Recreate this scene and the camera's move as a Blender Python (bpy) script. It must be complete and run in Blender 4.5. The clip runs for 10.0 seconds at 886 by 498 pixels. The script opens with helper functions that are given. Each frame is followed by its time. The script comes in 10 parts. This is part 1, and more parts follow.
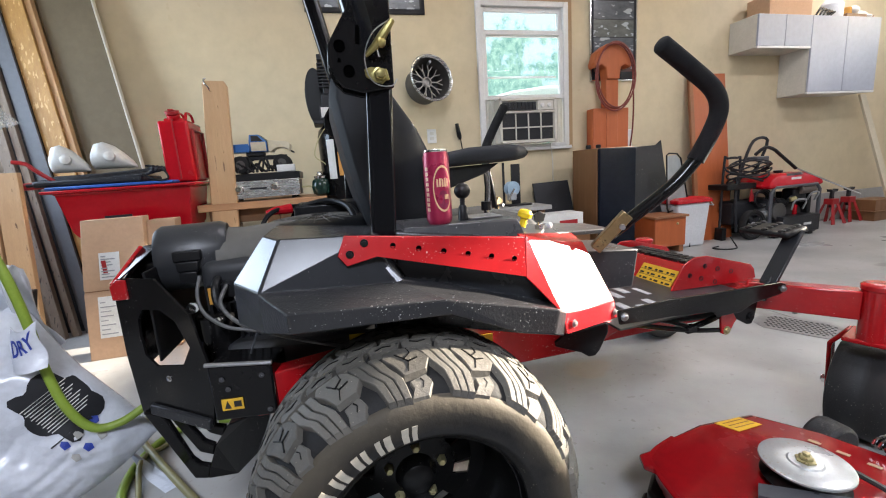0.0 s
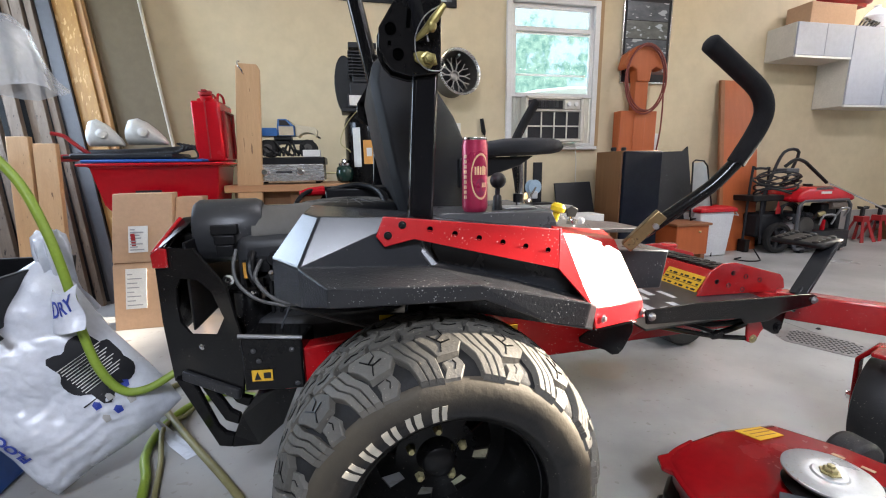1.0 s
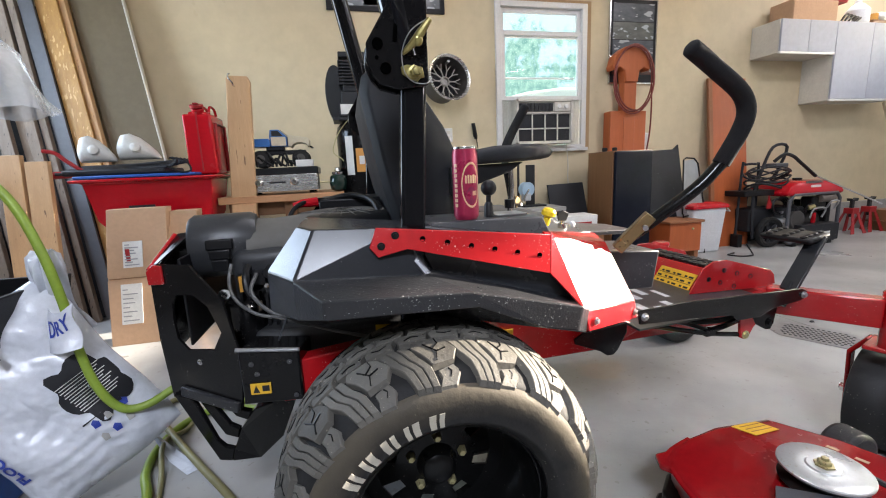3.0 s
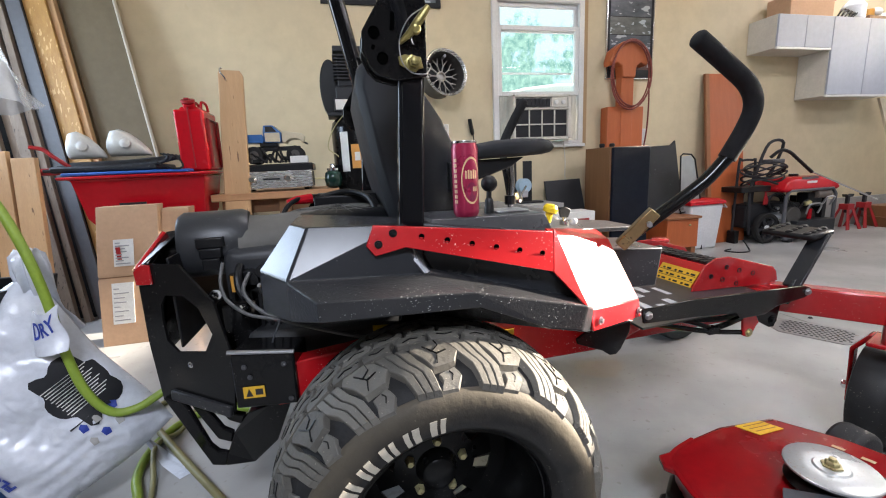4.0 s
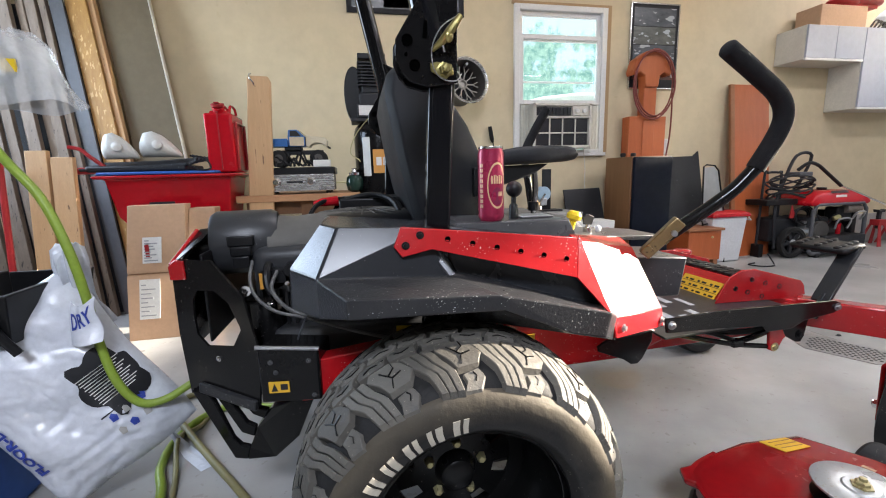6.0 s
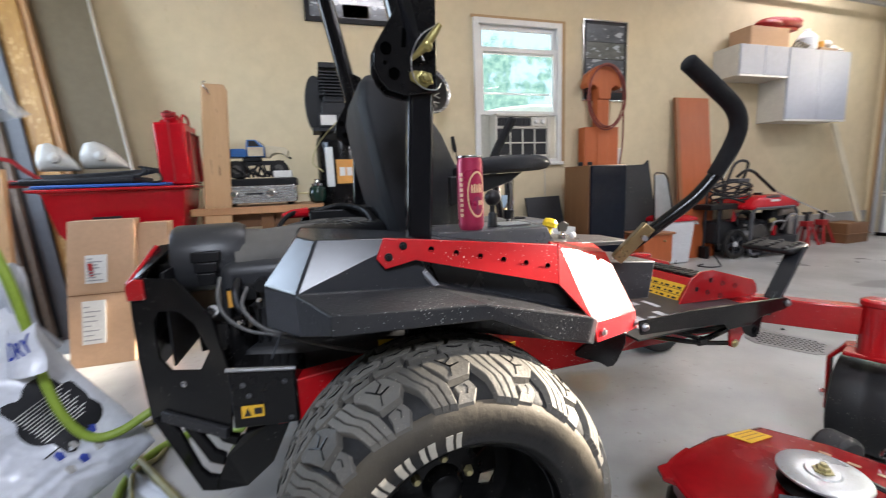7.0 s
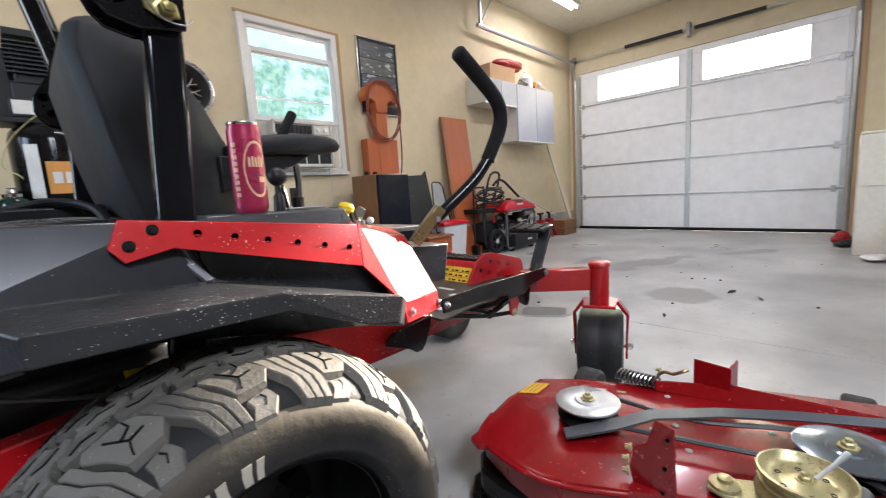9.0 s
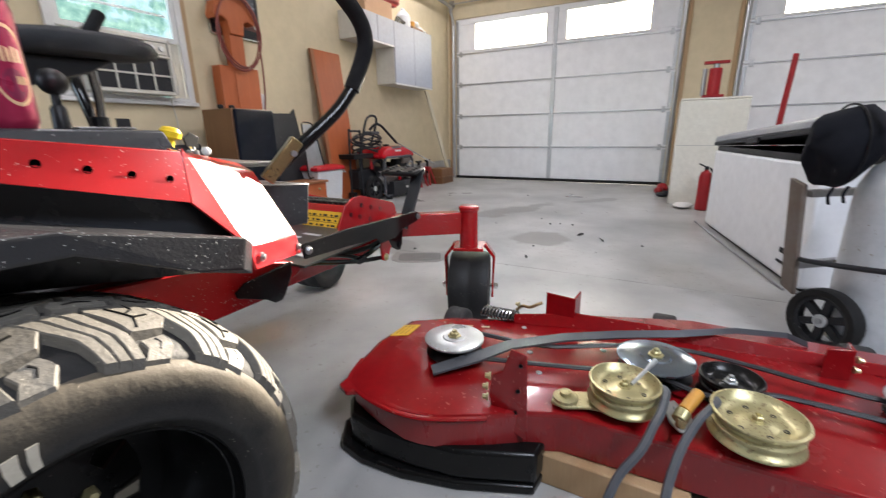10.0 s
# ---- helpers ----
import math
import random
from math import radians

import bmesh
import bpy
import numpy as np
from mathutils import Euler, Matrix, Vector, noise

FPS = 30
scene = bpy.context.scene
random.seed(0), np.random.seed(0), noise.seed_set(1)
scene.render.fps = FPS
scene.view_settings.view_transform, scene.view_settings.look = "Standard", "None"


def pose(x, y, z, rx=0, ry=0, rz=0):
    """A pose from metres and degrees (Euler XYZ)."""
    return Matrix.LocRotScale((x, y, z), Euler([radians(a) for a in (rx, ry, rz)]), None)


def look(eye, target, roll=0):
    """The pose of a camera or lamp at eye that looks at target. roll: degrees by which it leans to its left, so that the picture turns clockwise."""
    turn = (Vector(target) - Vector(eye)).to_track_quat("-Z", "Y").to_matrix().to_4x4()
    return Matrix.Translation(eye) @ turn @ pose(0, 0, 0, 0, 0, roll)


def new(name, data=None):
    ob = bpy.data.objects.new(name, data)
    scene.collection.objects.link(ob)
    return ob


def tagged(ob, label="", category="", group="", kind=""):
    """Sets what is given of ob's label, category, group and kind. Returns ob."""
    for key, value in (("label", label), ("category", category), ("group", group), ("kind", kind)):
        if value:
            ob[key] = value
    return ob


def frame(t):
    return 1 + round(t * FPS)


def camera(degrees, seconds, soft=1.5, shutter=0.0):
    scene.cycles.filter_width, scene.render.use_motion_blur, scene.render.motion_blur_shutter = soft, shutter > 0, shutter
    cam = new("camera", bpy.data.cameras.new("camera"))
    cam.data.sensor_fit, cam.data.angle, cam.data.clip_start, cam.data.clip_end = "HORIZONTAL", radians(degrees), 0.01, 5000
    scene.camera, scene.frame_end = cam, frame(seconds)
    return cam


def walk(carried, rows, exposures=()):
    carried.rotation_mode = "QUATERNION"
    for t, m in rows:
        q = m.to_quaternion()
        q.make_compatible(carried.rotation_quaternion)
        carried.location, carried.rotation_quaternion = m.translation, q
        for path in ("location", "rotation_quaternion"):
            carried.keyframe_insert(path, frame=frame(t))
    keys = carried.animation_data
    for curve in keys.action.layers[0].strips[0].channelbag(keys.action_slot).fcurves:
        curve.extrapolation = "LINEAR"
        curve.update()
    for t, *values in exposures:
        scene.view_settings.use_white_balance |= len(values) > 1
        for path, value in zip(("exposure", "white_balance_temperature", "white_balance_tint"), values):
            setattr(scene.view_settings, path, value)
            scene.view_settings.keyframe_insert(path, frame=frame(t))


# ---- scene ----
cam = camera(94.1, 10.0, soft=1.1, shutter=0.3)
PATH = [
    (0, (0.747, 0.618, 0.983), (1.229, 2.523, 0.611), -4.0),
    (0.5, (0.731, 0.608, 0.975), (1.174, 2.52, 0.594), -3.1),
    (1, (0.698, 0.617, 0.966), (1.12, 2.533, 0.578), -0.9),
    (1.5, (0.701, 0.629, 0.972), (1.155, 2.54, 0.593), -0.1),
    (2, (0.705, 0.62, 0.967), (1.189, 2.524, 0.593), -0.8),
    (2.5, (0.706, 0.605, 0.979), (1.169, 2.519, 0.626), -2.0),
    (2.7, (0.705, 0.602, 0.978), (1.15, 2.518, 0.618), -2.5),
    (3.8, (0.701, 0.633, 0.979), (1.146, 2.545, 0.592), -2.9),
    (4, (0.703, 0.638, 0.975), (1.161, 2.546, 0.588), -2.7),
    (4.5, (0.705, 0.64, 0.972), (1.161, 2.547, 0.578), -2.8),
    (5, (0.689, 0.635, 0.975), (1.083, 2.559, 0.591), -2.6),
    (5.5, (0.683, 0.633, 0.973), (1.071, 2.56, 0.601), -1.7),
    (5.7, (0.681, 0.63, 0.972), (1.069, 2.558, 0.609), -1.6),
    (6.8, (0.652, 0.626, 0.968), (1.087, 2.55, 0.642), -2.0),
    (7, (0.64, 0.651, 0.971), (1.214, 2.541, 0.658), -2.2),
    (7.5, (0.644, 0.747, 0.94), (1.547, 2.511, 0.672), -5.0),
    (8, (0.623, 0.777, 0.901), (1.68, 2.454, 0.629), -5.9),
    (8.5, (0.635, 0.759, 0.884), (1.828, 2.339, 0.602), -4.8),
    (9, (0.666, 0.728, 0.885), (2.077, 2.118, 0.608), -3.6),
    (9.5, (0.698, 0.72, 0.867), (2.244, 1.934, 0.496), -2.4),
    (10, (0.729, 0.73, 0.851), (2.428, 1.639, 0.314), -0.9),
]
walk(cam, [(t, look(eye, target, roll)) for t, eye, target, roll in PATH], [(0, 2.96), (7.5, 2.95), (8.5, 2.97), (9.2, 2.92), (10, 2.83)])

# ---- world, sun, large lights, exposure ----
SUN_TO = Vector((1.0, 0.0, 0.265)).normalized()
world = bpy.data.worlds.new("world")
scene.world = world
world.use_nodes = True
_wn = world.node_tree.nodes
_sky = _wn.new("ShaderNodeTexSky")
_sky.sky_type, _sky.sun_disc = "NISHITA", False
_sky.sun_elevation = math.asin(SUN_TO.z)
_sky.sun_rotation = math.atan2(SUN_TO.x, SUN_TO.y)
_wn["Background"].inputs["Strength"].default_value = 0.15
world.node_tree.links.new(_sky.outputs[0], _wn["Background"].inputs["Color"])


def lamp(name, kind, m, power, colour=(1, 1, 1), size=None):
    data = bpy.data.lights.new(name, kind)
    data.energy, data.color = power, colour
    if kind == "SUN":
        data.angle = radians(0.6)
    elif kind == "AREA":
        data.shape, data.size, data.size_y = "RECTANGLE", size[0], size[1]
    ob = new(name, data)
    ob.matrix_world = m
    return ob


lamp("sun", "SUN", look(SUN_TO * 30, (0, 0, 0)), 4.8, (1.0, 0.89, 0.75))
# daylight through the west window
lamp("west_daylight", "AREA", look((-2.24, 3.45, 1.85), (1.0, 2.9, 1.2)), 9.5, (0.70, 0.81, 1.0), (1.5, 1.25))
# ceiling tubes
TUBES = [(6.5, 3.9), (1.6, 2.2), (4.7, 1.8), (5.2, -2.4)]
for (tx, ty), watt in zip(TUBES, (4.3, 4.5, 7.5, 10.4)):
    lamp("tube_light", "AREA", look((tx, ty, 3.52), (tx, ty + 0.001, 0)), watt, (0.95, 0.92, 1.0), (1.2, 0.16))
# broad cool fill light behind the camera, from an added unseen panel
PANEL = (0.15, -1.65)
lamp("fill_panel", "AREA", look((PANEL[0], PANEL[1], 3.54), (PANEL[0], PANEL[1] + 0.001, 0)), 27.5, (0.74, 0.82, 1.0), (1.2, 1.1))


# ---- mesh building ----
class G:
    """Collects corners and faces in metres."""

    def __init__(self):
        self.v, self.f = [], []

    def add(self, vs, fs):
        k = len(self.v)
        self.v += [tuple(p) for p in vs]
        self.f += [tuple(k + i for i in f) for f in fs]
        return self

    def box(self, x0, x1, y0, y1, z0, z1, m=None):
        vs = [Vector((x, y, z)) for z in (z0, z1) for y in (y0, y1) for x in (x0, x1)]
        if m is not None:
            vs = [m @ p for p in vs]
        return self.add(vs, [(0, 2, 3, 1), (4, 5, 7, 6), (0, 1, 5, 4), (2, 6, 7, 3), (0, 4, 6, 2), (1, 3, 7, 5)])

    def slab(self, pts, vec):
        """A flat polygon pushed along vec."""
        n = len(pts)
        a = [Vector(p) for p in pts]
        b = [p + Vector(vec) for p in a]
        return self.add(a + b, [tuple(range(n - 1, -1, -1)), tuple(range(n, 2 * n))] + [(i, (i + 1) % n, n + (i + 1) % n, n + i) for i in range(n)])

    def prism(self, pts, axis, a, b):
        put = {"x": lambda p, c: (c, p[0], p[1]), "y": lambda p, c: (p[0], c, p[1]), "z": lambda p, c: (p[0], p[1], c)}[axis]
        vec = Vector(put((0, 0), b - a))
        return self.slab([put(p, a) for p in pts], vec)

    def loft(self, rings, caps=True, closed=True):
        n, k = len(rings[0]), len(rings)
        vs = [p for r in rings for p in r]
        fs = []
        for j in range(k - 1):
            for i in range(n if closed else n - 1):
                fs.append((j * n + i, j * n + (i + 1) % n, (j + 1) * n + (i + 1) % n, (j + 1) * n + i))
        if caps:
            fs += [tuple(range(n - 1, -1, -1)), tuple(range((k - 1) * n, k * n))]
        return self.add(vs, fs)

    def tube(self, pts, r, n=10, smooth=0, flat=1.0):
        pts = [Vector(p) for p in pts]
        if smooth:
            pts = curve_through(pts, smooth)
        rs = r if isinstance(r, (list, tuple)) else [r] * len(pts)
        if len(rs) != len(pts):
            rs = [rs[0] + (rs[-1] - rs[0]) * i / (len(pts) - 1) for i in range(len(pts))]
        d = (pts[1] - pts[0]).normalized()
        u = d.orthogonal().normalized() if abs(d.z) > 0.95 else d.cross(Vector((0, 0, 1))).normalized()
        rings = []
        for i, p in enumerate(pts):
            t = (pts[min(i + 1, len(pts) - 1)] - pts[max(i - 1, 0)]).normalized()
            u = (u - t * u.dot(t)).normalized()
            w = t.cross(u)
            rings.append([p + u * (rs[i] * math.cos(2 * math.pi * k / n)) + w * (flat * rs[i] * math.sin(2 * math.pi * k / n)) for k in range(n)])
        return self.loft(rings)

    def beam(self, p0, p1, w, h, up=(0, 0, 1)):
        p0, p1 = Vector(p0), Vector(p1)
        d = (p1 - p0).normalized()
        s = d.cross(Vector(up)).normalized()
        q = s.cross(d)
        ring = lambda p: [p + s * a * w / 2 + q * b * h / 2 for a, b in ((-1, -1), (1, -1), (1, 1), (-1, 1))]
        return self.loft([ring(p0), ring(p1)])

    def lathe(self, prof, c, axis, n=24, caps=True):
        a = Vector(axis).normalized()
        u = a.orthogonal().normalized()
        w = a.cross(u)
        rings = [[Vector(c) + a * h + (u * math.cos(2 * math.pi * k / n) + w * math.sin(2 * math.pi * k / n)) * max(r, 1e-4) for k in range(n)] for r, h in prof]
        return self.loft(rings, caps)

    def cyl(self, p0, p1, r, n=16, r2=None):
        d = Vector(p1) - Vector(p0)
        return self.lathe([(r, 0), (r2 if r2 is not None else r, d.length)], p0, d, n)

    def ell(self, c, rad, nu=20, nv=12):
        rings = []
        for j in range(nv + 1):
            t = math.pi * j / nv
            rings.append([(c[0] + rad[0] * max(math.sin(t), 1e-3) * math.cos(2 * math.pi * i / nu), c[1] + rad[1] * max(math.sin(t), 1e-3) * math.sin(2 * math.pi * i / nu), c[2] - rad[2] * math.cos(t)) for i in range(nu)])
        return self.loft(rings)

    def mirrored(self, y0):
        g = G()
        g.v = [(x, 2 * y0 - y, z) for x, y, z in self.v]
        g.f = [tuple(reversed(f)) for f in self.f]
        return g

    def moved(self, m):
        g = G()
        g.v = [tuple(m @ Vector(p)) for p in self.v]
        g.f = list(self.f)
        return g


def curve_through(pts, k):
    out = []
    for i in range(len(pts) - 1):
        a, b, c, d = pts[max(i - 1, 0)], pts[i], pts[i + 1], pts[min(i + 2, len(pts) - 1)]
        for j in range(k):
            t = j / k
            out.append(0.5 * ((2 * b) + (c - a) * t + (2 * a - 5 * b + 4 * c - d) * t * t + (3 * b - a - 3 * c + d) * t ** 3))
    return out + [pts[-1]]


WM = {}


def mesh_of(name, g, mat, inv, smooth):
    me = bpy.data.meshes.new(name)
    me.from_pydata([tuple(inv @ Vector(p)) for p in g.v], [], g.f)
    bm = bmesh.new()
    bm.from_mesh(me)
    bmesh.ops.recalc_face_normals(bm, faces=bm.faces)
    bm.to_mesh(me)
    bm.free()
    if mat is not None:
        me.materials.append(mat)
    if smooth:
        me.polygons.foreach_set("use_smooth", [True] * len(me.polygons))
        me.set_sharp_from_angle(angle=radians(smooth))
    return me


def soften(ob, width, seg=2):
    if width:
        b = ob.modifiers.new("edge", "BEVEL")
        b.width, b.segments, b.limit_method, b.angle_limit = width, seg, "ANGLE", radians(28)
        b.harden_normals = False
    return ob


def part(name, g, mat, parent, label="", smooth=35, bevel=0.0, seg=2):
    """One mesh under a thing or a part; g is in world metres."""
    inv = WM[parent].inverted()
    ob = new(name, mesh_of(name, g, mat, inv, smooth))
    ob.parent = parent
    WM[ob] = WM[parent]
    soften(ob, bevel, seg)
    return tagged(ob, label)


def thing(name, label, category, at=(0, 0, 0), group="", kind="", rot=(0, 0, 0)):
    ob = new(name)
    ob.empty_display_size = 0.1
    m = pose(*at, *rot)
    ob.matrix_basis = m
    WM[ob] = m
    return tagged(ob, label, category, group, kind)


def solo(name, g, mat, label, category, at=None, group="", kind="", smooth=35, bevel=0.0, seg=2):
    """A thing of one mesh, its origin at its base."""
    if at is None:
        xs, ys, zs = zip(*g.v)
        at = ((min(xs) + max(xs)) / 2, (min(ys) + max(ys)) / 2, min(zs))
    m = Matrix.Translation(at)
    ob = new(name, mesh_of(name, g, mat, m.inverted(), smooth))
    ob.matrix_basis = m
    WM[ob] = m
    soften(ob, bevel, seg)
    return tagged(ob, label, category, group, kind)


# ---- materials ----
def mat(name, base, rough=0.5, metal=0.0, c2=None, scale=6.0, sharp=0.5, bump=0.0, bscale=80.0, coat=0.0, specks=None, rvar=0.12, stretch=None, trans=0.0, rand=0.0, ior=1.45, spec=0.5, coat_rough=0.08):
    m = bpy.data.materials.new(name)
    m.use_nodes = True
    nt = m.node_tree
    N, L = nt.nodes, nt.links
    p = N["Principled BSDF"]
    p.inputs["Metallic"].default_value = metal
    p.inputs["Coat Weight"].default_value = coat
    p.inputs["Coat Roughness"].default_value = coat_rough
    p.inputs["Transmission Weight"].default_value = trans
    p.inputs["IOR"].default_value = ior
    p.inputs["Specular IOR Level"].default_value = spec
    co = N.new("ShaderNodeTexCoord")
    src = co.outputs["Object"]
    if stretch:
        mp = N.new("ShaderNodeMapping")
        mp.inputs["Scale"].default_value = stretch
        L.new(src, mp.inputs[0])
        src = mp.outputs[0]

    def noise_tex(sc, detail=5.0, rough_=0.6):
        t = N.new("ShaderNodeTexNoise")
        t.inputs["Scale"].default_value, t.inputs["Detail"].default_value, t.inputs["Roughness"].default_value = sc, detail, rough_
        L.new(src, t.inputs["Vector"])
        return t

    def ramp(inp, a, b):
        r = N.new("ShaderNodeMapRange")
        r.inputs["From Min"].default_value, r.inputs["From Max"].default_value = a, b
        L.new(inp, r.inputs["Value"])
        return r.outputs[0]

    def mix(fac, a, b):
        x = N.new("ShaderNodeMix")
        x.data_type = "RGBA"
        if isinstance(fac, float):
            x.inputs[0].default_value = fac
        else:
            L.new(fac, x.inputs[0])
        for k, c in ((6, a), (7, b)):
            if isinstance(c, tuple):
                x.inputs[k].default_value = (*c, 1)
            else:
                L.new(c, x.inputs[k])
        return x.outputs[2]

    c2 = c2 or tuple(min(1, c * 0.78) for c in base)
    big = noise_tex(scale)
    w = 0.5 * (1 - sharp) + 0.02
    col = mix(ramp(big.outputs["Fac"], 0.5 - w, 0.5 + w), base, c2)
    fine = noise_tex(scale * 9, 3.0)
    col = mix(ramp(fine.outputs["Fac"], 0.35, 0.85), col, mix(0.5, tuple(c * 0.75 for c in base), c2))
    if specks:
        sc, sscale, thr = specks
        t = noise_tex(sscale, 2.0, 0.5)
        cl = noise_tex(max(1.5, sscale / 22), 2.0, 0.5)
        ma = N.new("ShaderNodeMath")
        ma.operation = "MULTIPLY_ADD"
        L.new(cl.outputs["Fac"], ma.inputs[0])
        ma.inputs[1].default_value = 0.30
        L.new(t.outputs["Fac"], ma.inputs[2])
        col = mix(ramp(ma.outputs[0], thr + 0.15, thr + 0.18), col, sc)
    if rand:
        oi = N.new("ShaderNodeObjectInfo")
        hs = N.new("ShaderNodeHueSaturation")
        r = N.new("ShaderNodeMapRange")
        r.inputs["To Min"].default_value, r.inputs["To Max"].default_value = 1 - rand, 1 + rand
        L.new(oi.outputs["Random"], r.inputs["Value"])
        L.new(r.outputs[0], hs.inputs["Value"])
        L.new(col, hs.inputs["Color"])
        col = hs.outputs[0]
    L.new(col, p.inputs["Base Color"])
    rr = N.new("ShaderNodeMapRange")
    rr.inputs["To Min"].default_value, rr.inputs["To Max"].default_value = max(0.02, rough - rvar), min(1, rough + rvar)
    L.new(big.outputs["Fac"], rr.inputs["Value"])
    L.new(rr.outputs[0], p.inputs["Roughness"])
    if bump:
        b = N.new("ShaderNodeBump")
        b.inputs["Strength"].default_value, b.inputs["Distance"].default_value = bump, 0.004
        t = noise_tex(bscale, 4.0)
        L.new(t.outputs["Fac"], b.inputs["Height"])
        L.new(b.outputs[0], p.inputs["Normal"])
    return m


def glow(name, colour, power):
    m = bpy.data.materials.new(name)
    m.use_nodes = True
    p = m.node_tree.nodes["Principled BSDF"]
    p.inputs["Base Color"].default_value = (*colour, 1)
    p.inputs["Emission Color"].default_value = (*colour, 1)
    p.inputs["Emission Strength"].default_value = power
    return m


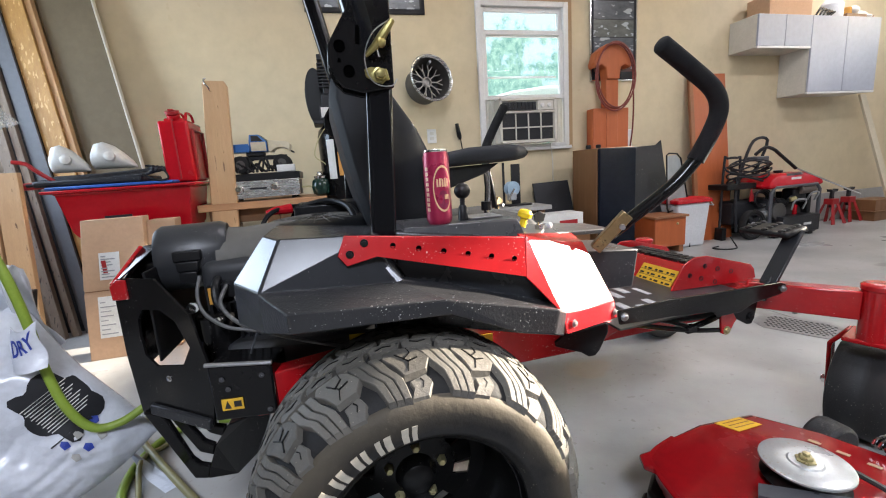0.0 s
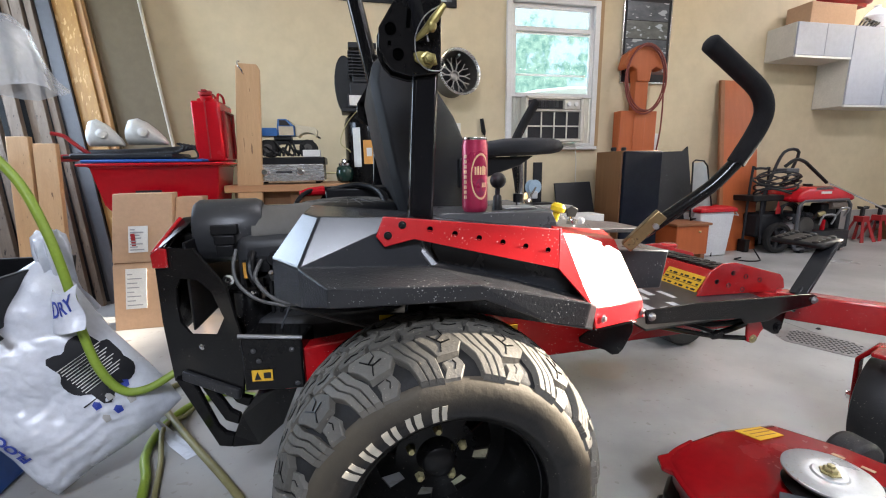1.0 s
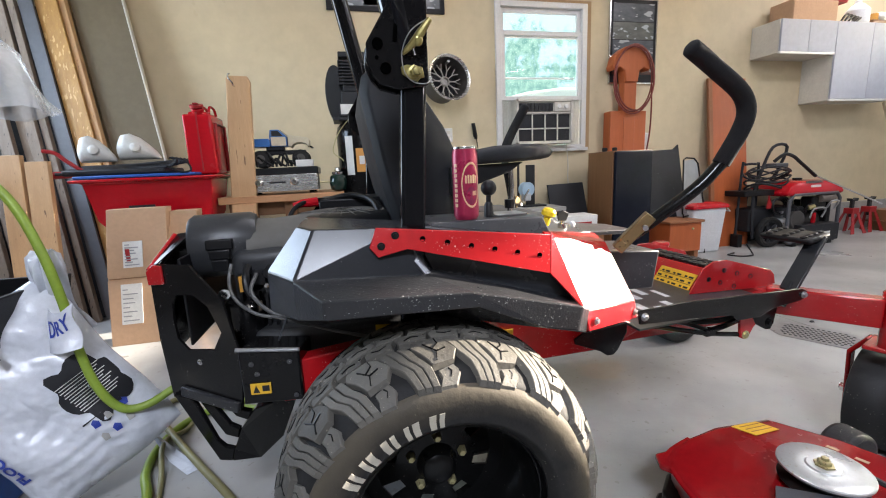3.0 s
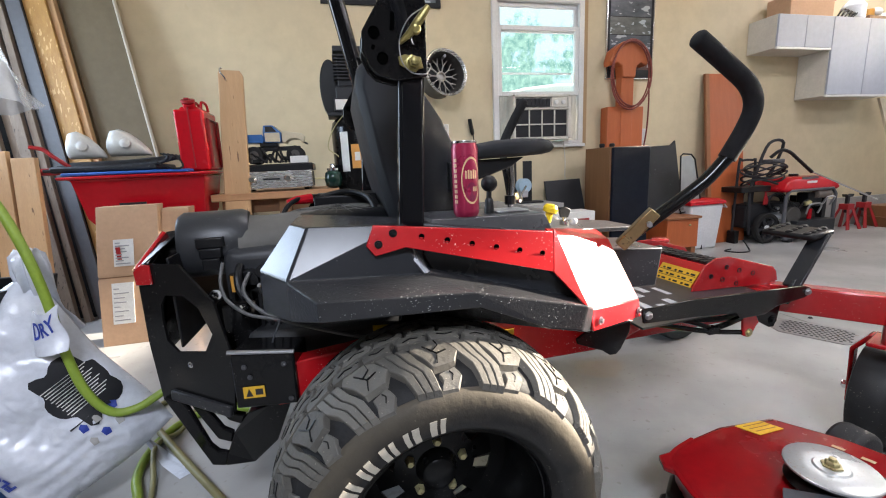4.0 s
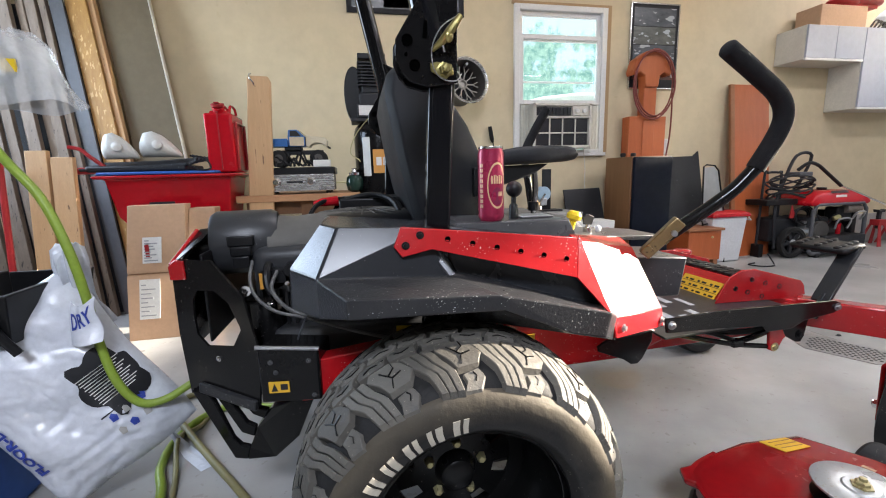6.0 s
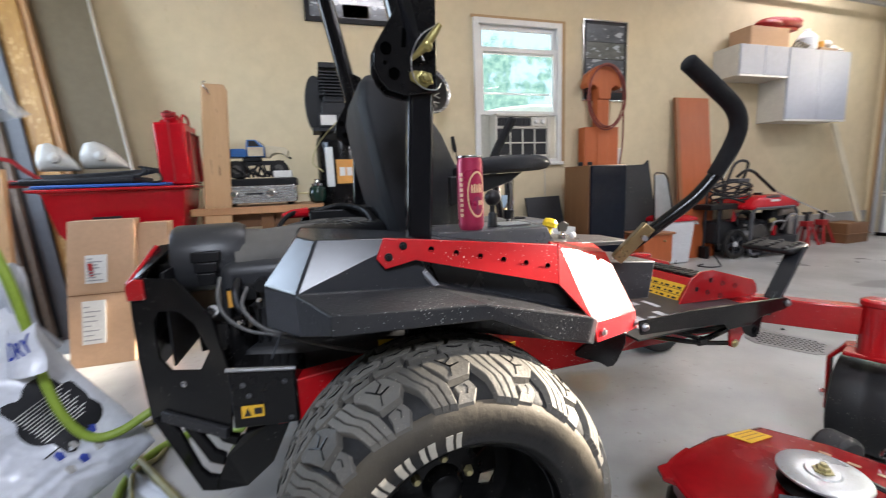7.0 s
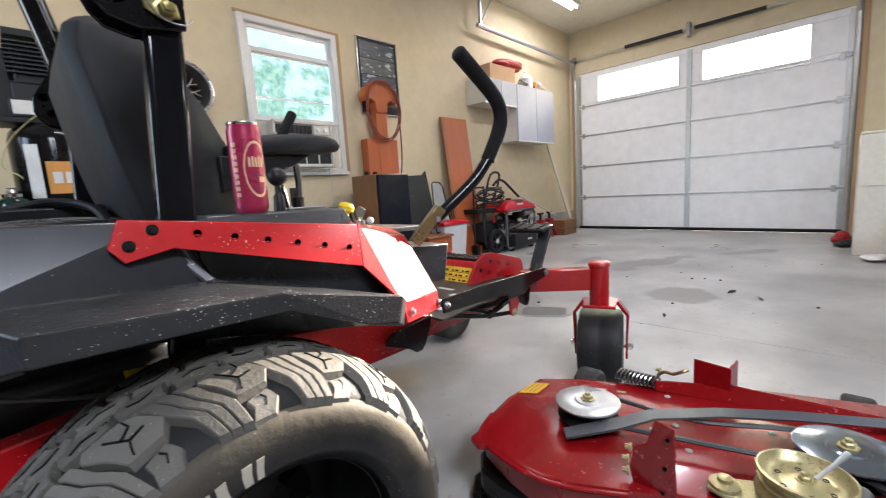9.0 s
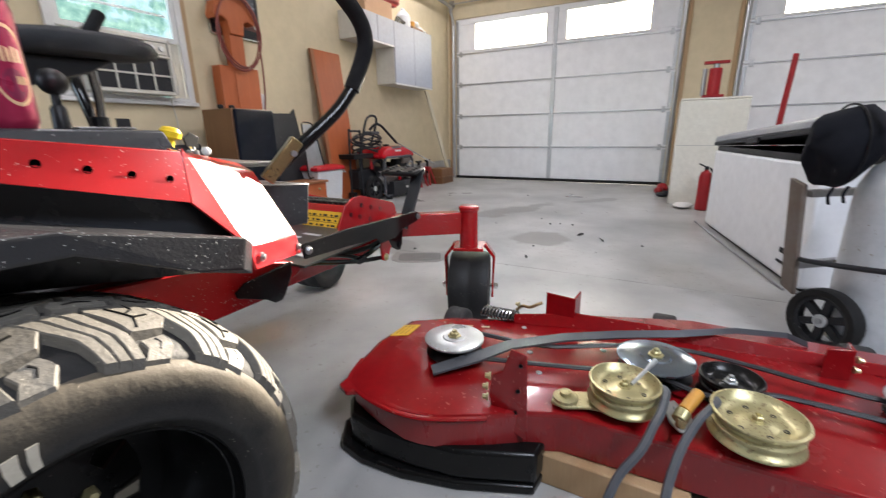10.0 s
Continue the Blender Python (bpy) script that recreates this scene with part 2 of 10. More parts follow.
M = {
    "wall": mat("cream wall paint", (0.62, 0.525, 0.350), 0.7, c2=(0.60, 0.505, 0.335), scale=0.8, bump=0.12, bscale=130, specks=((0.57, 0.475, 0.31), 9, 0.74)),
    "ceiling": mat("ceiling paint", (0.72, 0.68, 0.56), 0.8, scale=1.0, bump=0.1),
    # dark brown for walls out of view, so gloss black mirrors less brightness
    "dim_wall": mat("unseen wall kept dark for reflections", (0.11, 0.095, 0.08), 0.8, c2=(0.08, 0.068, 0.056), scale=2, bump=0.2),
    "stem": mat("concrete stem wall", (0.40, 0.39, 0.37), 0.8, scale=3, bump=0.3, bscale=40),
    "white_panel": mat("white door skin", (0.80, 0.805, 0.81), 0.42, c2=(0.775, 0.78, 0.79), scale=0.7, bump=0.04, bscale=1.1, rvar=0.06),
    "white_paint": mat("white paint", (0.80, 0.80, 0.79), 0.35, c2=(0.74, 0.74, 0.73), scale=3),
    "shell_white": mat("dusty white moulding", (0.58, 0.57, 0.54), 0.5, c2=(0.46, 0.45, 0.42), scale=9, sharp=0.2, bump=0.1),
    "vinyl": mat("white vinyl", (0.72, 0.72, 0.71), 0.4, c2=(0.64, 0.63, 0.60), scale=7),
    "galv": mat("galvanised steel", (0.52, 0.53, 0.54), 0.38, 0.9, scale=14, bump=0.05),
    "steel": mat("dull steel", (0.42, 0.42, 0.43), 0.35, 0.9, scale=20, bump=0.08, specks=((0.2, 0.15, 0.1), 30, 0.68)),
    "chrome": mat("bright plated steel", (0.75, 0.75, 0.76), 0.16, 1.0, scale=12),
    "zinc": mat("dusty yellow zinc", (0.42, 0.365, 0.165), 0.36, 0.65, c2=(0.48, 0.435, 0.255), scale=14, sharp=0.2, specks=((0.26, 0.21, 0.11), 150, 0.62), bump=0.08),
    "plate_steel": mat("pale plated steel", (0.48, 0.505, 0.50), 0.30, 0.5, c2=(0.43, 0.45, 0.45), scale=12, specks=((0.38, 0.34, 0.28), 150, 0.68)),
    "mirror_plate": mat("mirror-bright plate", (0.30, 0.36, 0.44), 0.16, 0.9, scale=6, rvar=0.08),
    "rusty": mat("rust-stained grey steel", (0.20, 0.19, 0.18), 0.55, 0.2, c2=(0.15, 0.095, 0.06), scale=7, sharp=0.3, bump=0.15),
    "brass": mat("dull brass", (0.33, 0.235, 0.11), 0.32, 0.85, c2=(0.24, 0.17, 0.09), scale=20, specks=((0.12, 0.08, 0.04), 90, 0.66)),
    "black_paint": mat("satin black paint", (0.018, 0.0192, 0.0225), 0.26, c2=(0.022, 0.0235, 0.027), scale=5, bump=0.02, bscale=420, specks=((0.28, 0.28, 0.28), 300, 0.77), rvar=0.05, spec=0.46),
    "black_muddy": mat("mud-splashed black paint", (0.016, 0.0168, 0.019), 0.32, c2=(0.028, 0.028, 0.030), scale=9, bump=0.26, bscale=170, specks=((0.40, 0.39, 0.37), 230, 0.715), spec=0.40),
    "black_gloss": mat("gloss black paint", (0.0055, 0.0053, 0.0056), 0.13, c2=(0.0075, 0.0072, 0.0074), scale=6, specks=((0.16, 0.15, 0.14), 230, 0.74), spec=0.26, rvar=0.06),
    "post_gloss": mat("gloss black powder coat", (0.0045, 0.0047, 0.0058), 0.13, c2=(0.006, 0.0062, 0.0075), scale=6, specks=((0.16, 0.15, 0.14), 230, 0.74), spec=0.34, rvar=0.05),
    "black_plastic": mat("black plastic", (0.008, 0.008, 0.009), 0.40, scale=9, bump=0.12, bscale=300, spec=0.3),
    "dark_grey": mat("dark grey plastic", (0.034, 0.035, 0.038), 0.38, scale=6, bump=0.1, bscale=300, specks=((0.12, 0.12, 0.12), 200, 0.72), spec=0.45),
    "grey_paint": mat("weathered grey paint", (0.082, 0.082, 0.086), 0.30, c2=(0.050, 0.050, 0.054), scale=9, metal=0.35, specks=((0.5, 0.5, 0.48), 200, 0.70)),
    "foam": mat("black foam grip", (0.008, 0.008, 0.009), 0.85, scale=40, bump=0.3, bscale=500, spec=0.3),
    "vinyl_seat": mat("charcoal seat vinyl", (0.018, 0.0188, 0.0215), 0.60, c2=(0.014, 0.0148, 0.0172), scale=5, bump=0.2, bscale=520, spec=0.24),
    "red_paint": mat("gloss red paint", (0.44, 0.008, 0.012), 0.24, c2=(0.37, 0.007, 0.010), scale=5, coat=0.6, coat_rough=0.15, specks=((0.62, 0.42, 0.38), 260, 0.725), rvar=0.05),
    "red_dusty": mat("dusty red deck paint", (0.275, 0.0035, 0.0060), 0.20, c2=(0.185, 0.006, 0.008), scale=4.5, sharp=0.25, coat=0.4, coat_rough=0.06, specks=((0.36, 0.08, 0.07), 70, 0.72), rvar=0.22, bump=0.05, bscale=25, spec=0.4),
    "red_scraped": mat("scraped red skirt paint", (0.25, 0.007, 0.010), 0.30, c2=(0.18, 0.014, 0.015), scale=6, sharp=0.35, stretch=(3, 3, 0.7), coat=0.25, specks=((0.34, 0.12, 0.10), 60, 0.73), rvar=0.22),
    "red_plastic": mat("red plastic", (0.46, 0.005, 0.013), 0.24, scale=4, c2=(0.40, 0.0045, 0.011), spec=0.32),
    "red_faded": mat("faded red metal", (0.36, 0.018, 0.022), 0.42, scale=9, c2=(0.27, 0.015, 0.018), specks=((0.15, 0.06, 0.05), 60, 0.70), spec=0.35),
    "dusty_shroud": mat("dust-covered grey plastic", (0.135, 0.128, 0.115), 0.62, c2=(0.085, 0.080, 0.072), scale=5, sharp=0.2, bump=0.12, bscale=160, spec=0.3),
    "rubber": mat("dusty black rubber", (0.010, 0.010, 0.0108), 0.66, c2=(0.023, 0.022, 0.021), scale=5, sharp=0.1, bump=0.3, bscale=120, specks=((0.11, 0.10, 0.08), 130, 0.75), spec=0.22),
    "tread": mat("scuffed dusty tread rubber", (0.062, 0.062, 0.0615), 0.60, c2=(0.150, 0.135, 0.110), scale=6, sharp=0.25, bump=0.4, bscale=120, specks=((0.22, 0.20, 0.165), 150, 0.70), rand=0.25, spec=0.25),
    "castor_rubber": mat("grey black rubber", (0.018, 0.0185, 0.0195), 0.55, c2=(0.030, 0.030, 0.030), scale=10, bump=0.2, bscale=200, specks=((0.12, 0.11, 0.10), 160, 0.72), spec=0.3),
    "lettering": mat("cream raised lettering", (0.50, 0.46, 0.38), 0.7, c2=(0.36, 0.33, 0.27), scale=30),
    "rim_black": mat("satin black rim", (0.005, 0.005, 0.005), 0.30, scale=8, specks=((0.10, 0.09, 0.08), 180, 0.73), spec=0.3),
    "wood": mat("pale pine", (0.55, 0.345, 0.18), 0.55, c2=(0.44, 0.26, 0.125), scale=4, stretch=(9, 9, 0.6), bump=0.15, bscale=30, specks=((0.16, 0.085, 0.045), 13, 0.70)),
    "wood_top": mat("worn bench wood", (0.46, 0.25, 0.12), 0.55, c2=(0.34, 0.17, 0.08), scale=4, stretch=(0.6, 9, 9), bump=0.15, bscale=30),
    "old_wood": mat("grey brown weathered lumber", (0.32, 0.25, 0.19), 0.75, c2=(0.12, 0.090, 0.068), scale=3, sharp=0.3, stretch=(10, 10, 0.5), bump=0.35, bscale=40, specks=((0.05, 0.038, 0.032), 11, 0.66), rand=0.42),
    "orange_wood": mat("orange stained board", (0.47, 0.120, 0.036), 0.42, c2=(0.37, 0.090, 0.026), scale=3, stretch=(8, 8, 0.5), bump=0.05),
    "brown_wood": mat("brown veneer", (0.22, 0.105, 0.045), 0.45, c2=(0.16, 0.075, 0.03), scale=3, stretch=(8, 8, 0.5)),
    "osb": mat("oriented strand board", (0.47, 0.27, 0.080), 0.5, c2=(0.26, 0.125, 0.037), scale=9, sharp=0.55, stretch=(2.6, 1, 0.8), bump=0.35, bscale=34, specks=((0.55, 0.35, 0.14), 22, 0.60)),
    "trim_wood": mat("raw wood trim", (0.45, 0.30, 0.16), 0.6, c2=(0.36, 0.23, 0.12), scale=3, stretch=(9, 9, 0.7)),
    "olive": mat("olive brown sheet", (0.155, 0.125, 0.080), 0.6, c2=(0.14, 0.111, 0.070), scale=2, spec=0.2),
    "grey_metal": mat("grey sheet metal", (0.10, 0.102, 0.112), 0.5, 0.2, scale=4),
    "card": mat("brown cardboard", (0.50, 0.315, 0.195), 0.8, c2=(0.44, 0.275, 0.165), scale=5, bump=0.1, bscale=200),
    "paper": mat("white paper", (0.76, 0.75, 0.72), 0.7, scale=12),
    "print": mat("dark print", (0.018, 0.018, 0.021), 0.6, scale=12, spec=0.3),
    "loom": mat("dusty grey conduit", (0.115, 0.113, 0.11), 0.4, c2=(0.06, 0.06, 0.06), scale=30, bump=0.3, bscale=220),
    # fills drawn holes and slots; the darkness inside is put into the colour
    "void": mat("unlit hollow", (0.0012, 0.0012, 0.0012), 0.9, scale=12, spec=0.0),
    "print_faint": mat("faint grey print", (0.34, 0.34, 0.35), 0.7, scale=12),
    "print_blue": mat("blue print", (0.03, 0.06, 0.36), 0.6, scale=12),
    "yellow": mat("yellow label", (0.78, 0.45, 0.03), 0.5, scale=20),
    "yellow_plastic": mat("yellow plastic", (0.80, 0.55, 0.02), 0.35, scale=9),
    "orange_label": mat("orange label", (0.72, 0.34, 0.08), 0.5, scale=9),
    "bag": mat("white plastic sack", (0.62, 0.64, 0.70), 0.26, c2=(0.55, 0.575, 0.63), scale=7, bump=0.22, bscale=60),
    "blue_plastic": mat("blue plastic", (0.02, 0.10, 0.40), 0.45, scale=5),
    "hose": mat("lime green hose", (0.25, 0.36, 0.04), 0.42, c2=(0.19, 0.27, 0.035), scale=14, bump=0.15),
    "hose_brown": mat("dirty olive hose", (0.24, 0.22, 0.09), 0.5, c2=(0.17, 0.15, 0.07), scale=14),
    "can": mat("magenta printed can", (0.34, 0.020, 0.066), 0.30, 0.25, c2=(0.28, 0.016, 0.052), scale=12),
    "gold": mat("gold print", (0.70, 0.45, 0.26), 0.4, scale=30),
    "can_dark": mat("dark plum print", (0.22, 0.02, 0.06), 0.35, scale=30),
    "alu": mat("brushed aluminium", (0.70, 0.69, 0.67), 0.26, 0.85, c2=(0.56, 0.56, 0.55), scale=10, stretch=(1, 1, 12)),
    "navy": mat("navy speaker cloth", (0.006, 0.0085, 0.016), 0.85, scale=20, bump=0.3, bscale=600, spec=0.12),
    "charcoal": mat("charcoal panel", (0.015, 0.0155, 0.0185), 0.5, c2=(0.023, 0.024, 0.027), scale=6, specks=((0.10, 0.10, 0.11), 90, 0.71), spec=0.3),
    "cool_white": mat("cooler white plastic", (0.72, 0.74, 0.76), 0.4, scale=6),
    "cord": mat("red brown hose", (0.20, 0.035, 0.025), 0.5, scale=14),
    "belt": mat("grey rubber belt", (0.052, 0.057, 0.066), 0.5, c2=(0.072, 0.077, 0.085), scale=14, bump=0.1),
    "belt_dark": mat("black rubber belt", (0.016, 0.017, 0.02), 0.5, scale=14, bump=0.1),
    "cloth": mat("black cloth", (0.007, 0.0075, 0.011), 0.9, scale=20, bump=0.5, bscale=260, spec=0.2),
    "tank": mat("pale grey cylinder paint", (0.50, 0.51, 0.52), 0.38, c2=(0.42, 0.43, 0.44), scale=4, specks=((0.3, 0.28, 0.25), 60, 0.68)),
    "offwhite": mat("yellowed white enamel", (0.72, 0.70, 0.62), 0.45, c2=(0.65, 0.62, 0.53), scale=3),
    "ac": mat("aged beige plastic", (0.66, 0.63, 0.56), 0.5, scale=6),
    "hub_green": mat("green glass", (0.008, 0.028, 0.021), 0.12, scale=8),
    "truck_blue": mat("toy blue body", (0.03, 0.14, 0.42), 0.35, scale=8),
    "truck_tan": mat("toy tan body", (0.62, 0.55, 0.40), 0.4, scale=8),
    "amber": mat("amber plastic", (0.62, 0.30, 0.05), 0.4, scale=14),
    "cabinet_face": mat("cool white laminate", (0.42, 0.44, 0.50), 0.62, c2=(0.39, 0.41, 0.47), scale=2, spec=0.3),
    "spring_dark": mat("worn spring steel", (0.26, 0.26, 0.27), 0.16, 1.0, scale=20),
    "wheel_dark": mat("dull grey cast alloy", (0.085, 0.08, 0.075), 0.5, 0.3, c2=(0.06, 0.055, 0.05), scale=10),
    "spoke_grey": mat("dusty alloy spokes", (0.36, 0.34, 0.31), 0.45, 0.4, scale=14),
    "zinc_pin": mat("yellow zinc hardware", (0.36, 0.30, 0.095), 0.34, 0.75, c2=(0.28, 0.24, 0.11), scale=20),
    "brick_wood": mat("brown hardboard", (0.30, 0.12, 0.05), 0.6, scale=5),
}


def glass_mat(name, tint, rough):
    m = bpy.data.materials.new(name)
    m.use_nodes = True
    p = m.node_tree.nodes["Principled BSDF"]
    p.inputs["Base Color"].default_value = (*tint, 1)
    p.inputs["Roughness"].default_value = rough
    p.inputs["Transmission Weight"].default_value = 1.0
    p.inputs["IOR"].default_value = 1.12
    return m


M["glass"] = glass_mat("window glass", (0.97, 1.0, 0.99), 0.0)


def sidewall_mat():
    """Black rubber with tan dust caked on the shoulder, thinning unevenly towards the rim."""
    m = mat("tan-dusted tyre sidewall", (0.013, 0.0128, 0.0128), 0.66, c2=(0.024, 0.0225, 0.021), scale=5, sharp=0.2, bump=0.4, bscale=50, specks=((0.12, 0.11, 0.09), 170, 0.74), spec=0.22)
    N, L = m.node_tree.nodes, m.node_tree.links
    p = N["Principled BSDF"]
    plain = p.inputs["Base Color"].links[0].from_socket
    co = N.new("ShaderNodeTexCoord")
    flat = N.new("ShaderNodeVectorMath")
    flat.operation = "MULTIPLY"
    flat.inputs[1].default_value = (1, 0, 1)
    far = N.new("ShaderNodeVectorMath")
    far.operation = "LENGTH"
    L.new(co.outputs["Object"], flat.inputs[0])
    L.new(flat.outputs[0], far.inputs[0])
    n = N.new("ShaderNodeTexNoise")
    n.inputs["Scale"].default_value, n.inputs["Detail"].default_value = 9, 6
    L.new(co.outputs["Object"], n.inputs["Vector"])
    add = N.new("ShaderNodeMath")
    add.operation = "MULTIPLY_ADD"
    L.new(n.outputs["Fac"], add.inputs[0])
    add.inputs[1].default_value = 0.07
    L.new(far.outputs["Value"], add.inputs[2])
    r = N.new("ShaderNodeMapRange")
    r.inputs["From Min"].default_value, r.inputs["From Max"].default_value = 0.258, 0.312
    L.new(add.outputs[0], r.inputs["Value"])
    mx = N.new("ShaderNodeMix")
    mx.data_type = "RGBA"
    L.new(r.outputs[0], mx.inputs[0])
    L.new(plain, mx.inputs[6])
    mx.inputs[7].default_value = (0.072, 0.061, 0.045, 1)
    L.new(mx.outputs[2], p.inputs["Base Color"])
    return m


M["sidewall"] = sidewall_mat()


def film_mat():
    """Milky plastic: thin sheet, partly clear."""
    m = mat("milky plastic film", (0.62, 0.64, 0.66), 0.16, c2=(0.50, 0.52, 0.54), scale=9, bump=0.7, bscale=30)
    m.node_tree.nodes["Principled BSDF"].inputs["Alpha"].default_value = 0.42
    return m


M["film"] = film_mat()
M["tube"] = glow("lit tube", (0.96, 0.97, 1.0), 1.7)


def concrete_mat():
    """Trowelled slab: cloudy grey, fine grit, wet stains and one rust stain where they lie."""
    m = mat("concrete floor", (0.415, 0.412, 0.398), 0.34, c2=(0.325, 0.322, 0.31), scale=0.7, sharp=0.15, bump=0.10, bscale=70, specks=((0.30, 0.29, 0.27), 34, 0.66), rvar=0.2)
    nt = m.node_tree
    N, L = nt.nodes, nt.links
    p = N["Principled BSDF"]
    col = p.inputs["Base Color"].links[0].from_socket
    co = N.new("ShaderNodeNewGeometry")
    warp = N.new("ShaderNodeTexNoise")
    warp.inputs["Scale"].default_value, warp.inputs["Detail"].default_value = 2.6, 6
    L.new(co.outputs["Position"], warp.inputs["Vector"])
    cloud = N.new("ShaderNodeTexNoise")
    cloud.inputs["Scale"].default_value, cloud.inputs["Detail"].default_value = 1.5, 10
    L.new(co.outputs["Position"], cloud.inputs["Vector"])
    r = N.new("ShaderNodeMapRange")
    r.inputs["From Min"].default_value, r.inputs["From Max"].default_value = 0.35, 0.68
    r.inputs["To Min"].default_value, r.inputs["To Max"].default_value = 0.72, 1.12
    L.new(cloud.outputs["Fac"], r.inputs["Value"])
    mx = N.new("ShaderNodeMix")
    mx.data_type, mx.blend_type = "RGBA", "MULTIPLY"
    mx.inputs[0].default_value = 1.0
    L.new(col, mx.inputs[6])
    L.new(r.outputs[0], mx.inputs[7])
    col = mx.outputs[2]
    for x, y, a, b, turn, tint, amount in ((5.2, 2.25, 0.70, 0.16, -0.5, (0.15, 0.142, 0.13), 0.8), (4.1, 1.58, 0.26, 0.22, 0.4, (0.17, 0.16, 0.145), 0.8), (5.15, 2.8, 0.30, 0.12, 0.0, (0.16, 0.15, 0.14), 0.8), (6.23, 1.52, 0.40, 0.10, -0.7, (0.16, 0.15, 0.14), 0.8), (1.82, 2.22, 0.14, 0.10, 0.3, (0.36, 0.26, 0.15), 0.35), (3.4, 2.6, 0.30, 0.14, 0.9, (0.17, 0.16, 0.145), 0.7)):
        mp = N.new("ShaderNodeMapping")
        mp.vector_type = "TEXTURE"
        mp.inputs["Location"].default_value = (x, y, 0.0)
        mp.inputs["Rotation"].default_value = (0, 0, turn)
        mp.inputs["Scale"].default_value = (a, b, 1)
        L.new(co.outputs["Position"], mp.inputs[0])
        ln = N.new("ShaderNodeVectorMath")
        ln.operation = "LENGTH"
        L.new(mp.outputs[0], ln.inputs[0])
        ad = N.new("ShaderNodeMath")
        ad.operation = "MULTIPLY_ADD"
        L.new(warp.outputs["Fac"], ad.inputs[0])
        ad.inputs[1].default_value = 2.6
        L.new(ln.outputs["Value"], ad.inputs[2])
        rr = N.new("ShaderNodeMapRange")
        rr.inputs["From Min"].default_value, rr.inputs["From Max"].default_value = 2.15, 2.45
        rr.inputs["To Min"].default_value, rr.inputs["To Max"].default_value = amount, 0.0
        L.new(ad.outputs[0], rr.inputs["Value"])
        mx = N.new("ShaderNodeMix")
        mx.data_type = "RGBA"
        L.new(rr.outputs[0], mx.inputs[0])
        L.new(col, mx.inputs[6])
        mx.inputs[7].default_value = (*tint, 1)
        col = mx.outputs[2]
    L.new(col, p.inputs["Base Color"])
    return m


M["concrete"] = concrete_mat()


def photo_mat(name, dark, mid, pale, scale):
    """Blurred printed photograph: soft patches of a few tones."""
    m = mat(name, dark, 0.25, c2=mid, scale=scale, sharp=0.3, coat=0.4, specks=(pale, scale * 0.9, 0.58), stretch=(0.7, 1, 1.6), rvar=0.05)
    return m


M["photo_a"] = photo_mat("printed photo of a track", (0.030, 0.034, 0.042), (0.15, 0.165, 0.185), (0.34, 0.37, 0.40), 13)
M["photo_b"] = photo_mat("printed photo of grass and cars", (0.045, 0.055, 0.045), (0.19, 0.20, 0.195), (0.36, 0.40, 0.44), 16)
M["photo_c"] = photo_mat("printed photo of a red car", (0.050, 0.042, 0.046), (0.17, 0.075, 0.065), (0.34, 0.33, 0.33), 15)
M["freezer_white"] = mat("white freezer enamel", (0.78, 0.79, 0.81), 0.35, c2=(0.75, 0.76, 0.78), scale=1.5, rvar=0.06)
M["lid_grey"] = mat("grey lid plastic", (0.30, 0.31, 0.33), 0.45, c2=(0.26, 0.27, 0.29), scale=4)

# ---- the room ----
XW, XE, YS, YN, ZC = -2.2, 8.28, -4.6, 4.6, 3.62
DOOR_H = 2.86
WIN = (2.22, 3.19, 1.16, 2.53)
D1, D2 = (0.76, 4.43), (-3.74, -0.07)
TW = 0.16


def structure(name, g, m, label, category, **kw):
    return solo(name, g, m, label, category, kind="structure", **kw)


# the slab with its saw cuts
floor = structure("floor", G().box(XW - TW, XE + TW, YS - TW, YN + TW, -0.14, -0.012), M["stem"], "grey concrete slab below the saw cuts", "floor", at=(0, 0, -0.14))
for x0, x1 in ((XW, 3.26), (3.26, XE)):
    for y0, y1 in ((YS, -1.5), (-1.5, YN)):
        part("floor_bay", G().box(x0 + 0.0015, x1 - 0.0015, y0 + 0.0015, y1 - 0.0015, -0.06, 0.0), M["concrete"], floor, "stained smooth grey concrete", bevel=0.002)

g = G()
g.box(XW - TW, WIN[0], YN, YN + TW, 0, ZC).box(WIN[1], XE + TW, YN, YN + TW, 0, ZC)
g.box(WIN[0], WIN[1], YN, YN + TW, 0, WIN[2]).box(WIN[0], WIN[1], YN, YN + TW, WIN[3], ZC)
structure("wall_north", g, M["wall"], "cream painted drywall with a window opening", "wall", smooth=0)
g = G()
for y0, y1 in ((YS - TW, D2[0]), (D2[1], D1[0]), (D1[1], YN)):
    g.box(XE, XE + TW, y0, y1, 0, ZC)
for y0, y1 in (D1, D2):
    g.box(XE, XE + TW, y0, y1, DOOR_H, ZC)
structure("wall_east", g, M["wall"], "cream painted wall round two garage doors", "wall", smooth=0)
# west and south walls are unseen; their dark colour holds reflections down
WW = (2.65, 4.25, 1.2, 2.5)
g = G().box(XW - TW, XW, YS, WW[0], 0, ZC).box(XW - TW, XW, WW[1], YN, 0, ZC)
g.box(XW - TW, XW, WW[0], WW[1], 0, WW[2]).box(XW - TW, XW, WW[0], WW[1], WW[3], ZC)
structure("wall_west", g, M["dim_wall"], "unseen wall kept dark for reflections, with a window opening", "wall", smooth=0)
structure("wall_south", G().box(XW - TW, XE + TW, YS - TW, YS, 0, ZC), M["dim_wall"], "unseen wall kept dark for reflections", "wall", smooth=0)
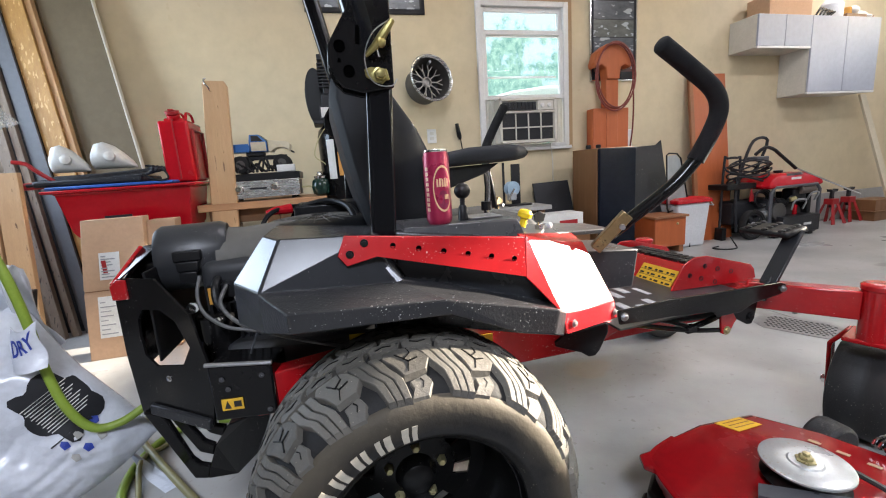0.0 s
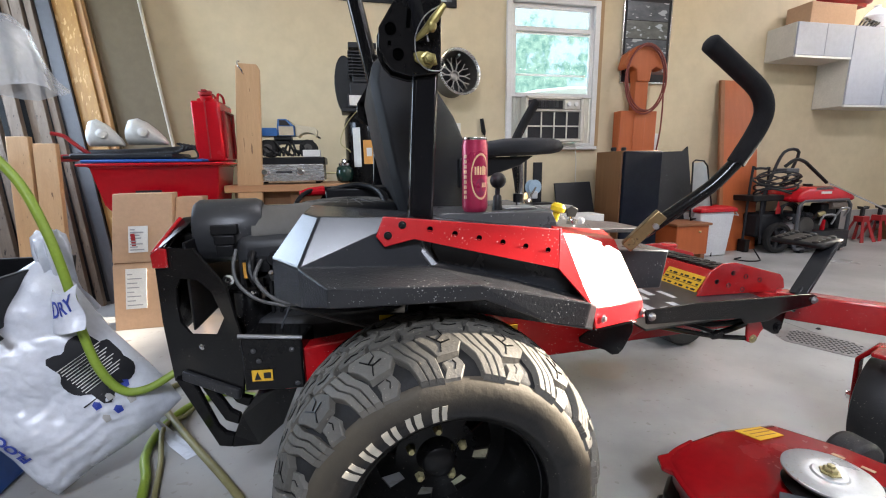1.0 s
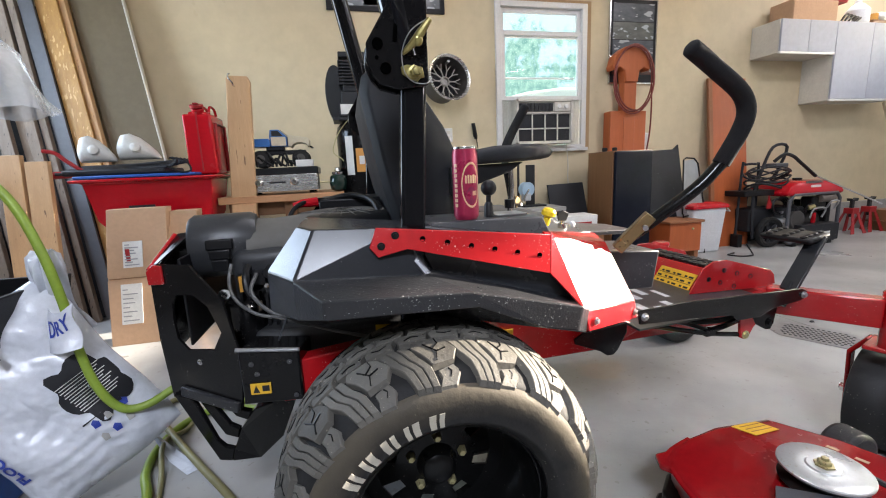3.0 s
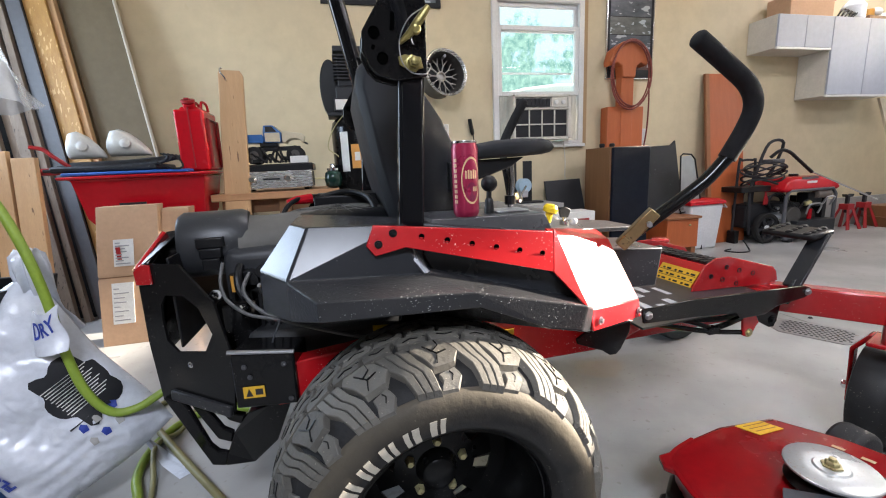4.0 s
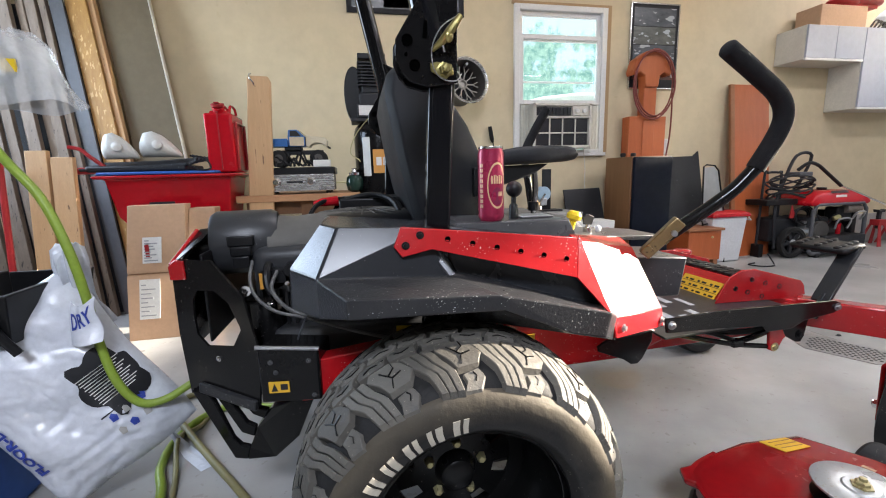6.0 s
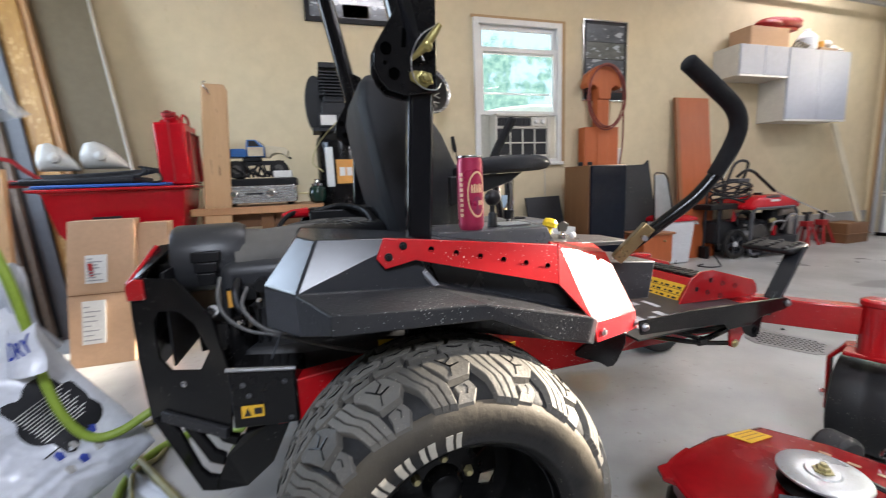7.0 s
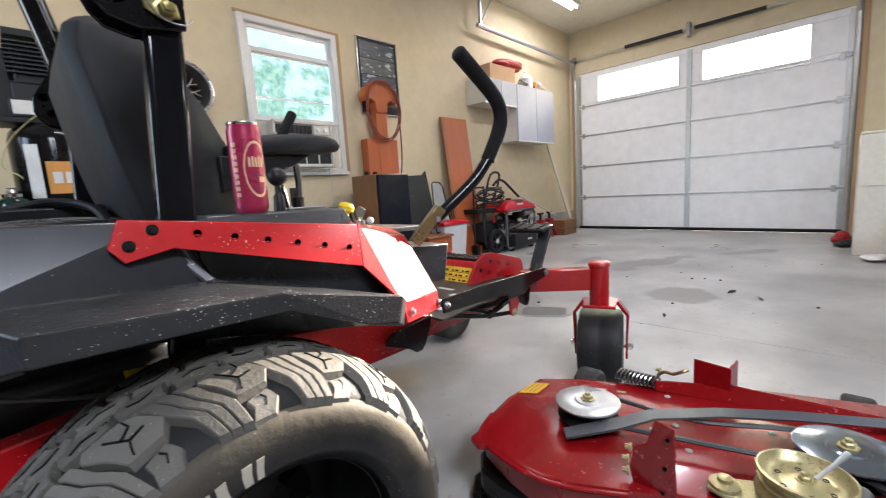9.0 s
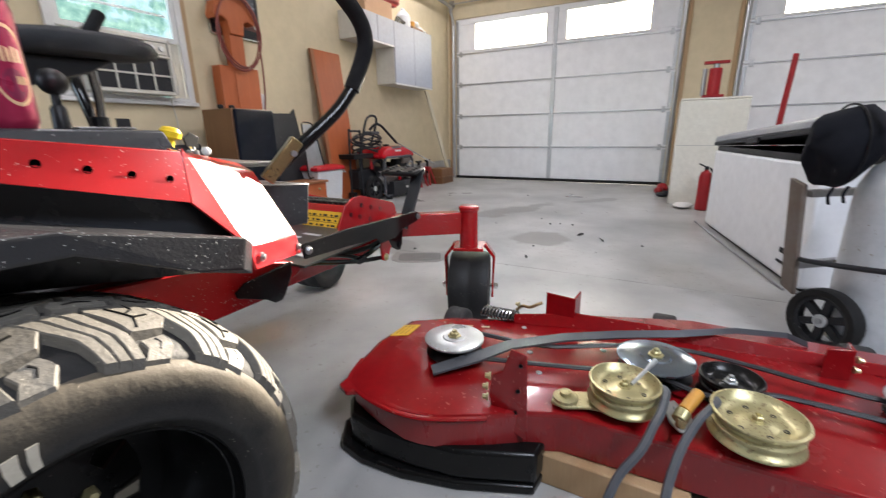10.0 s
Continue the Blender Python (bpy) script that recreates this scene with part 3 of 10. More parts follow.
structure("ceiling", G().box(XW - TW, XE + TW, YS - TW, YN + TW, ZC, ZC + 0.12), M["ceiling"], "pale painted flat ceiling", "ceiling", smooth=0)
structure("baseboard", G().box(4.3, XE - 0.01, YN - 0.035, YN - 0.002, 0, 0.36), M["stem"], "bare concrete stem wall at the foot of the drywall", "baseboard", bevel=0.006)
structure("ground", G().box(-60, 60, -60, 60, -0.5, -0.2), M["concrete"], "pale gravel yard outside", "ground", smooth=0)


# window: white vinyl sash over an air conditioner
def build_window():
    x0, x1, z0, z1 = WIN
    w = thing("window_1", "white vinyl double-hung window with raw wood jamb", "window", ((x0 + x1) / 2, YN, z0), kind="structure")
    y0, y1 = YN - 0.03, YN + 0.05
    g = G()
    for a, b, c, d in ((x0, x0 + 0.055, z0, z1), (x1 - 0.055, x1, z0, z1), (x0 + 0.055, x1 - 0.055, z1 - 0.05, z1), (x0 + 0.055, x1 - 0.055, z0, z0 + 0.03)):
        g.box(a, b, y0, y1, c, d)
    part("window_frame", g, M["vinyl"], w, bevel=0.004)
    zm = 2.24
    for nm, za, zb, yy in (("upper_sash", zm - 0.02, z1 - 0.05, YN + 0.03), ("lower_sash", 1.63, zm + 0.03, YN + 0.0)):
        g = G()
        xa, xb, t = x0 + 0.055, x1 - 0.055, 0.04
        for a, b, c, d in ((xa, xa + t, za, zb), (xb - t, xb, za, zb), (xa + t, xb - t, zb - t, zb), (xa + t, xb - t, za, za + t)):
            g.box(a, b, yy - 0.018, yy + 0.018, c, d)
        s = part(nm, g, M["vinyl"], w, bevel=0.003)
        pane = part("pane", G().box(xa + t - 0.004, xb - t + 0.004, yy - 0.003, yy + 0.003, za + t - 0.004, zb - t + 0.004), M["glass"], s, "clear glass", smooth=0)
        pane.visible_shadow = False
    part("jamb", G().box(x1 + 0.002, x1 + 0.05, YN - 0.012, YN + 0.1, z0 - 0.02, z1 + 0.03).box(x0 - 0.02, x1 + 0.002, YN - 0.012, YN + 0.1, z1 + 0.002, z1 + 0.03), M["trim_wood"], w, "raw brown wood jamb", bevel=0.003)
    part("screen_rail", G().box(x0 + 0.096, x1 - 0.096, YN + 0.052, YN + 0.062, 1.842, 1.860), M["vinyl"], w, "white screen rail", bevel=0.002)
    part("window_sill", G().box(x0 - 0.02, x1 + 0.02, YN - 0.045, YN + 0.06, z0 - 0.035, z0 - 0.002), M["vinyl"], w, bevel=0.004)
    g = G()
    for i in range(7):
        xx = x0 + 0.06 + i * 0.016
        g.box(xx, xx + 0.010, YN + 0.0, YN + 0.012 + 0.006 * (i % 2), z0 + 0.03, 1.63)
        xx = x1 - 0.06 - 0.13 + i * 0.019
        g.box(xx, xx + 0.012, YN + 0.0, YN + 0.012 + 0.006 * (i % 2), z0 + 0.03, 1.63)
    part("side_curtain", g, M["ac"], w, "pleated beige filler panels", smooth=0)


build_window()


def build_ac():
    a = thing("air_conditioner", "beige window air conditioner with dark louvred grille", "air conditioner", (2.64, YN - 0.05, 1.19))
    x0, x1, z0, z1, yf = 2.38, 2.98, 1.20, 1.625, YN - 0.13
    part("case", G().box(x0, x1, yf + 0.02, YN + 0.35, z0, z1), M["ac"], a, bevel=0.012)
    g = G()
    for q in ((x0, x1, z1 - 0.025, z1), (x0, x1, z0, z0 + 0.025), (x0, x0 + 0.02, z0, z1), (x1 - 0.02, x1, z0, z1), (x0, x1, z1 - 0.14, z1 - 0.125)):
        g.box(q[0], q[1], yf - 0.005, yf + 0.02, q[2], q[3])
    part("front_frame", g, M["ac"], a, bevel=0.003)
    part("intake", G().box(x0 + 0.03, x1 - 0.03, yf + 0.012, yf + 0.019, z0 + 0.03, z1 - 0.145), M["charcoal"], a, "dark intake grille", smooth=0)
    g = G()
    for i in range(1, 4):
        xx = x0 + 0.03 + i * (x1 - x0 - 0.06) / 4
        g.box(xx - 0.005, xx + 0.005, yf, yf + 0.015, z0 + 0.025, z1 - 0.14)
    g.box(x0 + 0.02, x1 - 0.02, yf, yf + 0.015, z0 + 0.14, z0 + 0.152)
    part("grille_bar", g, M["ac"], a, smooth=0)
    for i in range(9):
        xx = x0 + 0.03 + i * 0.040
        part("slat", G().box(xx, xx + 0.034, yf, yf + 0.012, z1 - 0.115, z1 - 0.040), M["charcoal"], a, smooth=0)
    part("control_panel", G().box(x1 - 0.20, x1 - 0.03, yf - 0.004, yf + 0.015, z1 - 0.118, z1 - 0.03), M["ac"], a, bevel=0.003)
    for i in (0, 1):
        part("dial", G().cyl((x1 - 0.155 + 0.075 * i, yf - 0.004, z1 - 0.075), (x1 - 0.155 + 0.075 * i, yf - 0.022, z1 - 0.075), 0.02, 16), M["vinyl"], a, bevel=0.003)
    cord = G().tube([(2.95, YN - 0.06, 1.2), (2.99, YN - 0.03, 1.0), (3.0, YN - 0.02, 0.8), (3.06, YN - 0.02, 0.62)], 0.005, 6, 5)
    part("power_cord", cord, M["ac"], a)


build_ac()


# leafy yard as a glowing flat sheet, and a pale roof, beyond the window
def backdrop_mat():
    m = bpy.data.materials.new("self-lit yard beyond the glass")
    m.use_nodes = True
    nt = m.node_tree
    N, L = nt.nodes, nt.links
    N.remove(N["Principled BSDF"])
    co = N.new("ShaderNodeTexCoord")
    sep = N.new("ShaderNodeSeparateXYZ")
    L.new(co.outputs["Object"], sep.inputs[0])
    n1, n2 = N.new("ShaderNodeTexNoise"), N.new("ShaderNodeTexNoise")
    n1.inputs["Scale"].default_value, n1.inputs["Detail"].default_value = 0.75, 10
    n1.inputs["Roughness"].default_value = 0.68
    n2.inputs["Scale"].default_value, n2.inputs["Detail"].default_value = 4.2, 9
    n2.inputs["Roughness"].default_value = 0.66
    for n in (n1, n2):
        L.new(co.outputs["Object"], n.inputs["Vector"])
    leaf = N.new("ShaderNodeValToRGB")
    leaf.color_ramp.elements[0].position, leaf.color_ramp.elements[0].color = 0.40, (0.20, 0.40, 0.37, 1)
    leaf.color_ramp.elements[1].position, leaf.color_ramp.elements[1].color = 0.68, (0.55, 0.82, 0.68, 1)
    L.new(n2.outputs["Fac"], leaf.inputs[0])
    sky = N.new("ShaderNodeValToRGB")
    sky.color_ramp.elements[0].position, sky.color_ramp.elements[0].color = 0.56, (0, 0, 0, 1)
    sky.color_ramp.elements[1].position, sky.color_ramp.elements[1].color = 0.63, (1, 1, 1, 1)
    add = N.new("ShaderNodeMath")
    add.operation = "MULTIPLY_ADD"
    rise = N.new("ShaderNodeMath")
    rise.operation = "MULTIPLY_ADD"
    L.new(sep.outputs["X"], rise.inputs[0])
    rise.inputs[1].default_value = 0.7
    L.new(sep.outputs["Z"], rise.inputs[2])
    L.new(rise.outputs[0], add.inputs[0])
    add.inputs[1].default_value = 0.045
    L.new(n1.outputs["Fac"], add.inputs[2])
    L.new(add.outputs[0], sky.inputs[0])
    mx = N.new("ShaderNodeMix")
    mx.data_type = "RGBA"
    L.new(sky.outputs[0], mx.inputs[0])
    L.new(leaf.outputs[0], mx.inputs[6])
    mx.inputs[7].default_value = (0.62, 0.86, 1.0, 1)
    # leaf and sky brightness is emission; no lamp lights this sheet
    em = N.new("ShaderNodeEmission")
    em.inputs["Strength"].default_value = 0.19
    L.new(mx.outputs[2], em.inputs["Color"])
    L.new(em.outputs[0], N["Material Output"].inputs[0])
    return m


structure("backdrop", G().box(-6, 22, 16, 16.1, -0.2, 12), backdrop_mat(), "flat glowing sheet of green trees and pale sky", "backdrop", smooth=0, at=(8, 16, 3.6))
g = G()
for k in range(13):
    a0, a1 = math.pi * k / 13, math.pi * (k + 1) / 13
    g.slab([(8.2 + 5.0 * math.cos(a), 13.0, 1.2 + 2.2 * math.sin(a)) for a in (a0, a1)] + [(8.2 + 5.0 * math.cos(a), 15.0, 1.2 + 2.2 * math.sin(a)) for a in (a1, a0)], (0, 0, -0.06))
g.box(3.4, 13.0, 13.6, 14.6, -0.2, 1.4)
solo("shed", g, M["white_paint"], "pale rounded shed roof seen through the window", "shed", smooth=50)


# garage doors
def garage_door(name, y0, y1, label):
    d = thing(name, label, "garage door", (XE, (y0 + y1) / 2, 0), kind="structure")
    zs = [0.02, 0.60, 1.17, 1.74, 2.27, DOOR_H]
    ym = (y0 + y1) / 2
    xf = XE + 0.02
    wins = [(y0 + 0.42, ym - 0.18), (ym + 0.16, y1 - 0.38)]
    for k in range(5):
        za, zb = zs[k] + 0.004, zs[k + 1] - 0.004
        g = G()
        if k < 4:
            g.box(xf, xf + 0.045, y0, y1, za, zb)
        else:
            zw0, zw1 = 2.33, 2.76
            g.box(xf, xf + 0.045, y0, y1, za, zw0).box(xf, xf + 0.045, y0, y1, zw1, zb)
            for a, b in ((y0, wins[0][0]), (wins[0][1], wins[1][0]), (wins[1][1], y1)):
                g.box(xf, xf + 0.045, a, b, zw0, zw1)
        sec = part("section", g, M["white_panel"], d, bevel=0.006)
        g = G()
        for a, b in ((y0, y0 + 0.05), (ym - 0.035, ym + 0.035), (y1 - 0.05, y1)):
            g.box(xf - 0.012, xf - 0.001, a, b, za + 0.03, zb - 0.03)
        part("stile", g, M["galv"], sec, "grey steel stile", bevel=0.003)
        if k:
            part("seam_rail", G().box(xf - 0.016, xf - 0.001, y0, y1, zs[k] - 0.011, zs[k] + 0.011), M["galv"], sec, "grey seam rail", bevel=0.004)
            for yy in (ym, y0 + 0.1, y1 - 0.1):
                part("hinge", G().box(xf - 0.022, xf - 0.014, yy - 0.025, yy + 0.025, zs[k] - 0.045, zs[k] + 0.045), M["galv"], sec, bevel=0.003)
        if k == 4:
            for a, b in wins:
                pane = part("pane", G().box(xf + 0.018, xf + 0.024, a, b, zw0, zw1), M["glass"], sec, "clear glass", smooth=0)
                pane.visible_shadow = False
                g = G()
                for q in ((a - 0.03, b + 0.03, zw0 - 0.03, zw0), (a - 0.03, b + 0.03, zw1, zw1 + 0.03), (a - 0.03, a, zw0, zw1), (b, b + 0.03, zw0, zw1)):
                    g.box(xf - 0.010, xf - 0.001, q[0], q[1], q[2], q[3])
                part("pane_frame", g, M["white_paint"], sec, bevel=0.003)
    for yy, s in ((y0 - 0.035, 1), (y1 + 0.035, -1)):
        g = G().tube([(xf - 0.05, yy, 0.01), (xf - 0.05, yy, 2.5), (xf - 0.06, yy, 2.78), (xf - 0.16, yy, 2.97), (xf - 0.36, yy, 3.06), (xf - 2.9, yy, 3.10)], 0.024, 8, 4, 1.3)
        part("track", g, M["galv"], d, "galvanised door track")
        g = G()
        for z in (0.4, 1.2, 2.0, 2.6):
            g.box(xf - 0.05, XE - 0.001, yy - 0.02, yy + 0.02, z, z + 0.06)
        part("track_bracket", g, M["galv"], d, bevel=0.003)
        g = G().box(xf - 2.85, xf - 2.82, yy - 0.02, yy + 0.02, 3.1, ZC - 0.002).beam((xf - 2.83, yy, 3.12), (xf - 2.5, yy, ZC - 0.01), 0.03, 0.005)
        part("hanger", g, M["galv"], d)
        part("cable_drum", G().cyl((xf - 0.1, yy - 0.04 * s, 3.10), (xf - 0.1, yy + 0.03 * s, 3.10), 0.055, 16), M["steel"], d)
    part("torsion_bar", G().cyl((xf - 0.1, y0 - 0.05, 3.10), (xf - 0.1, y1 + 0.05, 3.10), 0.013, 10), M["galv"], d)
    for a, b in ((ym - 0.95, ym - 0.08), (ym + 0.08, ym + 0.95)):
        g = G().lathe([(0.026 + 0.004 * (i % 2), (b - a) * i / 40) for i in range(41)], (xf - 0.1, a, 3.10), (0, 1, 0), 12)
        part("torsion_spring", g, M["charcoal"], d, "dark coiled torsion spring")
    part("spring_bracket", G().box(xf - 0.14, XE - 0.001, ym - 0.025, ym + 0.025, 3.0, 3.2), M["steel"], d, bevel=0.003)
    part("bottom_seal", G().box(xf - 0.02, xf + 0.06, y0 - 0.03, y1 + 0.03, 0.0005, 0.0235).box(xf - 0.02, xf - 0.002, y0 - 0.03, y1 + 0.03, 0.0005, 0.05), M["black_plastic"], d)


garage_door("door_1", *D1, "white sectional garage door with two top windows, closed")
garage_door("door_2", *D2, "second white sectional garage door, closed")
for i, (y0, y1) in enumerate(((D1[0] - 0.13, D1[0] - 0.075), (D2[1] + 0.075, D2[1] + 0.13), (D1[1] + 0.08, D1[1] + 0.12))):
    structure("trim", G().box(XE - 0.02, XE - 0.002, y0, y1, 0, DOOR_H + 0.1), M["trim_wood"], "raw wood strip beside the garage door", "trim", bevel=0.003)

for tx, ty in TUBES:
    f = thing("ceiling_light", "white fluorescent tube fitting on the ceiling", "ceiling light", (tx, ty, ZC - 0.09), group="ceiling tube lights")
    part("housing", G().box(tx - 0.62, tx + 0.62, ty - 0.09, ty + 0.09, ZC - 0.05, ZC - 0.002), M["white_paint"], f, bevel=0.006)
    for s in (-0.04, 0.04):
        part("tube", G().cyl((tx - 0.6, ty + s, ZC - 0.068), (tx + 0.6, ty + s, ZC - 0.068), 0.013, 10), M["tube"], f, "lit tube")


# fitting for the added fill panel, out of view
f = thing("ceiling_light", "unseen white ceiling panel added as fill light", "ceiling light", (PANEL[0], PANEL[1], ZC - 0.07))
part("frame", G().box(PANEL[0] - 0.65, PANEL[0] + 0.65, PANEL[1] - 0.6, PANEL[1] + 0.6, ZC - 0.04, ZC - 0.002), M["white_paint"], f, bevel=0.006)
part("diffuser", G().box(PANEL[0] - 0.6, PANEL[0] + 0.6, PANEL[1] - 0.55, PANEL[1] + 0.55, ZC - 0.05, ZC - 0.042), M["tube"], f, "lit diffuser", smooth=0)

# floor drain
def build_drain():
    c, a = Vector((3.155, 2.225, 0)), math.radians(-62)
    m = Matrix.Translation(c) @ Matrix.Rotation(a, 4, "Z")
    d = thing("floor_drain", "oval grey perforated floor drain grate", "drain", tuple(c), kind="structure")
    g = G()
    hx, hy = 0.19, 0.125
    ring = [(sx * hx + 0.03 * math.cos(t) * 0, sy * hy) for sx, sy, t in ((1, 0.5, 0), (0.7, 1, 0), (-0.7, 1, 0), (-1, 0.5, 0), (-1, -0.5, 0), (-0.7, -1, 0), (0.7, -1, 0), (1, -0.5, 0))]
    part("plate", G().slab([m @ Vector((x, y, 0.001)) for x, y in ring], (0, 0, 0.003)), M["steel"], d, smooth=0)
    g = G()
    for i in range(-6, 7):
        for j in range(-4, 5):
            x, y = i * 0.023 + (j % 2) * 0.011, j * 0.023
            if abs(x) < hx - 0.02 and abs(y) < hy - 0.015 and abs(x) / hx + abs(y) / hy < 1.35:
                g.slab([m @ Vector((x + 0.008 * math.cos(k * math.pi / 3), y + 0.008 * math.sin(k * math.pi / 3), 0.0042)) for k in range(6)], (0, 0, 0.0006))
    tagged(part("perforation", g, M["print"], d, smooth=0), kind="stuff")


build_drain()

# ---- the zero-turn mower ----
YC = 1.95
mower = thing("zero_turn_mower", "red and black zero-turn lawn mower with its deck removed", "lawn mower", (1.15, YC, 0))


def both(name, g, m, label="", **kw):
    """A part on the near side and its mirror on the far side."""
    a = part(name, g, m, mower, label, **kw)
    part(name, g.mirrored(YC), m, mower, label, **kw)
    return a


def bolt(p, d, r=0.010, m="black_plastic", parent=None, h=0.007, name="bolt"):
    d = Vector(d).normalized()
    p = Vector(p)
    g = G().lathe([(r * 1.5, 0), (r * 1.5, h * 0.3)], p, d, 16).lathe([(r, h * 0.3), (r, h * 0.9), (r * 0.8, h)], p, d, 6)
    return part(name, g, M[m], parent or mower, smooth=25)


# fender: faceted body over a sloped skirt
T0, T1, T2 = (0.635, 1.453, 0.876), (0.812, 1.440, 0.868), (1.130, 1.436, 0.826)
C, D = (0.594, 1.405, 0.786), (0.852, 1.416, 0.771)
D2_, T1b, E2 = (0.876, 1.470, 0.766), (0.832, 1.478, 0.868), (1.205, 1.425, 0.672)
R, Rb = (0.531, 1.509, 0.787), (0.528, 1.512, 0.700)
L0, L2, E = (0.650, 1.320, 0.765), (0.925, 1.318, 0.752), (1.165, 1.335, 0.690)
B0, B1, B2, Eb = (0.650, 1.323, 0.728), (0.935, 1.321, 0.720), (1.080, 1.330, 0.654), (1.158, 1.343, 0.634)
E3, E3b = (1.203, 1.372, 0.668), (1.203, 1.385, 0.606)
V0, IV, I2, RI = (0.601, 1.510, 0.879), (0.601, 1.70, 0.879), (1.130, 1.70, 0.826), (0.545, 1.70, 0.79)
K = (0.594, 1.408, 0.706)
I2l, RIl = (1.205, 1.60, 0.60), (0.545, 1.60, 0.70)
g = G()
V = [T0, T1, T2, C, D, D2_, T1b, E2, R, Rb, L0, L2, E, B0, B1, B2, Eb, E3, E3b, V0, IV, I2, RI, I2l, RIl, K]
nm = "T0 T1 T2 C D D2 T1b E2 R Rb L0 L2 E B0 B1 B2 Eb E3 E3b V0 IV I2 RI I2l RIl K".split()
ix = {k: i for i, k in enumerate(nm)}
F = ["T0 C T1", "C D T1", "T1 D D2 T1b", "T1b D2 E2 T2", "V0 T0 T1 T1b T2 I2 IV", "R C T0 V0", "R V0 IV RI", "C L0 L2 D", "D L2 E D2", "D2 E E3 E2",
     "R Rb K C", "C K B0 L0", "L0 B0 B1 L2", "L2 B1 B2", "L2 B2 E", "E B2 Eb", "E Eb E3b E3", "R RI RIl Rb", "E2 E3 E3b I2l", "T2 E2 I2l I2",
     "Rb RIl K", "K RIl B0", "B0 RIl B1", "B1 RIl I2l B2", "B2 I2l E3b Eb"]
g.add(V, [tuple(ix[k] for k in f.split()) for f in F])
MUD = {"C L0 L2 D", "D L2 E D2", "D2 E E3 E2", "C K B0 L0", "L0 B0 B1 L2", "L2 B1 B2", "L2 B2 E", "E B2 Eb", "E Eb E3b E3"}
for gg in (g, g.mirrored(YC)):
    fd = part("fender", gg, M["black_paint"], mower, "satin black steel fender, mud-splashed ledge", smooth=0, bevel=0.004, seg=2)
    fd.data.materials.append(M["black_muddy"])
    for k, f in enumerate(F):
        fd.data.polygons[k].material_index = 1 if f in MUD else 0
chips = random.Random(12)


def edge_chips(a, b, count, n0, spread):
    """Small bare-metal chips scattered along an edge from a to b, on a face with normal n0."""
    a, b, n0 = Vector(a), Vector(b), Vector(n0).normalized()
    d = (b - a).normalized()
    w = n0.cross(d)
    g = G()
    for i in range(count):
        f = chips.random() ** 0.8
        c = a.lerp(b, f) + w * spread * chips.random() ** 2.2 + n0 * 0.0008
        r = chips.uniform(0.0003, 0.0008)
        long = chips.uniform(1.0, 2.4)
        ring = [c + d * r * long * math.cos(t) * chips.uniform(0.7, 1.2) + w * r * math.sin(t) * chips.uniform(0.6, 1.1) for t in (0, 1.0, 2.1, 3.1, 4.2, 5.2)]
        g.slab(ring, n0 * 0.0005)
    return g


def face_n(a, b, c):
    n0 = (Vector(b) - Vector(a)).cross(Vector(c) - Vector(a))
    return n0 if n0.y < 0 or n0.z > 0.5 * n0.length else -n0


g = edge_chips(L2, E, 26, face_n(L2, E, D), 0.05)
g2 = edge_chips(E, L2, 36, face_n(L2, E, B2), 0.035)
g3 = edge_chips(L2, L0, 22, face_n(L0, L2, B0), 0.030)
g4 = edge_chips(L0, L2, 7, face_n(L0, L2, D), 0.05)
g5 = edge_chips(D, E2, 14, face_n(D, L2, E), 0.03)
for q in (g2, g3, g4, g5):
    g.add(q.v, q.f)
tagged(both("paint_chip", g, M["tank"], "pale chips and dried mud flecks", smooth=0), kind="stuff")
both("fender_rib", G().slab([(0.800, 1.4465, 0.836), (0.812, 1.4475, 0.836), (0.856, 1.4105, 0.775), (0.845, 1.4105, 0.773)], (0.004, -0.003, 0.001)), M["grey_paint"], "bare metal fender edge", smooth=0)

# red side strip and front panel
S = [(0.757, 1.420, 0.874), (0.741, 1.414, 0.836), (0.757, 1.412, 0.815), (0.815, 1.410, 0.828), (1.122, 1.398, 0.750), (1.138, 1.428, 0.830)]
both("red_strip", G().slab(S, (0, 0.006, 0.001)), M["red_paint"], "punched gloss red strip", bevel=0.0015)
for sgn in (0, 1):
    my = lambda p: (p[0], 2 * YC - p[1], p[2]) if sgn else p
    dn = (0, 1, 0) if sgn else (0, -1, 0)
    for p in ((0.793, 1.416, 0.857), (0.764, 1.414, 0.838)):
        bolt(my(p), dn, 0.0052, "black_plastic")
    for i in range(6):
        f = i / 5
        p = Vector(my((0.848 + f * 0.254, 1.4155 - 0.005 * f - 0.0, 0.846 - f * 0.056)))
        part("punched_hole", G().lathe([(0.0056, 0.0), (0.0056, 0.0016), (0.0044, 0.0012), (0.0044, 0.0003), (0.0, 0.0003)], p, dn, 16), M["void"], mower)
P_TL, P_TR, P_BR, P_BL = (1.134, 1.427, 0.824), (1.352, 1.540, 0.779), (1.418, 1.500, 0.622), (1.194, 1.374, 0.664)
P_LBL, P_LBR = (1.204, 1.372, 0.616), (1.430, 1.505, 0.572)
P_TFL, P_TFR = (1.130, 1.452, 0.836), (1.350, 1.590, 0.796)
inn = Vector((-0.35, 0.5, -0.18)).normalized() * 0.005
both("front_panel", G().slab([P_TL, P_TR, P_BR, P_BL], inn), M["red_paint"], "gloss red front fender panel", bevel=0.0015)
both("panel_lip", G().slab([P_BL, P_BR, P_LBR, P_LBL], Vector((-0.55, 0.83, 0)) * 0.005), M["red_paint"], bevel=0.0015)
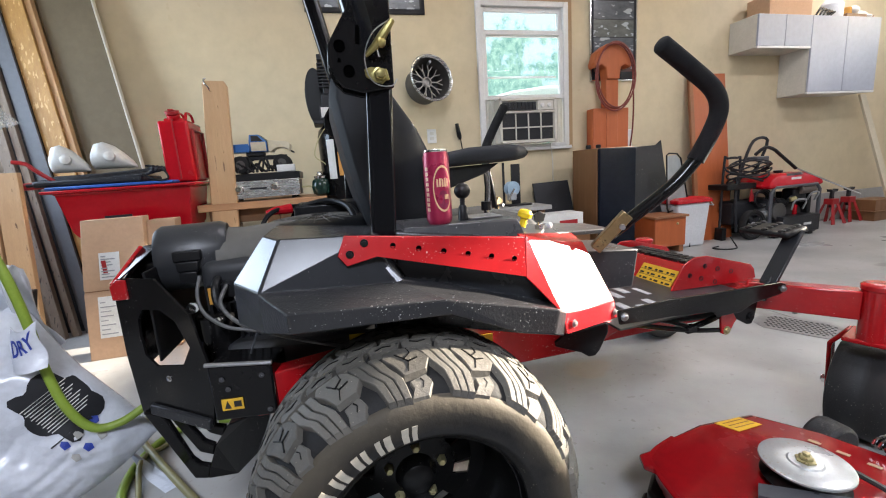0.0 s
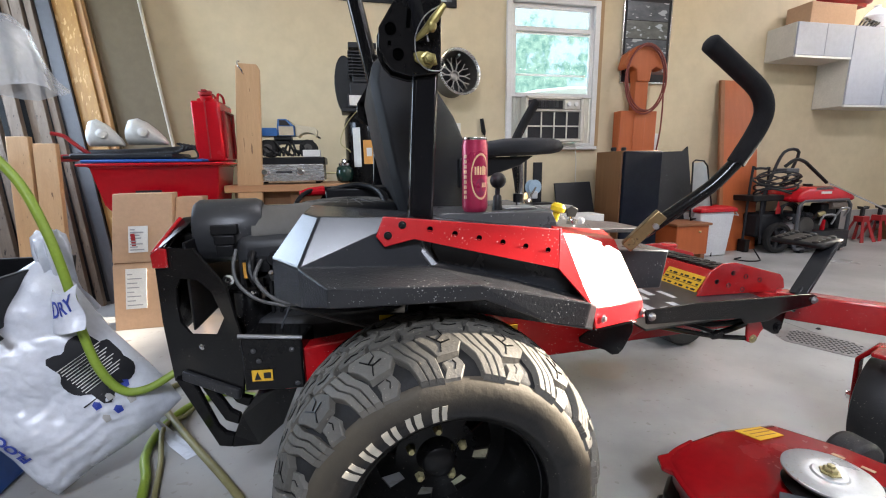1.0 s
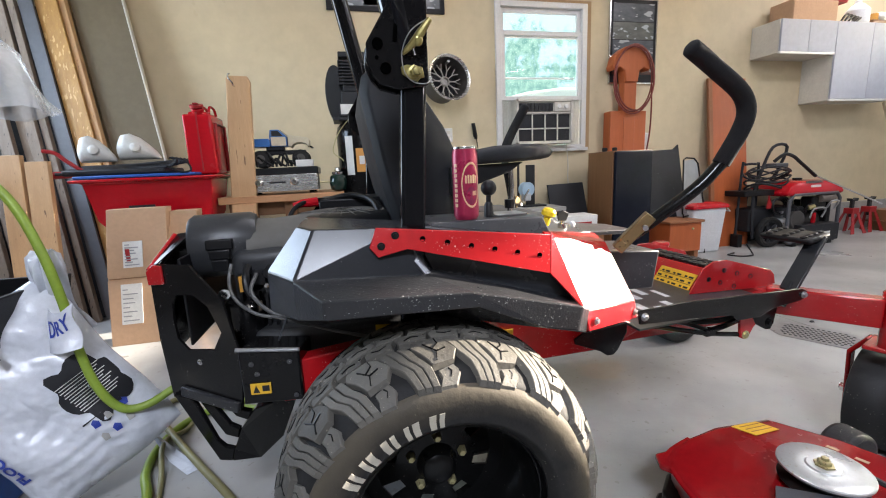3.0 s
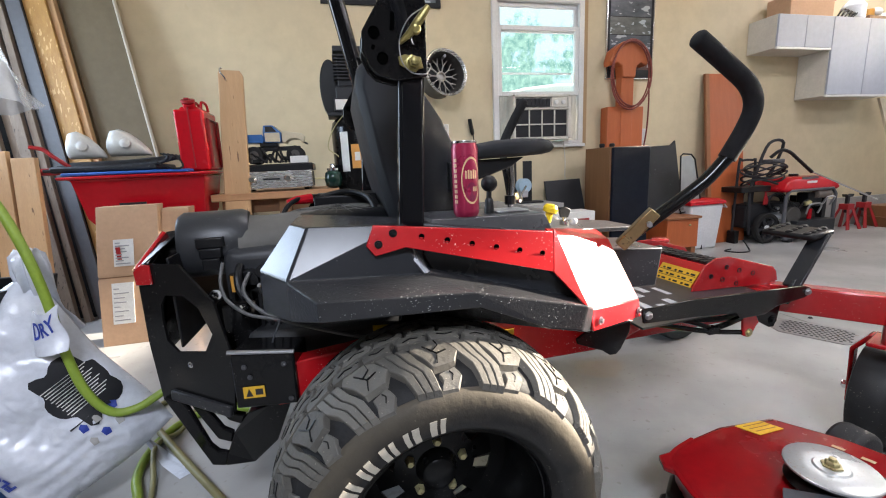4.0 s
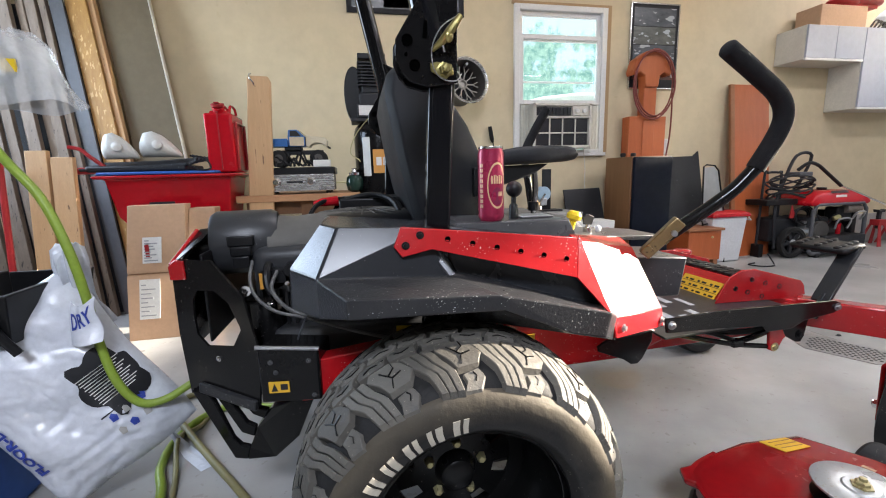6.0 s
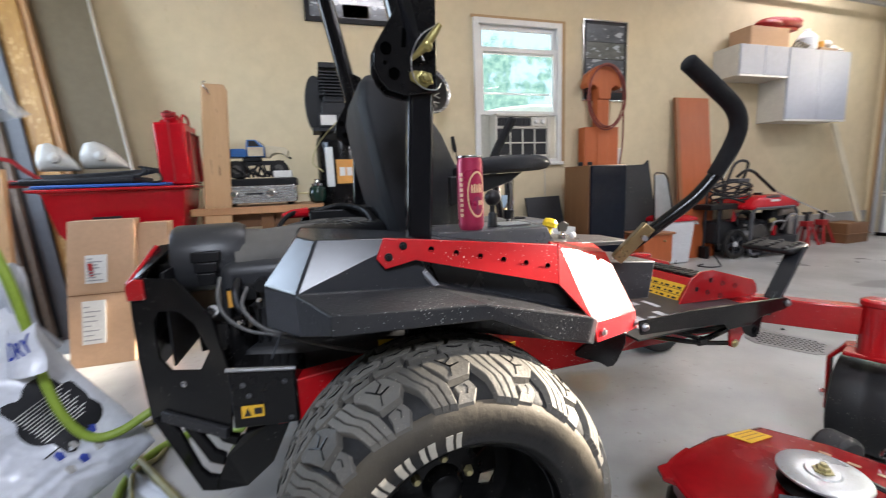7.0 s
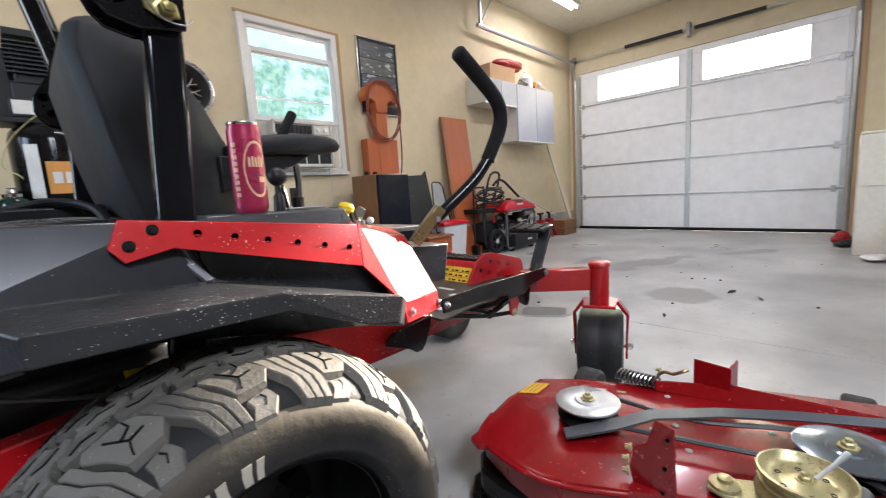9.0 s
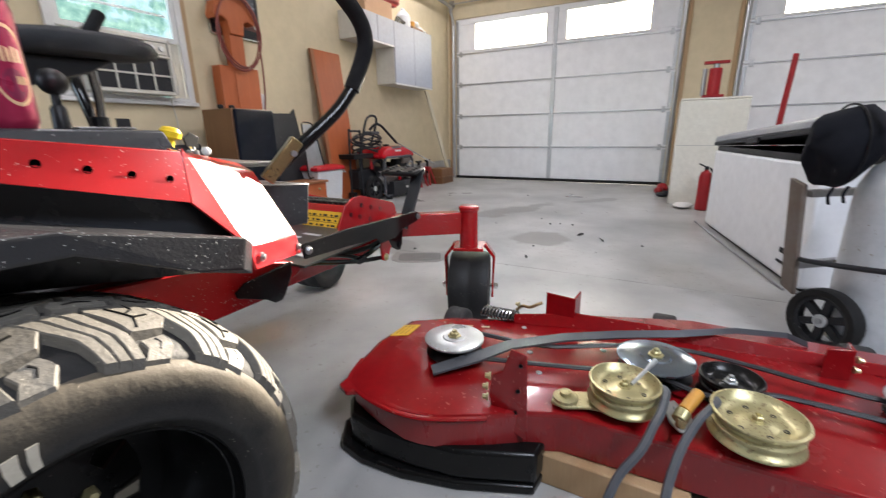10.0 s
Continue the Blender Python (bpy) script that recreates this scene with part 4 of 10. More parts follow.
both("panel_fold", G().slab([P_TFL, P_TFR, P_TR, P_TL], (-0.001, 0.003, -0.005)), M["red_paint"], bevel=0.0015)
both("panel_side", G().slab([S[5], P_TL, P_BL, S[4]], (-0.001, 0.006, 0)), M["red_paint"], bevel=0.0015)
for sgn in (0, 1):
    my = lambda p: (p[0], 2 * YC - p[1], p[2]) if sgn else p
    for p in ((1.226, 1.383, 0.633), (1.412, 1.493, 0.595)):
        bolt(my(p), my((0.55, -0.83 + (2 * YC if sgn else 0), 0)) if not sgn else (0.55, 0.83, 0), 0.0062, "steel")

# console, control box, shelf
both("console", G().loft([[(0.865, 1.478, 0.830), (1.165, 1.474, 0.818), (1.165, 1.68, 0.818), (0.865, 1.68, 0.83)], [(0.885, 1.492, 0.868), (1.150, 1.490, 0.864), (1.150, 1.66, 0.864), (0.885, 1.66, 0.868)]]), M["grey_paint"], "weathered grey console", bevel=0.004)
both("console_deck", G().slab([(1.14, 1.47, 0.826), (1.36, 1.62, 0.795), (1.50, 1.62, 0.79), (1.50, 1.76, 0.79), (1.14, 1.76, 0.826)], (0, 0, -0.012)), M["grey_paint"], bevel=0.002)
both("control_box", G().loft([[(1.395, 1.60, 0.622), (1.555, 1.60, 0.615), (1.555, 1.78, 0.615), (1.395, 1.78, 0.622)], [(1.395, 1.588, 0.740), (1.562, 1.588, 0.728), (1.562, 1.78, 0.728), (1.395, 1.78, 0.740)]]), M["grey_paint"], "weathered grey steel control box", bevel=0.004)
part("switch_plate", G().box(1.05, 1.13, 1.53, 1.60, 0.866, 0.870), M["steel"], mower, bevel=0.001)
g = G().tube([(1.036, 1.545, 0.866), (1.036, 1.545, 0.905), (1.037, 1.545, 0.925)], 0.006, 10).lathe([(0.012, 0), (0.010, 0.03), (0.007, 0.035)], (1.036, 1.545, 0.866), (0, 0, 1), 12)
kn = part("throttle_lever", g, M["black_plastic"], mower)
part("ball_knob", G().ell((1.037, 1.545, 0.934), (0.019, 0.019, 0.019)), M["black_plastic"], kn, "round black knob")
g = G().lathe([(0.009, 0), (0.009, 0.022), (0.018, 0.026), (0.019, 0.036), (0.014, 0.044), (0.004, 0.046)], (1.205, 1.585, 0.828), (0.25, -0.1, 1), 18)
part("blade_switch", g, M["yellow_plastic"], mower, "yellow blade switch knob")
g = G().lathe([(0.012, 0), (0.012, 0.012), (0.006, 0.014), (0.006, 0.02)], (1.262, 1.60, 0.814), (0, 0, 1), 14)
k = part("key_switch", g, M["chrome"], mower)
part("key", G().slab([(1.25, 1.598, 0.834), (1.275, 1.602, 0.832), (1.283, 1.602, 0.852), (1.262, 1.598, 0.862), (1.246, 1.597, 0.853)], (0, 0.005, 0)), M["black_plastic"], k, bevel=0.001)
part("key_tag", G().ell((1.278, 1.580, 0.824), (0.011, 0.004, 0.009), 14, 8), M["tank"], k, "white key tag")

# steering levers with foam grips
for sgn in (0, 1):
    f = (lambda p: (p[0], 2 * YC - p[1], p[2])) if sgn else (lambda p: p)
    lo = [(1.44, 1.545, 0.79), (1.49, 1.52, 0.835), (1.57, 1.485, 0.905), (1.615, 1.472, 0.955), (1.64, 1.462, 0.99)]
    hi = [(1.625, 1.470, 0.965), (1.655, 1.455, 1.035), (1.664, 1.447, 1.085), (1.640, 1.445, 1.130), (1.570, 1.445, 1.178), (1.497, 1.448, 1.226)]
    if sgn:
        lo = [(1.44, 1.545, 0.79), (1.43, 1.53, 0.90), (1.42, 1.50, 1.02), (1.435, 1.47, 1.06)]
        hi = [(1.42, 1.475, 1.03), (1.45, 1.46, 1.09), (1.49, 1.452, 1.16), (1.545, 1.45, 1.25)]
    lv = part("steering_lever", G().tube([f(p) for p in lo], 0.0162, 14, 4), M["black_gloss"], mower)
    gp = G().tube([f(p) for p in hi], 0.0205, 16, 5)
    e, e0 = Vector(f(hi[-1])), Vector(f(hi[-2]))
    gp.lathe([(0.0205, 0), (0.0195, 0.004), (0.014, 0.009), (0.002, 0.011)], e, e - e0, 16)
    part("grip", gp, M["foam"], lv, "thick black foam grip", smooth=50)
    part("lever_clamp", G().beam(f((1.400, 1.558, 0.752)), f((1.468, 1.518, 0.842)), 0.034, 0.030), M["brass"], lv, "dull brass-coloured clamp", bevel=0.003)
    part("lever_pin", G().cyl(f((1.44, 1.50, 0.812)), f((1.475, 1.56, 0.815)), 0.007, 12), M["steel"], lv)

# seat
g = G()
rings = []
for z, xb, xf, wdt in ((0.80, 0.845, 1.02, 0.215), (0.86, 0.825, 1.03, 0.235), (0.94, 0.805, 1.035, 0.245), (1.02, 0.788, 1.02, 0.245), (1.10, 0.775, 0.985, 0.240), (1.18, 0.762, 0.935, 0.226), (1.235, 0.772, 0.900, 0.20), (1.265, 0.796, 0.868, 0.15)):
    rings.append([(xb, YC - wdt * 0.86, z), (xb + 0.02, YC - wdt, z), ((xb * 0.4 + xf * 0.6), YC - wdt, z), (xf - 0.01, YC - wdt * 0.92, z), (xf + 0.0, YC - wdt * 0.8, z), (xf - 0.035, YC - wdt * 0.45, z), (xf - 0.035, YC + wdt * 0.45, z), (xf, YC + wdt * 0.8, z), (xf - 0.01, YC + wdt * 0.92, z), ((xb * 0.4 + xf * 0.6), YC + wdt, z), (xb + 0.02, YC + wdt, z), (xb, YC + wdt * 0.86, z)])
g.loft(rings)
part("backrest", g, M["vinyl_seat"], mower, "tall charcoal vinyl backrest", smooth=60, bevel=0.006)
g = G().loft([[(0.93, YC - 0.22, 0.74), (1.32, YC - 0.21, 0.75), (1.32, YC + 0.21, 0.75), (0.93, YC + 0.22, 0.74)], [(0.92, YC - 0.235, 0.785), (1.34, YC - 0.23, 0.795), (1.34, YC + 0.23, 0.795), (0.92, YC + 0.235, 0.785)], [(0.95, YC - 0.20, 0.835), (1.30, YC - 0.20, 0.84), (1.30, YC + 0.20, 0.84), (0.95, YC + 0.20, 0.835)]])
part("seat_cushion", g, M["vinyl_seat"], mower, "charcoal vinyl seat cushion", smooth=60, bevel=0.015, seg=3)
part("seat_base", G().box(0.88, 1.30, YC - 0.2, YC + 0.2, 0.62, 0.74), M["black_plastic"], mower, bevel=0.01)
for s in (-1, 1):
    y = YC + s * 0.255
    g = G()
    rr = []
    for x, zt, zb, w in ((1.000, 1.010, 0.990, 0.024), (1.035, 1.028, 0.990, 0.032), (1.10, 1.038, 0.993, 0.036), (1.18, 1.041, 0.995, 0.036), (1.235, 1.039, 0.998, 0.034), (1.262, 1.033, 1.003, 0.028), (1.275, 1.024, 1.010, 0.014)):
        rr.append([(x, y - w, zb + 0.008), (x, y - w, zt - 0.010), (x, y - w * 0.6, zt), (x, y + w * 0.6, zt), (x, y + w, zt - 0.010), (x, y + w, zb + 0.008), (x, y + w * 0.6, zb), (x, y - w * 0.6, zb)])
    ar = part("armrest", g.loft(rr), M["vinyl_seat"], mower, "padded black armrest", smooth=60)
    part("armrest_bracket", G().slab([(0.98, y - 0.012, 0.988), (1.19, y - 0.012, 0.994), (1.15, y - 0.012, 0.968), (1.03, y - 0.012, 0.93), (0.98, y - 0.012, 0.91)], (0, 0.022, 0)), M["black_plastic"], ar, bevel=0.003)
    part("armrest_post", G().tube([(1.155, y, 0.985), (1.158, y, 0.93), (1.150, y, 0.83)], 0.008, 10), M["chrome"], ar, "chrome armrest post")
    part("post_nut", G().cyl((1.152, y, 0.868), (1.152, y, 0.892), 0.015, 10), M["black_plastic"], ar)

# roll bar: square posts, hinge plates, upper hoop leaning back
UP = Vector((-0.22, 0, 0.975)).normalized()
HOOP_X = {-1: 0.0, 1: -0.022}
for s in (-1, 1):
    y, dx = YC + s * 0.47, HOOP_X[s]
    ps = part("roll_bar_post", G().beam((0.813 + dx, y, 0.42), (0.860 + dx, y, 1.215), 0.034, 0.052, (1, 0, 0)), M["post_gloss"], mower, "gloss black square post", bevel=0.008, seg=3)
    for yy in (y - 0.027, y + 0.021):
        pl = [(0.766, 1.224), (0.764, 1.190), (0.775, 1.163), (0.790, 1.147), (0.824, 1.138), (0.884, 1.147), (0.888, 1.32), (0.878, 1.40), (0.832, 1.42), (0.808, 1.290)]
        part("hinge_plate", G().prism([(a + dx, b) for a, b in pl], "y", yy, yy + 0.006), M["black_gloss"], ps, "gloss black hinge plate", bevel=0.003)
    for x, z, r in ((0.788, 1.222, 0.0105), (0.801, 1.178, 0.0105), (0.785, 1.197, 0.003)):
        part("plate_hole", G().lathe([(r, 0), (r, 0.003), (r * 0.82, 0.0025), (r * 0.82, 0.0004), (0.0, 0.0004)], (x + dx, y - 0.0272, z), (0, -1, 0), 18), M["void"], ps)
    g = G().lathe([(0.016, 0), (0.016, 0.004), (0.0115, 0.005), (0.0115, 0.014), (0.010, 0.016), (0.007, 0.016), (0.007, 0.022), (0.002, 0.023)], (0.857 + dx, y - 0.031, 1.168), (0, -1, 0), 6)
    part("hinge_bolt", g, M["zinc_pin"], ps, "yellow zinc hinge bolt")
    part("hinge_tab", G().slab([(a + dx, y - 0.034, b) for a, b in ((0.829, 1.180), (0.842, 1.184), (0.872, 1.180), (0.876, 1.160), (0.848, 1.156), (0.831, 1.166))], (0, 0.005, 0)), M["zinc_pin"], ps, bevel=0.002)
    g = G().tube([(0.834 + dx, y - 0.034, 1.203), (0.852 + dx, y - 0.046, 1.217), (0.868 + dx, y - 0.052, 1.236), (0.886 + dx, y - 0.052, 1.260)], [0.004, 0.0075, 0.0085, 0.0055], 10).ell((0.862 + dx, y - 0.050, 1.224), (0.010, 0.008, 0.012), 12, 8)
    part("lock_pin", g, M["zinc_pin"], ps, "yellow zinc lock pin")
    part("pin_wire", G().tube([(0.884 + dx, y - 0.050, 1.262), (0.850 + dx, y - 0.050, 1.240), (0.832 + dx, y - 0.044, 1.205), (0.834 + dx, y - 0.046, 1.168), (0.850 + dx, y - 0.052, 1.148), (0.876 + dx, y - 0.050, 1.146), (0.888 + dx, y - 0.042, 1.160)], 0.0012, 6, 5), M["steel"], ps)
    part("plate_slot", G().slab([(0.817 + dx, y - 0.0275, 1.226), (0.825 + dx, y - 0.0275, 1.226), (0.829 + dx, y - 0.0275, 1.258), (0.821 + dx, y - 0.0275, 1.258)], (0, -0.0008, 0)), M["void"], ps, smooth=0)
b0, b1 = Vector((0.850, 0, 1.20)), Vector((0.850, 0, 1.20)) + UP * 0.72
hy = 0.47
g = G().tube([(b0.x, YC - hy, b0.z), (b1.x + 0.02, YC - hy, b1.z - 0.06), (b1.x, YC - hy + 0.03, b1.z - 0.01), (b1.x - 0.005, YC - hy + 0.1, b1.z), (b1.x - 0.010, YC + hy - 0.1, b1.z), (b1.x - 0.006, YC + hy - 0.03, b1.z - 0.01), (b1.x + 0.015, YC + hy, b1.z - 0.06), (b0.x - 0.006, YC + hy, b0.z)], 0.031, 12)
part("roll_bar_hoop", g, M["post_gloss"], mower, "gloss black folding hoop", smooth=40)

# engine: air filter can, blower dome, battery box, leads
g = G().lathe([(0.0, 0), (0.078, 0.0), (0.086, 0.012), (0.086, 0.15), (0.078, 0.165), (0.0, 0.166)], (0.292, 1.84, 0.805), (1, 0.10, 0), 32)
af = part("air_filter", g, M["dark_grey"], mower, "dark grey air filter canister", smooth=40)
part("filter_clip", G().box(0.352, 0.402, 1.747, 1.762, 0.780, 0.805).box(0.345, 0.409, 1.753, 1.775, 0.805, 0.831).box(0.357, 0.397, 1.743, 1.757, 0.750, 0.780), M["black_plastic"], af, bevel=0.003)
g = G()
rr = []
for x, z, r in ((0.44, 0.79, 0.082), (0.50, 0.79, 0.078), (0.58, 0.80, 0.074), (0.66, 0.79, 0.085)):
    rr.append([(x, 1.87 + 1.35 * r * math.cos(a), z + r * math.sin(a)) for a in [2 * math.pi * i / 20 for i in range(20)]])
part("intake_shroud", g.loft(rr), M["dusty_shroud"], mower, "dusty grey intake shroud", smooth=60)
dm = part("blower_housing", G().lathe([(0.17, 0), (0.175, 0.03), (0.165, 0.045), (0.14, 0.055), (0.02, 0.063)], (0.70, 1.93, 0.815), (0, 0, 1), 36), M["black_plastic"], mower, "round black blower screen")
for i in range(22):
    a = 2 * math.pi * i / 22
    pts = [(0.70 + r * math.cos(a + 0.5 * (r - 0.03)), 1.93 + r * math.sin(a + 0.5 * (r - 0.03)), 0.8788 - 0.012 * (r / 0.15) ** 2) for r in (0.03, 0.07, 0.11, 0.145)]
    part("screen_rib", G().tube(pts, 0.0020, 5), M["dusty_shroud"], dm)
for r in (0.06, 0.10, 0.14):
    part("screen_ring", G().tube([(0.70 + r * math.cos(a), 1.93 + r * math.sin(a), 0.8785 - 0.012 * (r / 0.15) ** 2) for a in [2 * math.pi * i / 36 for i in range(37)]], 0.0016, 5), M["dusty_shroud"], dm)
part("engine_block", G().box(0.40, 0.86, 1.74, 2.16, 0.52, 0.80), M["dark_grey"], mower, bevel=0.03, seg=3)
for i in range(7):
    part("cooling_fin", G().box(0.42 + i * 0.02, 0.427 + i * 0.02, 1.715, 1.74, 0.60, 0.74), M["black_plastic"], mower)
bx = part("battery_box", G().box(0.62, 0.86, 2.0, 2.22, 0.80, 0.905), M["black_plastic"], mower, bevel=0.006)
part("battery_lead", G().tube([(0.66, 2.05, 0.90), (0.60, 1.99, 0.905), (0.555, 1.95, 0.89), (0.53, 1.93, 0.85), (0.53, 1.93, 0.80)], 0.007, 8, 5), M["black_plastic"], bx)
part("red_terminal_boot", G().tube([(0.545, 1.965, 0.893), (0.57, 1.975, 0.898), (0.615, 1.99, 0.900)], [0.008, 0.013, 0.016], 10), M["red_plastic"], bx, "red terminal boot")
part("cable_loom", G().tube([(0.64, 2.02, 0.90), (0.72, 2.0, 0.915), (0.78, 1.94, 0.90), (0.80, 1.86, 0.86), (0.80, 1.80, 0.80)], 0.009, 8, 5).tube([(0.66, 2.06, 0.90), (0.74, 2.03, 0.91), (0.80, 1.97, 0.89), (0.815, 1.88, 0.85)], 0.007, 8, 5), M["black_plastic"], bx)
part("wiring_loom", G().tube([(0.415, 1.70, 0.775), (0.412, 1.67, 0.735), (0.428, 1.645, 0.697), (0.471, 1.635, 0.661), (0.531, 1.63, 0.643), (0.593, 1.62, 0.622), (0.670, 1.60, 0.600), (0.740, 1.58, 0.585)], 0.0042, 8, 5), M["loom"], mower, "dusty grey wiring loom")
part("wiring_loom", G().tube([(0.470, 1.70, 0.745), (0.462, 1.655, 0.712), (0.491, 1.638, 0.672), (0.532, 1.628, 0.650), (0.586, 1.60, 0.652), (0.640, 1.58, 0.662)], 0.0048, 8, 5), M["loom"], mower, "dusty grey wiring loom")
part("cable_tie", G().tube([(0.552, 1.615, 0.672), (0.540, 1.62, 0.645), (0.520, 1.62, 0.600), (0.512, 1.635, 0.575)], 0.0022, 6, 4), M["belt"], mower)
part("hose_elbow", G().tube([(0.448, 1.72, 0.760), (0.447, 1.69, 0.745), (0.450, 1.675, 0.715), (0.462, 1.668, 0.695)], 0.010, 10, 4), M["black_plastic"], mower)
part("fitting", G().cyl((0.498, 1.68, 0.700), (0.498, 1.66, 0.722), 0.006, 10).cyl((0.520, 1.69, 0.690), (0.520, 1.67, 0.712), 0.005, 8), M["steel"], mower)
part("solenoid", G().cyl((0.465, 1.70, 0.725), (0.465, 1.74, 0.725), 0.024, 14).box(0.445, 0.49, 1.70, 1.73, 0.70, 0.715).cyl((0.50, 1.70, 0.745), (0.50, 1.76, 0.745), 0.016, 12), M["black_plastic"], mower)
part("hose_clamp", G().lathe([(0.012, 0), (0.012, 0.01), (0.009, 0.01), (0.009, 0)], (0.447, 1.678, 0.668), (0.4, -0.4, -0.5), 12), M["chrome"], mower)
part("hose_clamp", G().lathe([(0.013, 0), (0.013, 0.008), (0.007, 0.008), (0.007, 0)], (0.400, 1.665, 0.710), (0.2, -1, 0), 14), M["chrome"], mower)
part("oil_filter", G().cyl((0.428, 1.735, 0.52), (0.428, 1.735, 0.672), 0.049, 24), M["black_gloss"], mower, "gloss black oil filter", bevel=0.006)
part("orange_tag", G().box(0.425, 0.445, 1.705, 1.71, 0.70, 0.74), M["amber"], mower)

# chassis rails
g = G().slab([(0.52, 1.572, 0.549), (1.00, 1.575, 0.602), (1.30, 1.580, 0.575), (1.48, 1.585, 0.525), (1.50, 1.585, 0.495), (1.40, 1.585, 0.455), (0.52, 1.572, 0.455)], (0, 0.05, 0))
both("chassis_rail", g, M["red_paint"], "gloss red chassis rail", bevel=0.004)
part("transaxle", G().box(0.56, 1.14, 1.57, 2 * YC - 1.57, 0.20, 0.46).box(0.45, 1.30, 1.66, 2 * YC - 1.66, 0.46, 0.60), M["dark_grey"], mower, "dusty dark grey transaxle housings", bevel=0.02)
part("axle_beam", G().box(0.72, 0.90, 1.52, 2 * YC - 1.52, 0.27, 0.40), M["black_plastic"], mower, bevel=0.01)
both("lift_bracket", G().slab([(1.275, 1.552, 0.512), (1.302, 1.553, 0.527), (1.442, 1.556, 0.540), (1.441, 1.556, 0.510), (1.414, 1.556, 0.461), (1.400, 1.555, 0.449), (1.380, 1.555, 0.449), (1.356, 1.554, 0.466), (1.278, 1.552, 0.498)], (0, 0.008, 0)), M["black_gloss"], "black lift bracket", bevel=0.002)
part("plastic_tag", G().slab([(0.745, 1.500, 0.612), (0.790, 1.500, 0.612), (0.792, 1.500, 0.642), (0.745, 1.500, 0.645)], (0, 0.004, 0)), M["yellow_plastic"], mower, "small yellow tag under the fender", bevel=0.001)
both("warning_label", G().box(1.055, 1.105, 1.571, 1.5735, 0.520, 0.560), M["yellow"], "yellow warning label", smooth=0)

# front cross beam, foot platform, arms
part("front_beam", G().beam((2.145, 1.70, 0.475), (2.145, 2 * YC - 1.70, 0.475), 0.06, 0.08), M["red_paint"], mower, "gloss red front cross beam", bevel=0.006)
both("front_rail", G().beam((1.40, 1.70, 0.46), (2.115, 1.70, 0.47), 0.05, 0.08), M["red_paint"], bevel=0.005)
arm = [(1.418, 1.484, 0.598), (1.60, 1.508, 0.596), (2.085, 1.571, 0.562), (2.112, 1.574, 0.552), (2.112, 1.574, 0.530), (2.085, 1.571, 0.522), (1.95, 1.553, 0.517), (1.90, 1.547, 0.500), (1.80, 1.534, 0.505), (1.78, 1.531, 0.525), (1.60, 1.508, 0.545), (1.425, 1.484, 0.560)]
both("foot_arm", G().slab(arm, (-0.001, 0.007, 0)), M["black_gloss"], "black foot platform arm", bevel=0.002)
for s in (0, 1):
    f = (lambda p: (p[0], 2 * YC - p[1], p[2])) if s else (lambda p: p)
    for p in ((1.437, 1.486, 0.580), (2.094, 1.571, 0.541)):
        bolt(f(p), (0, 1 if s else -1, 0), 0.0075, "steel", h=0.009)
part("foot_platform", G().slab([(1.46, 1.53, 0.520), (2.06, 1.60, 0.505), (2.06, 2 * YC - 1.60, 0.505), (1.46, 2 * YC - 1.53, 0.520)], (0, 0, 0.006)), M["dark_grey"], mower, "worn dark foot platform", bevel=0.001)
for i in range(9):
    for j in range(5):
        x, y = 1.52 + i * 0.055, 1.60 + j * 0.16 + (i % 2) * 0.04
        part("grip_strip", G().box(x, x + 0.026, y, y + 0.08, 0.5255 - 0.025 * (x - 1.46) / 0.6 + 0.0, 0.5305 - 0.025 * (x - 1.46) / 0.6), M["tank"], mower, "pale worn grip strip", smooth=0)
g = G().slab([(1.842, 1.757, 0.516), (1.889, 1.757, 0.601), (1.934, 1.755, 0.626), (1.986, 1.753, 0.627), (2.180, 1.748, 0.574), (2.196, 1.747, 0.556), (2.205, 1.747, 0.521), (2.162, 1.748, 0.512)], (0.002, 0.008, 0))
both("toe_plate", g, M["red_paint"], "red punched toe plate", bevel=0.002)
for x, z in ((1.978, 0.591), (2.033, 0.575), (2.092, 0.559), (1.916, 0.564), (1.965, 0.548), (2.024, 0.529)):
    both("toe_plate_hole", G().lathe([(0.0085, 0), (0.0085, 0.002), (0.006, 0.0018), (0.006, 0)], (x, 1.756 - 0.025 * (x - 1.88), z), (0, -1, 0), 12), M["print"])
part("toe_board", G().prism([(1.866, 0.494), (1.936, 0.592), (2.040, 0.592), (2.040, 0.586), (1.940, 0.586), (1.872, 0.492)], "y", 1.768, 2 * YC - 1.768), M["red_paint"], mower, "red sloped toe board", bevel=0.002)
for i in range(2):
    for j in range(12):
        y = 1.785 + 0.029 * j
        part("pad_lug", G().box(1.944 + 0.046 * i, 1.984 + 0.046 * i, y, y + 0.020, 0.593, 0.602), M["black_plastic"], mower, bevel=0.002)
LB0, LBU, LBV = Vector((1.8745, 1.800, 0.5090)), Vector((0.0, 0.175, 0.0)), Vector((0.042, 0.0, 0.0588))
LBN = Vector((-0.0588, 0, 0.042)).normalized()
label_at = lambda a, b, up=0.0: LB0 + LBU * a + LBV * b + LBN * up
part("safety_label", G().slab([label_at(0, 0), label_at(1, 0), label_at(1, 1), label_at(0, 1)], LBN * 0.002), M["yellow"], mower, "yellow safety label", smooth=0)
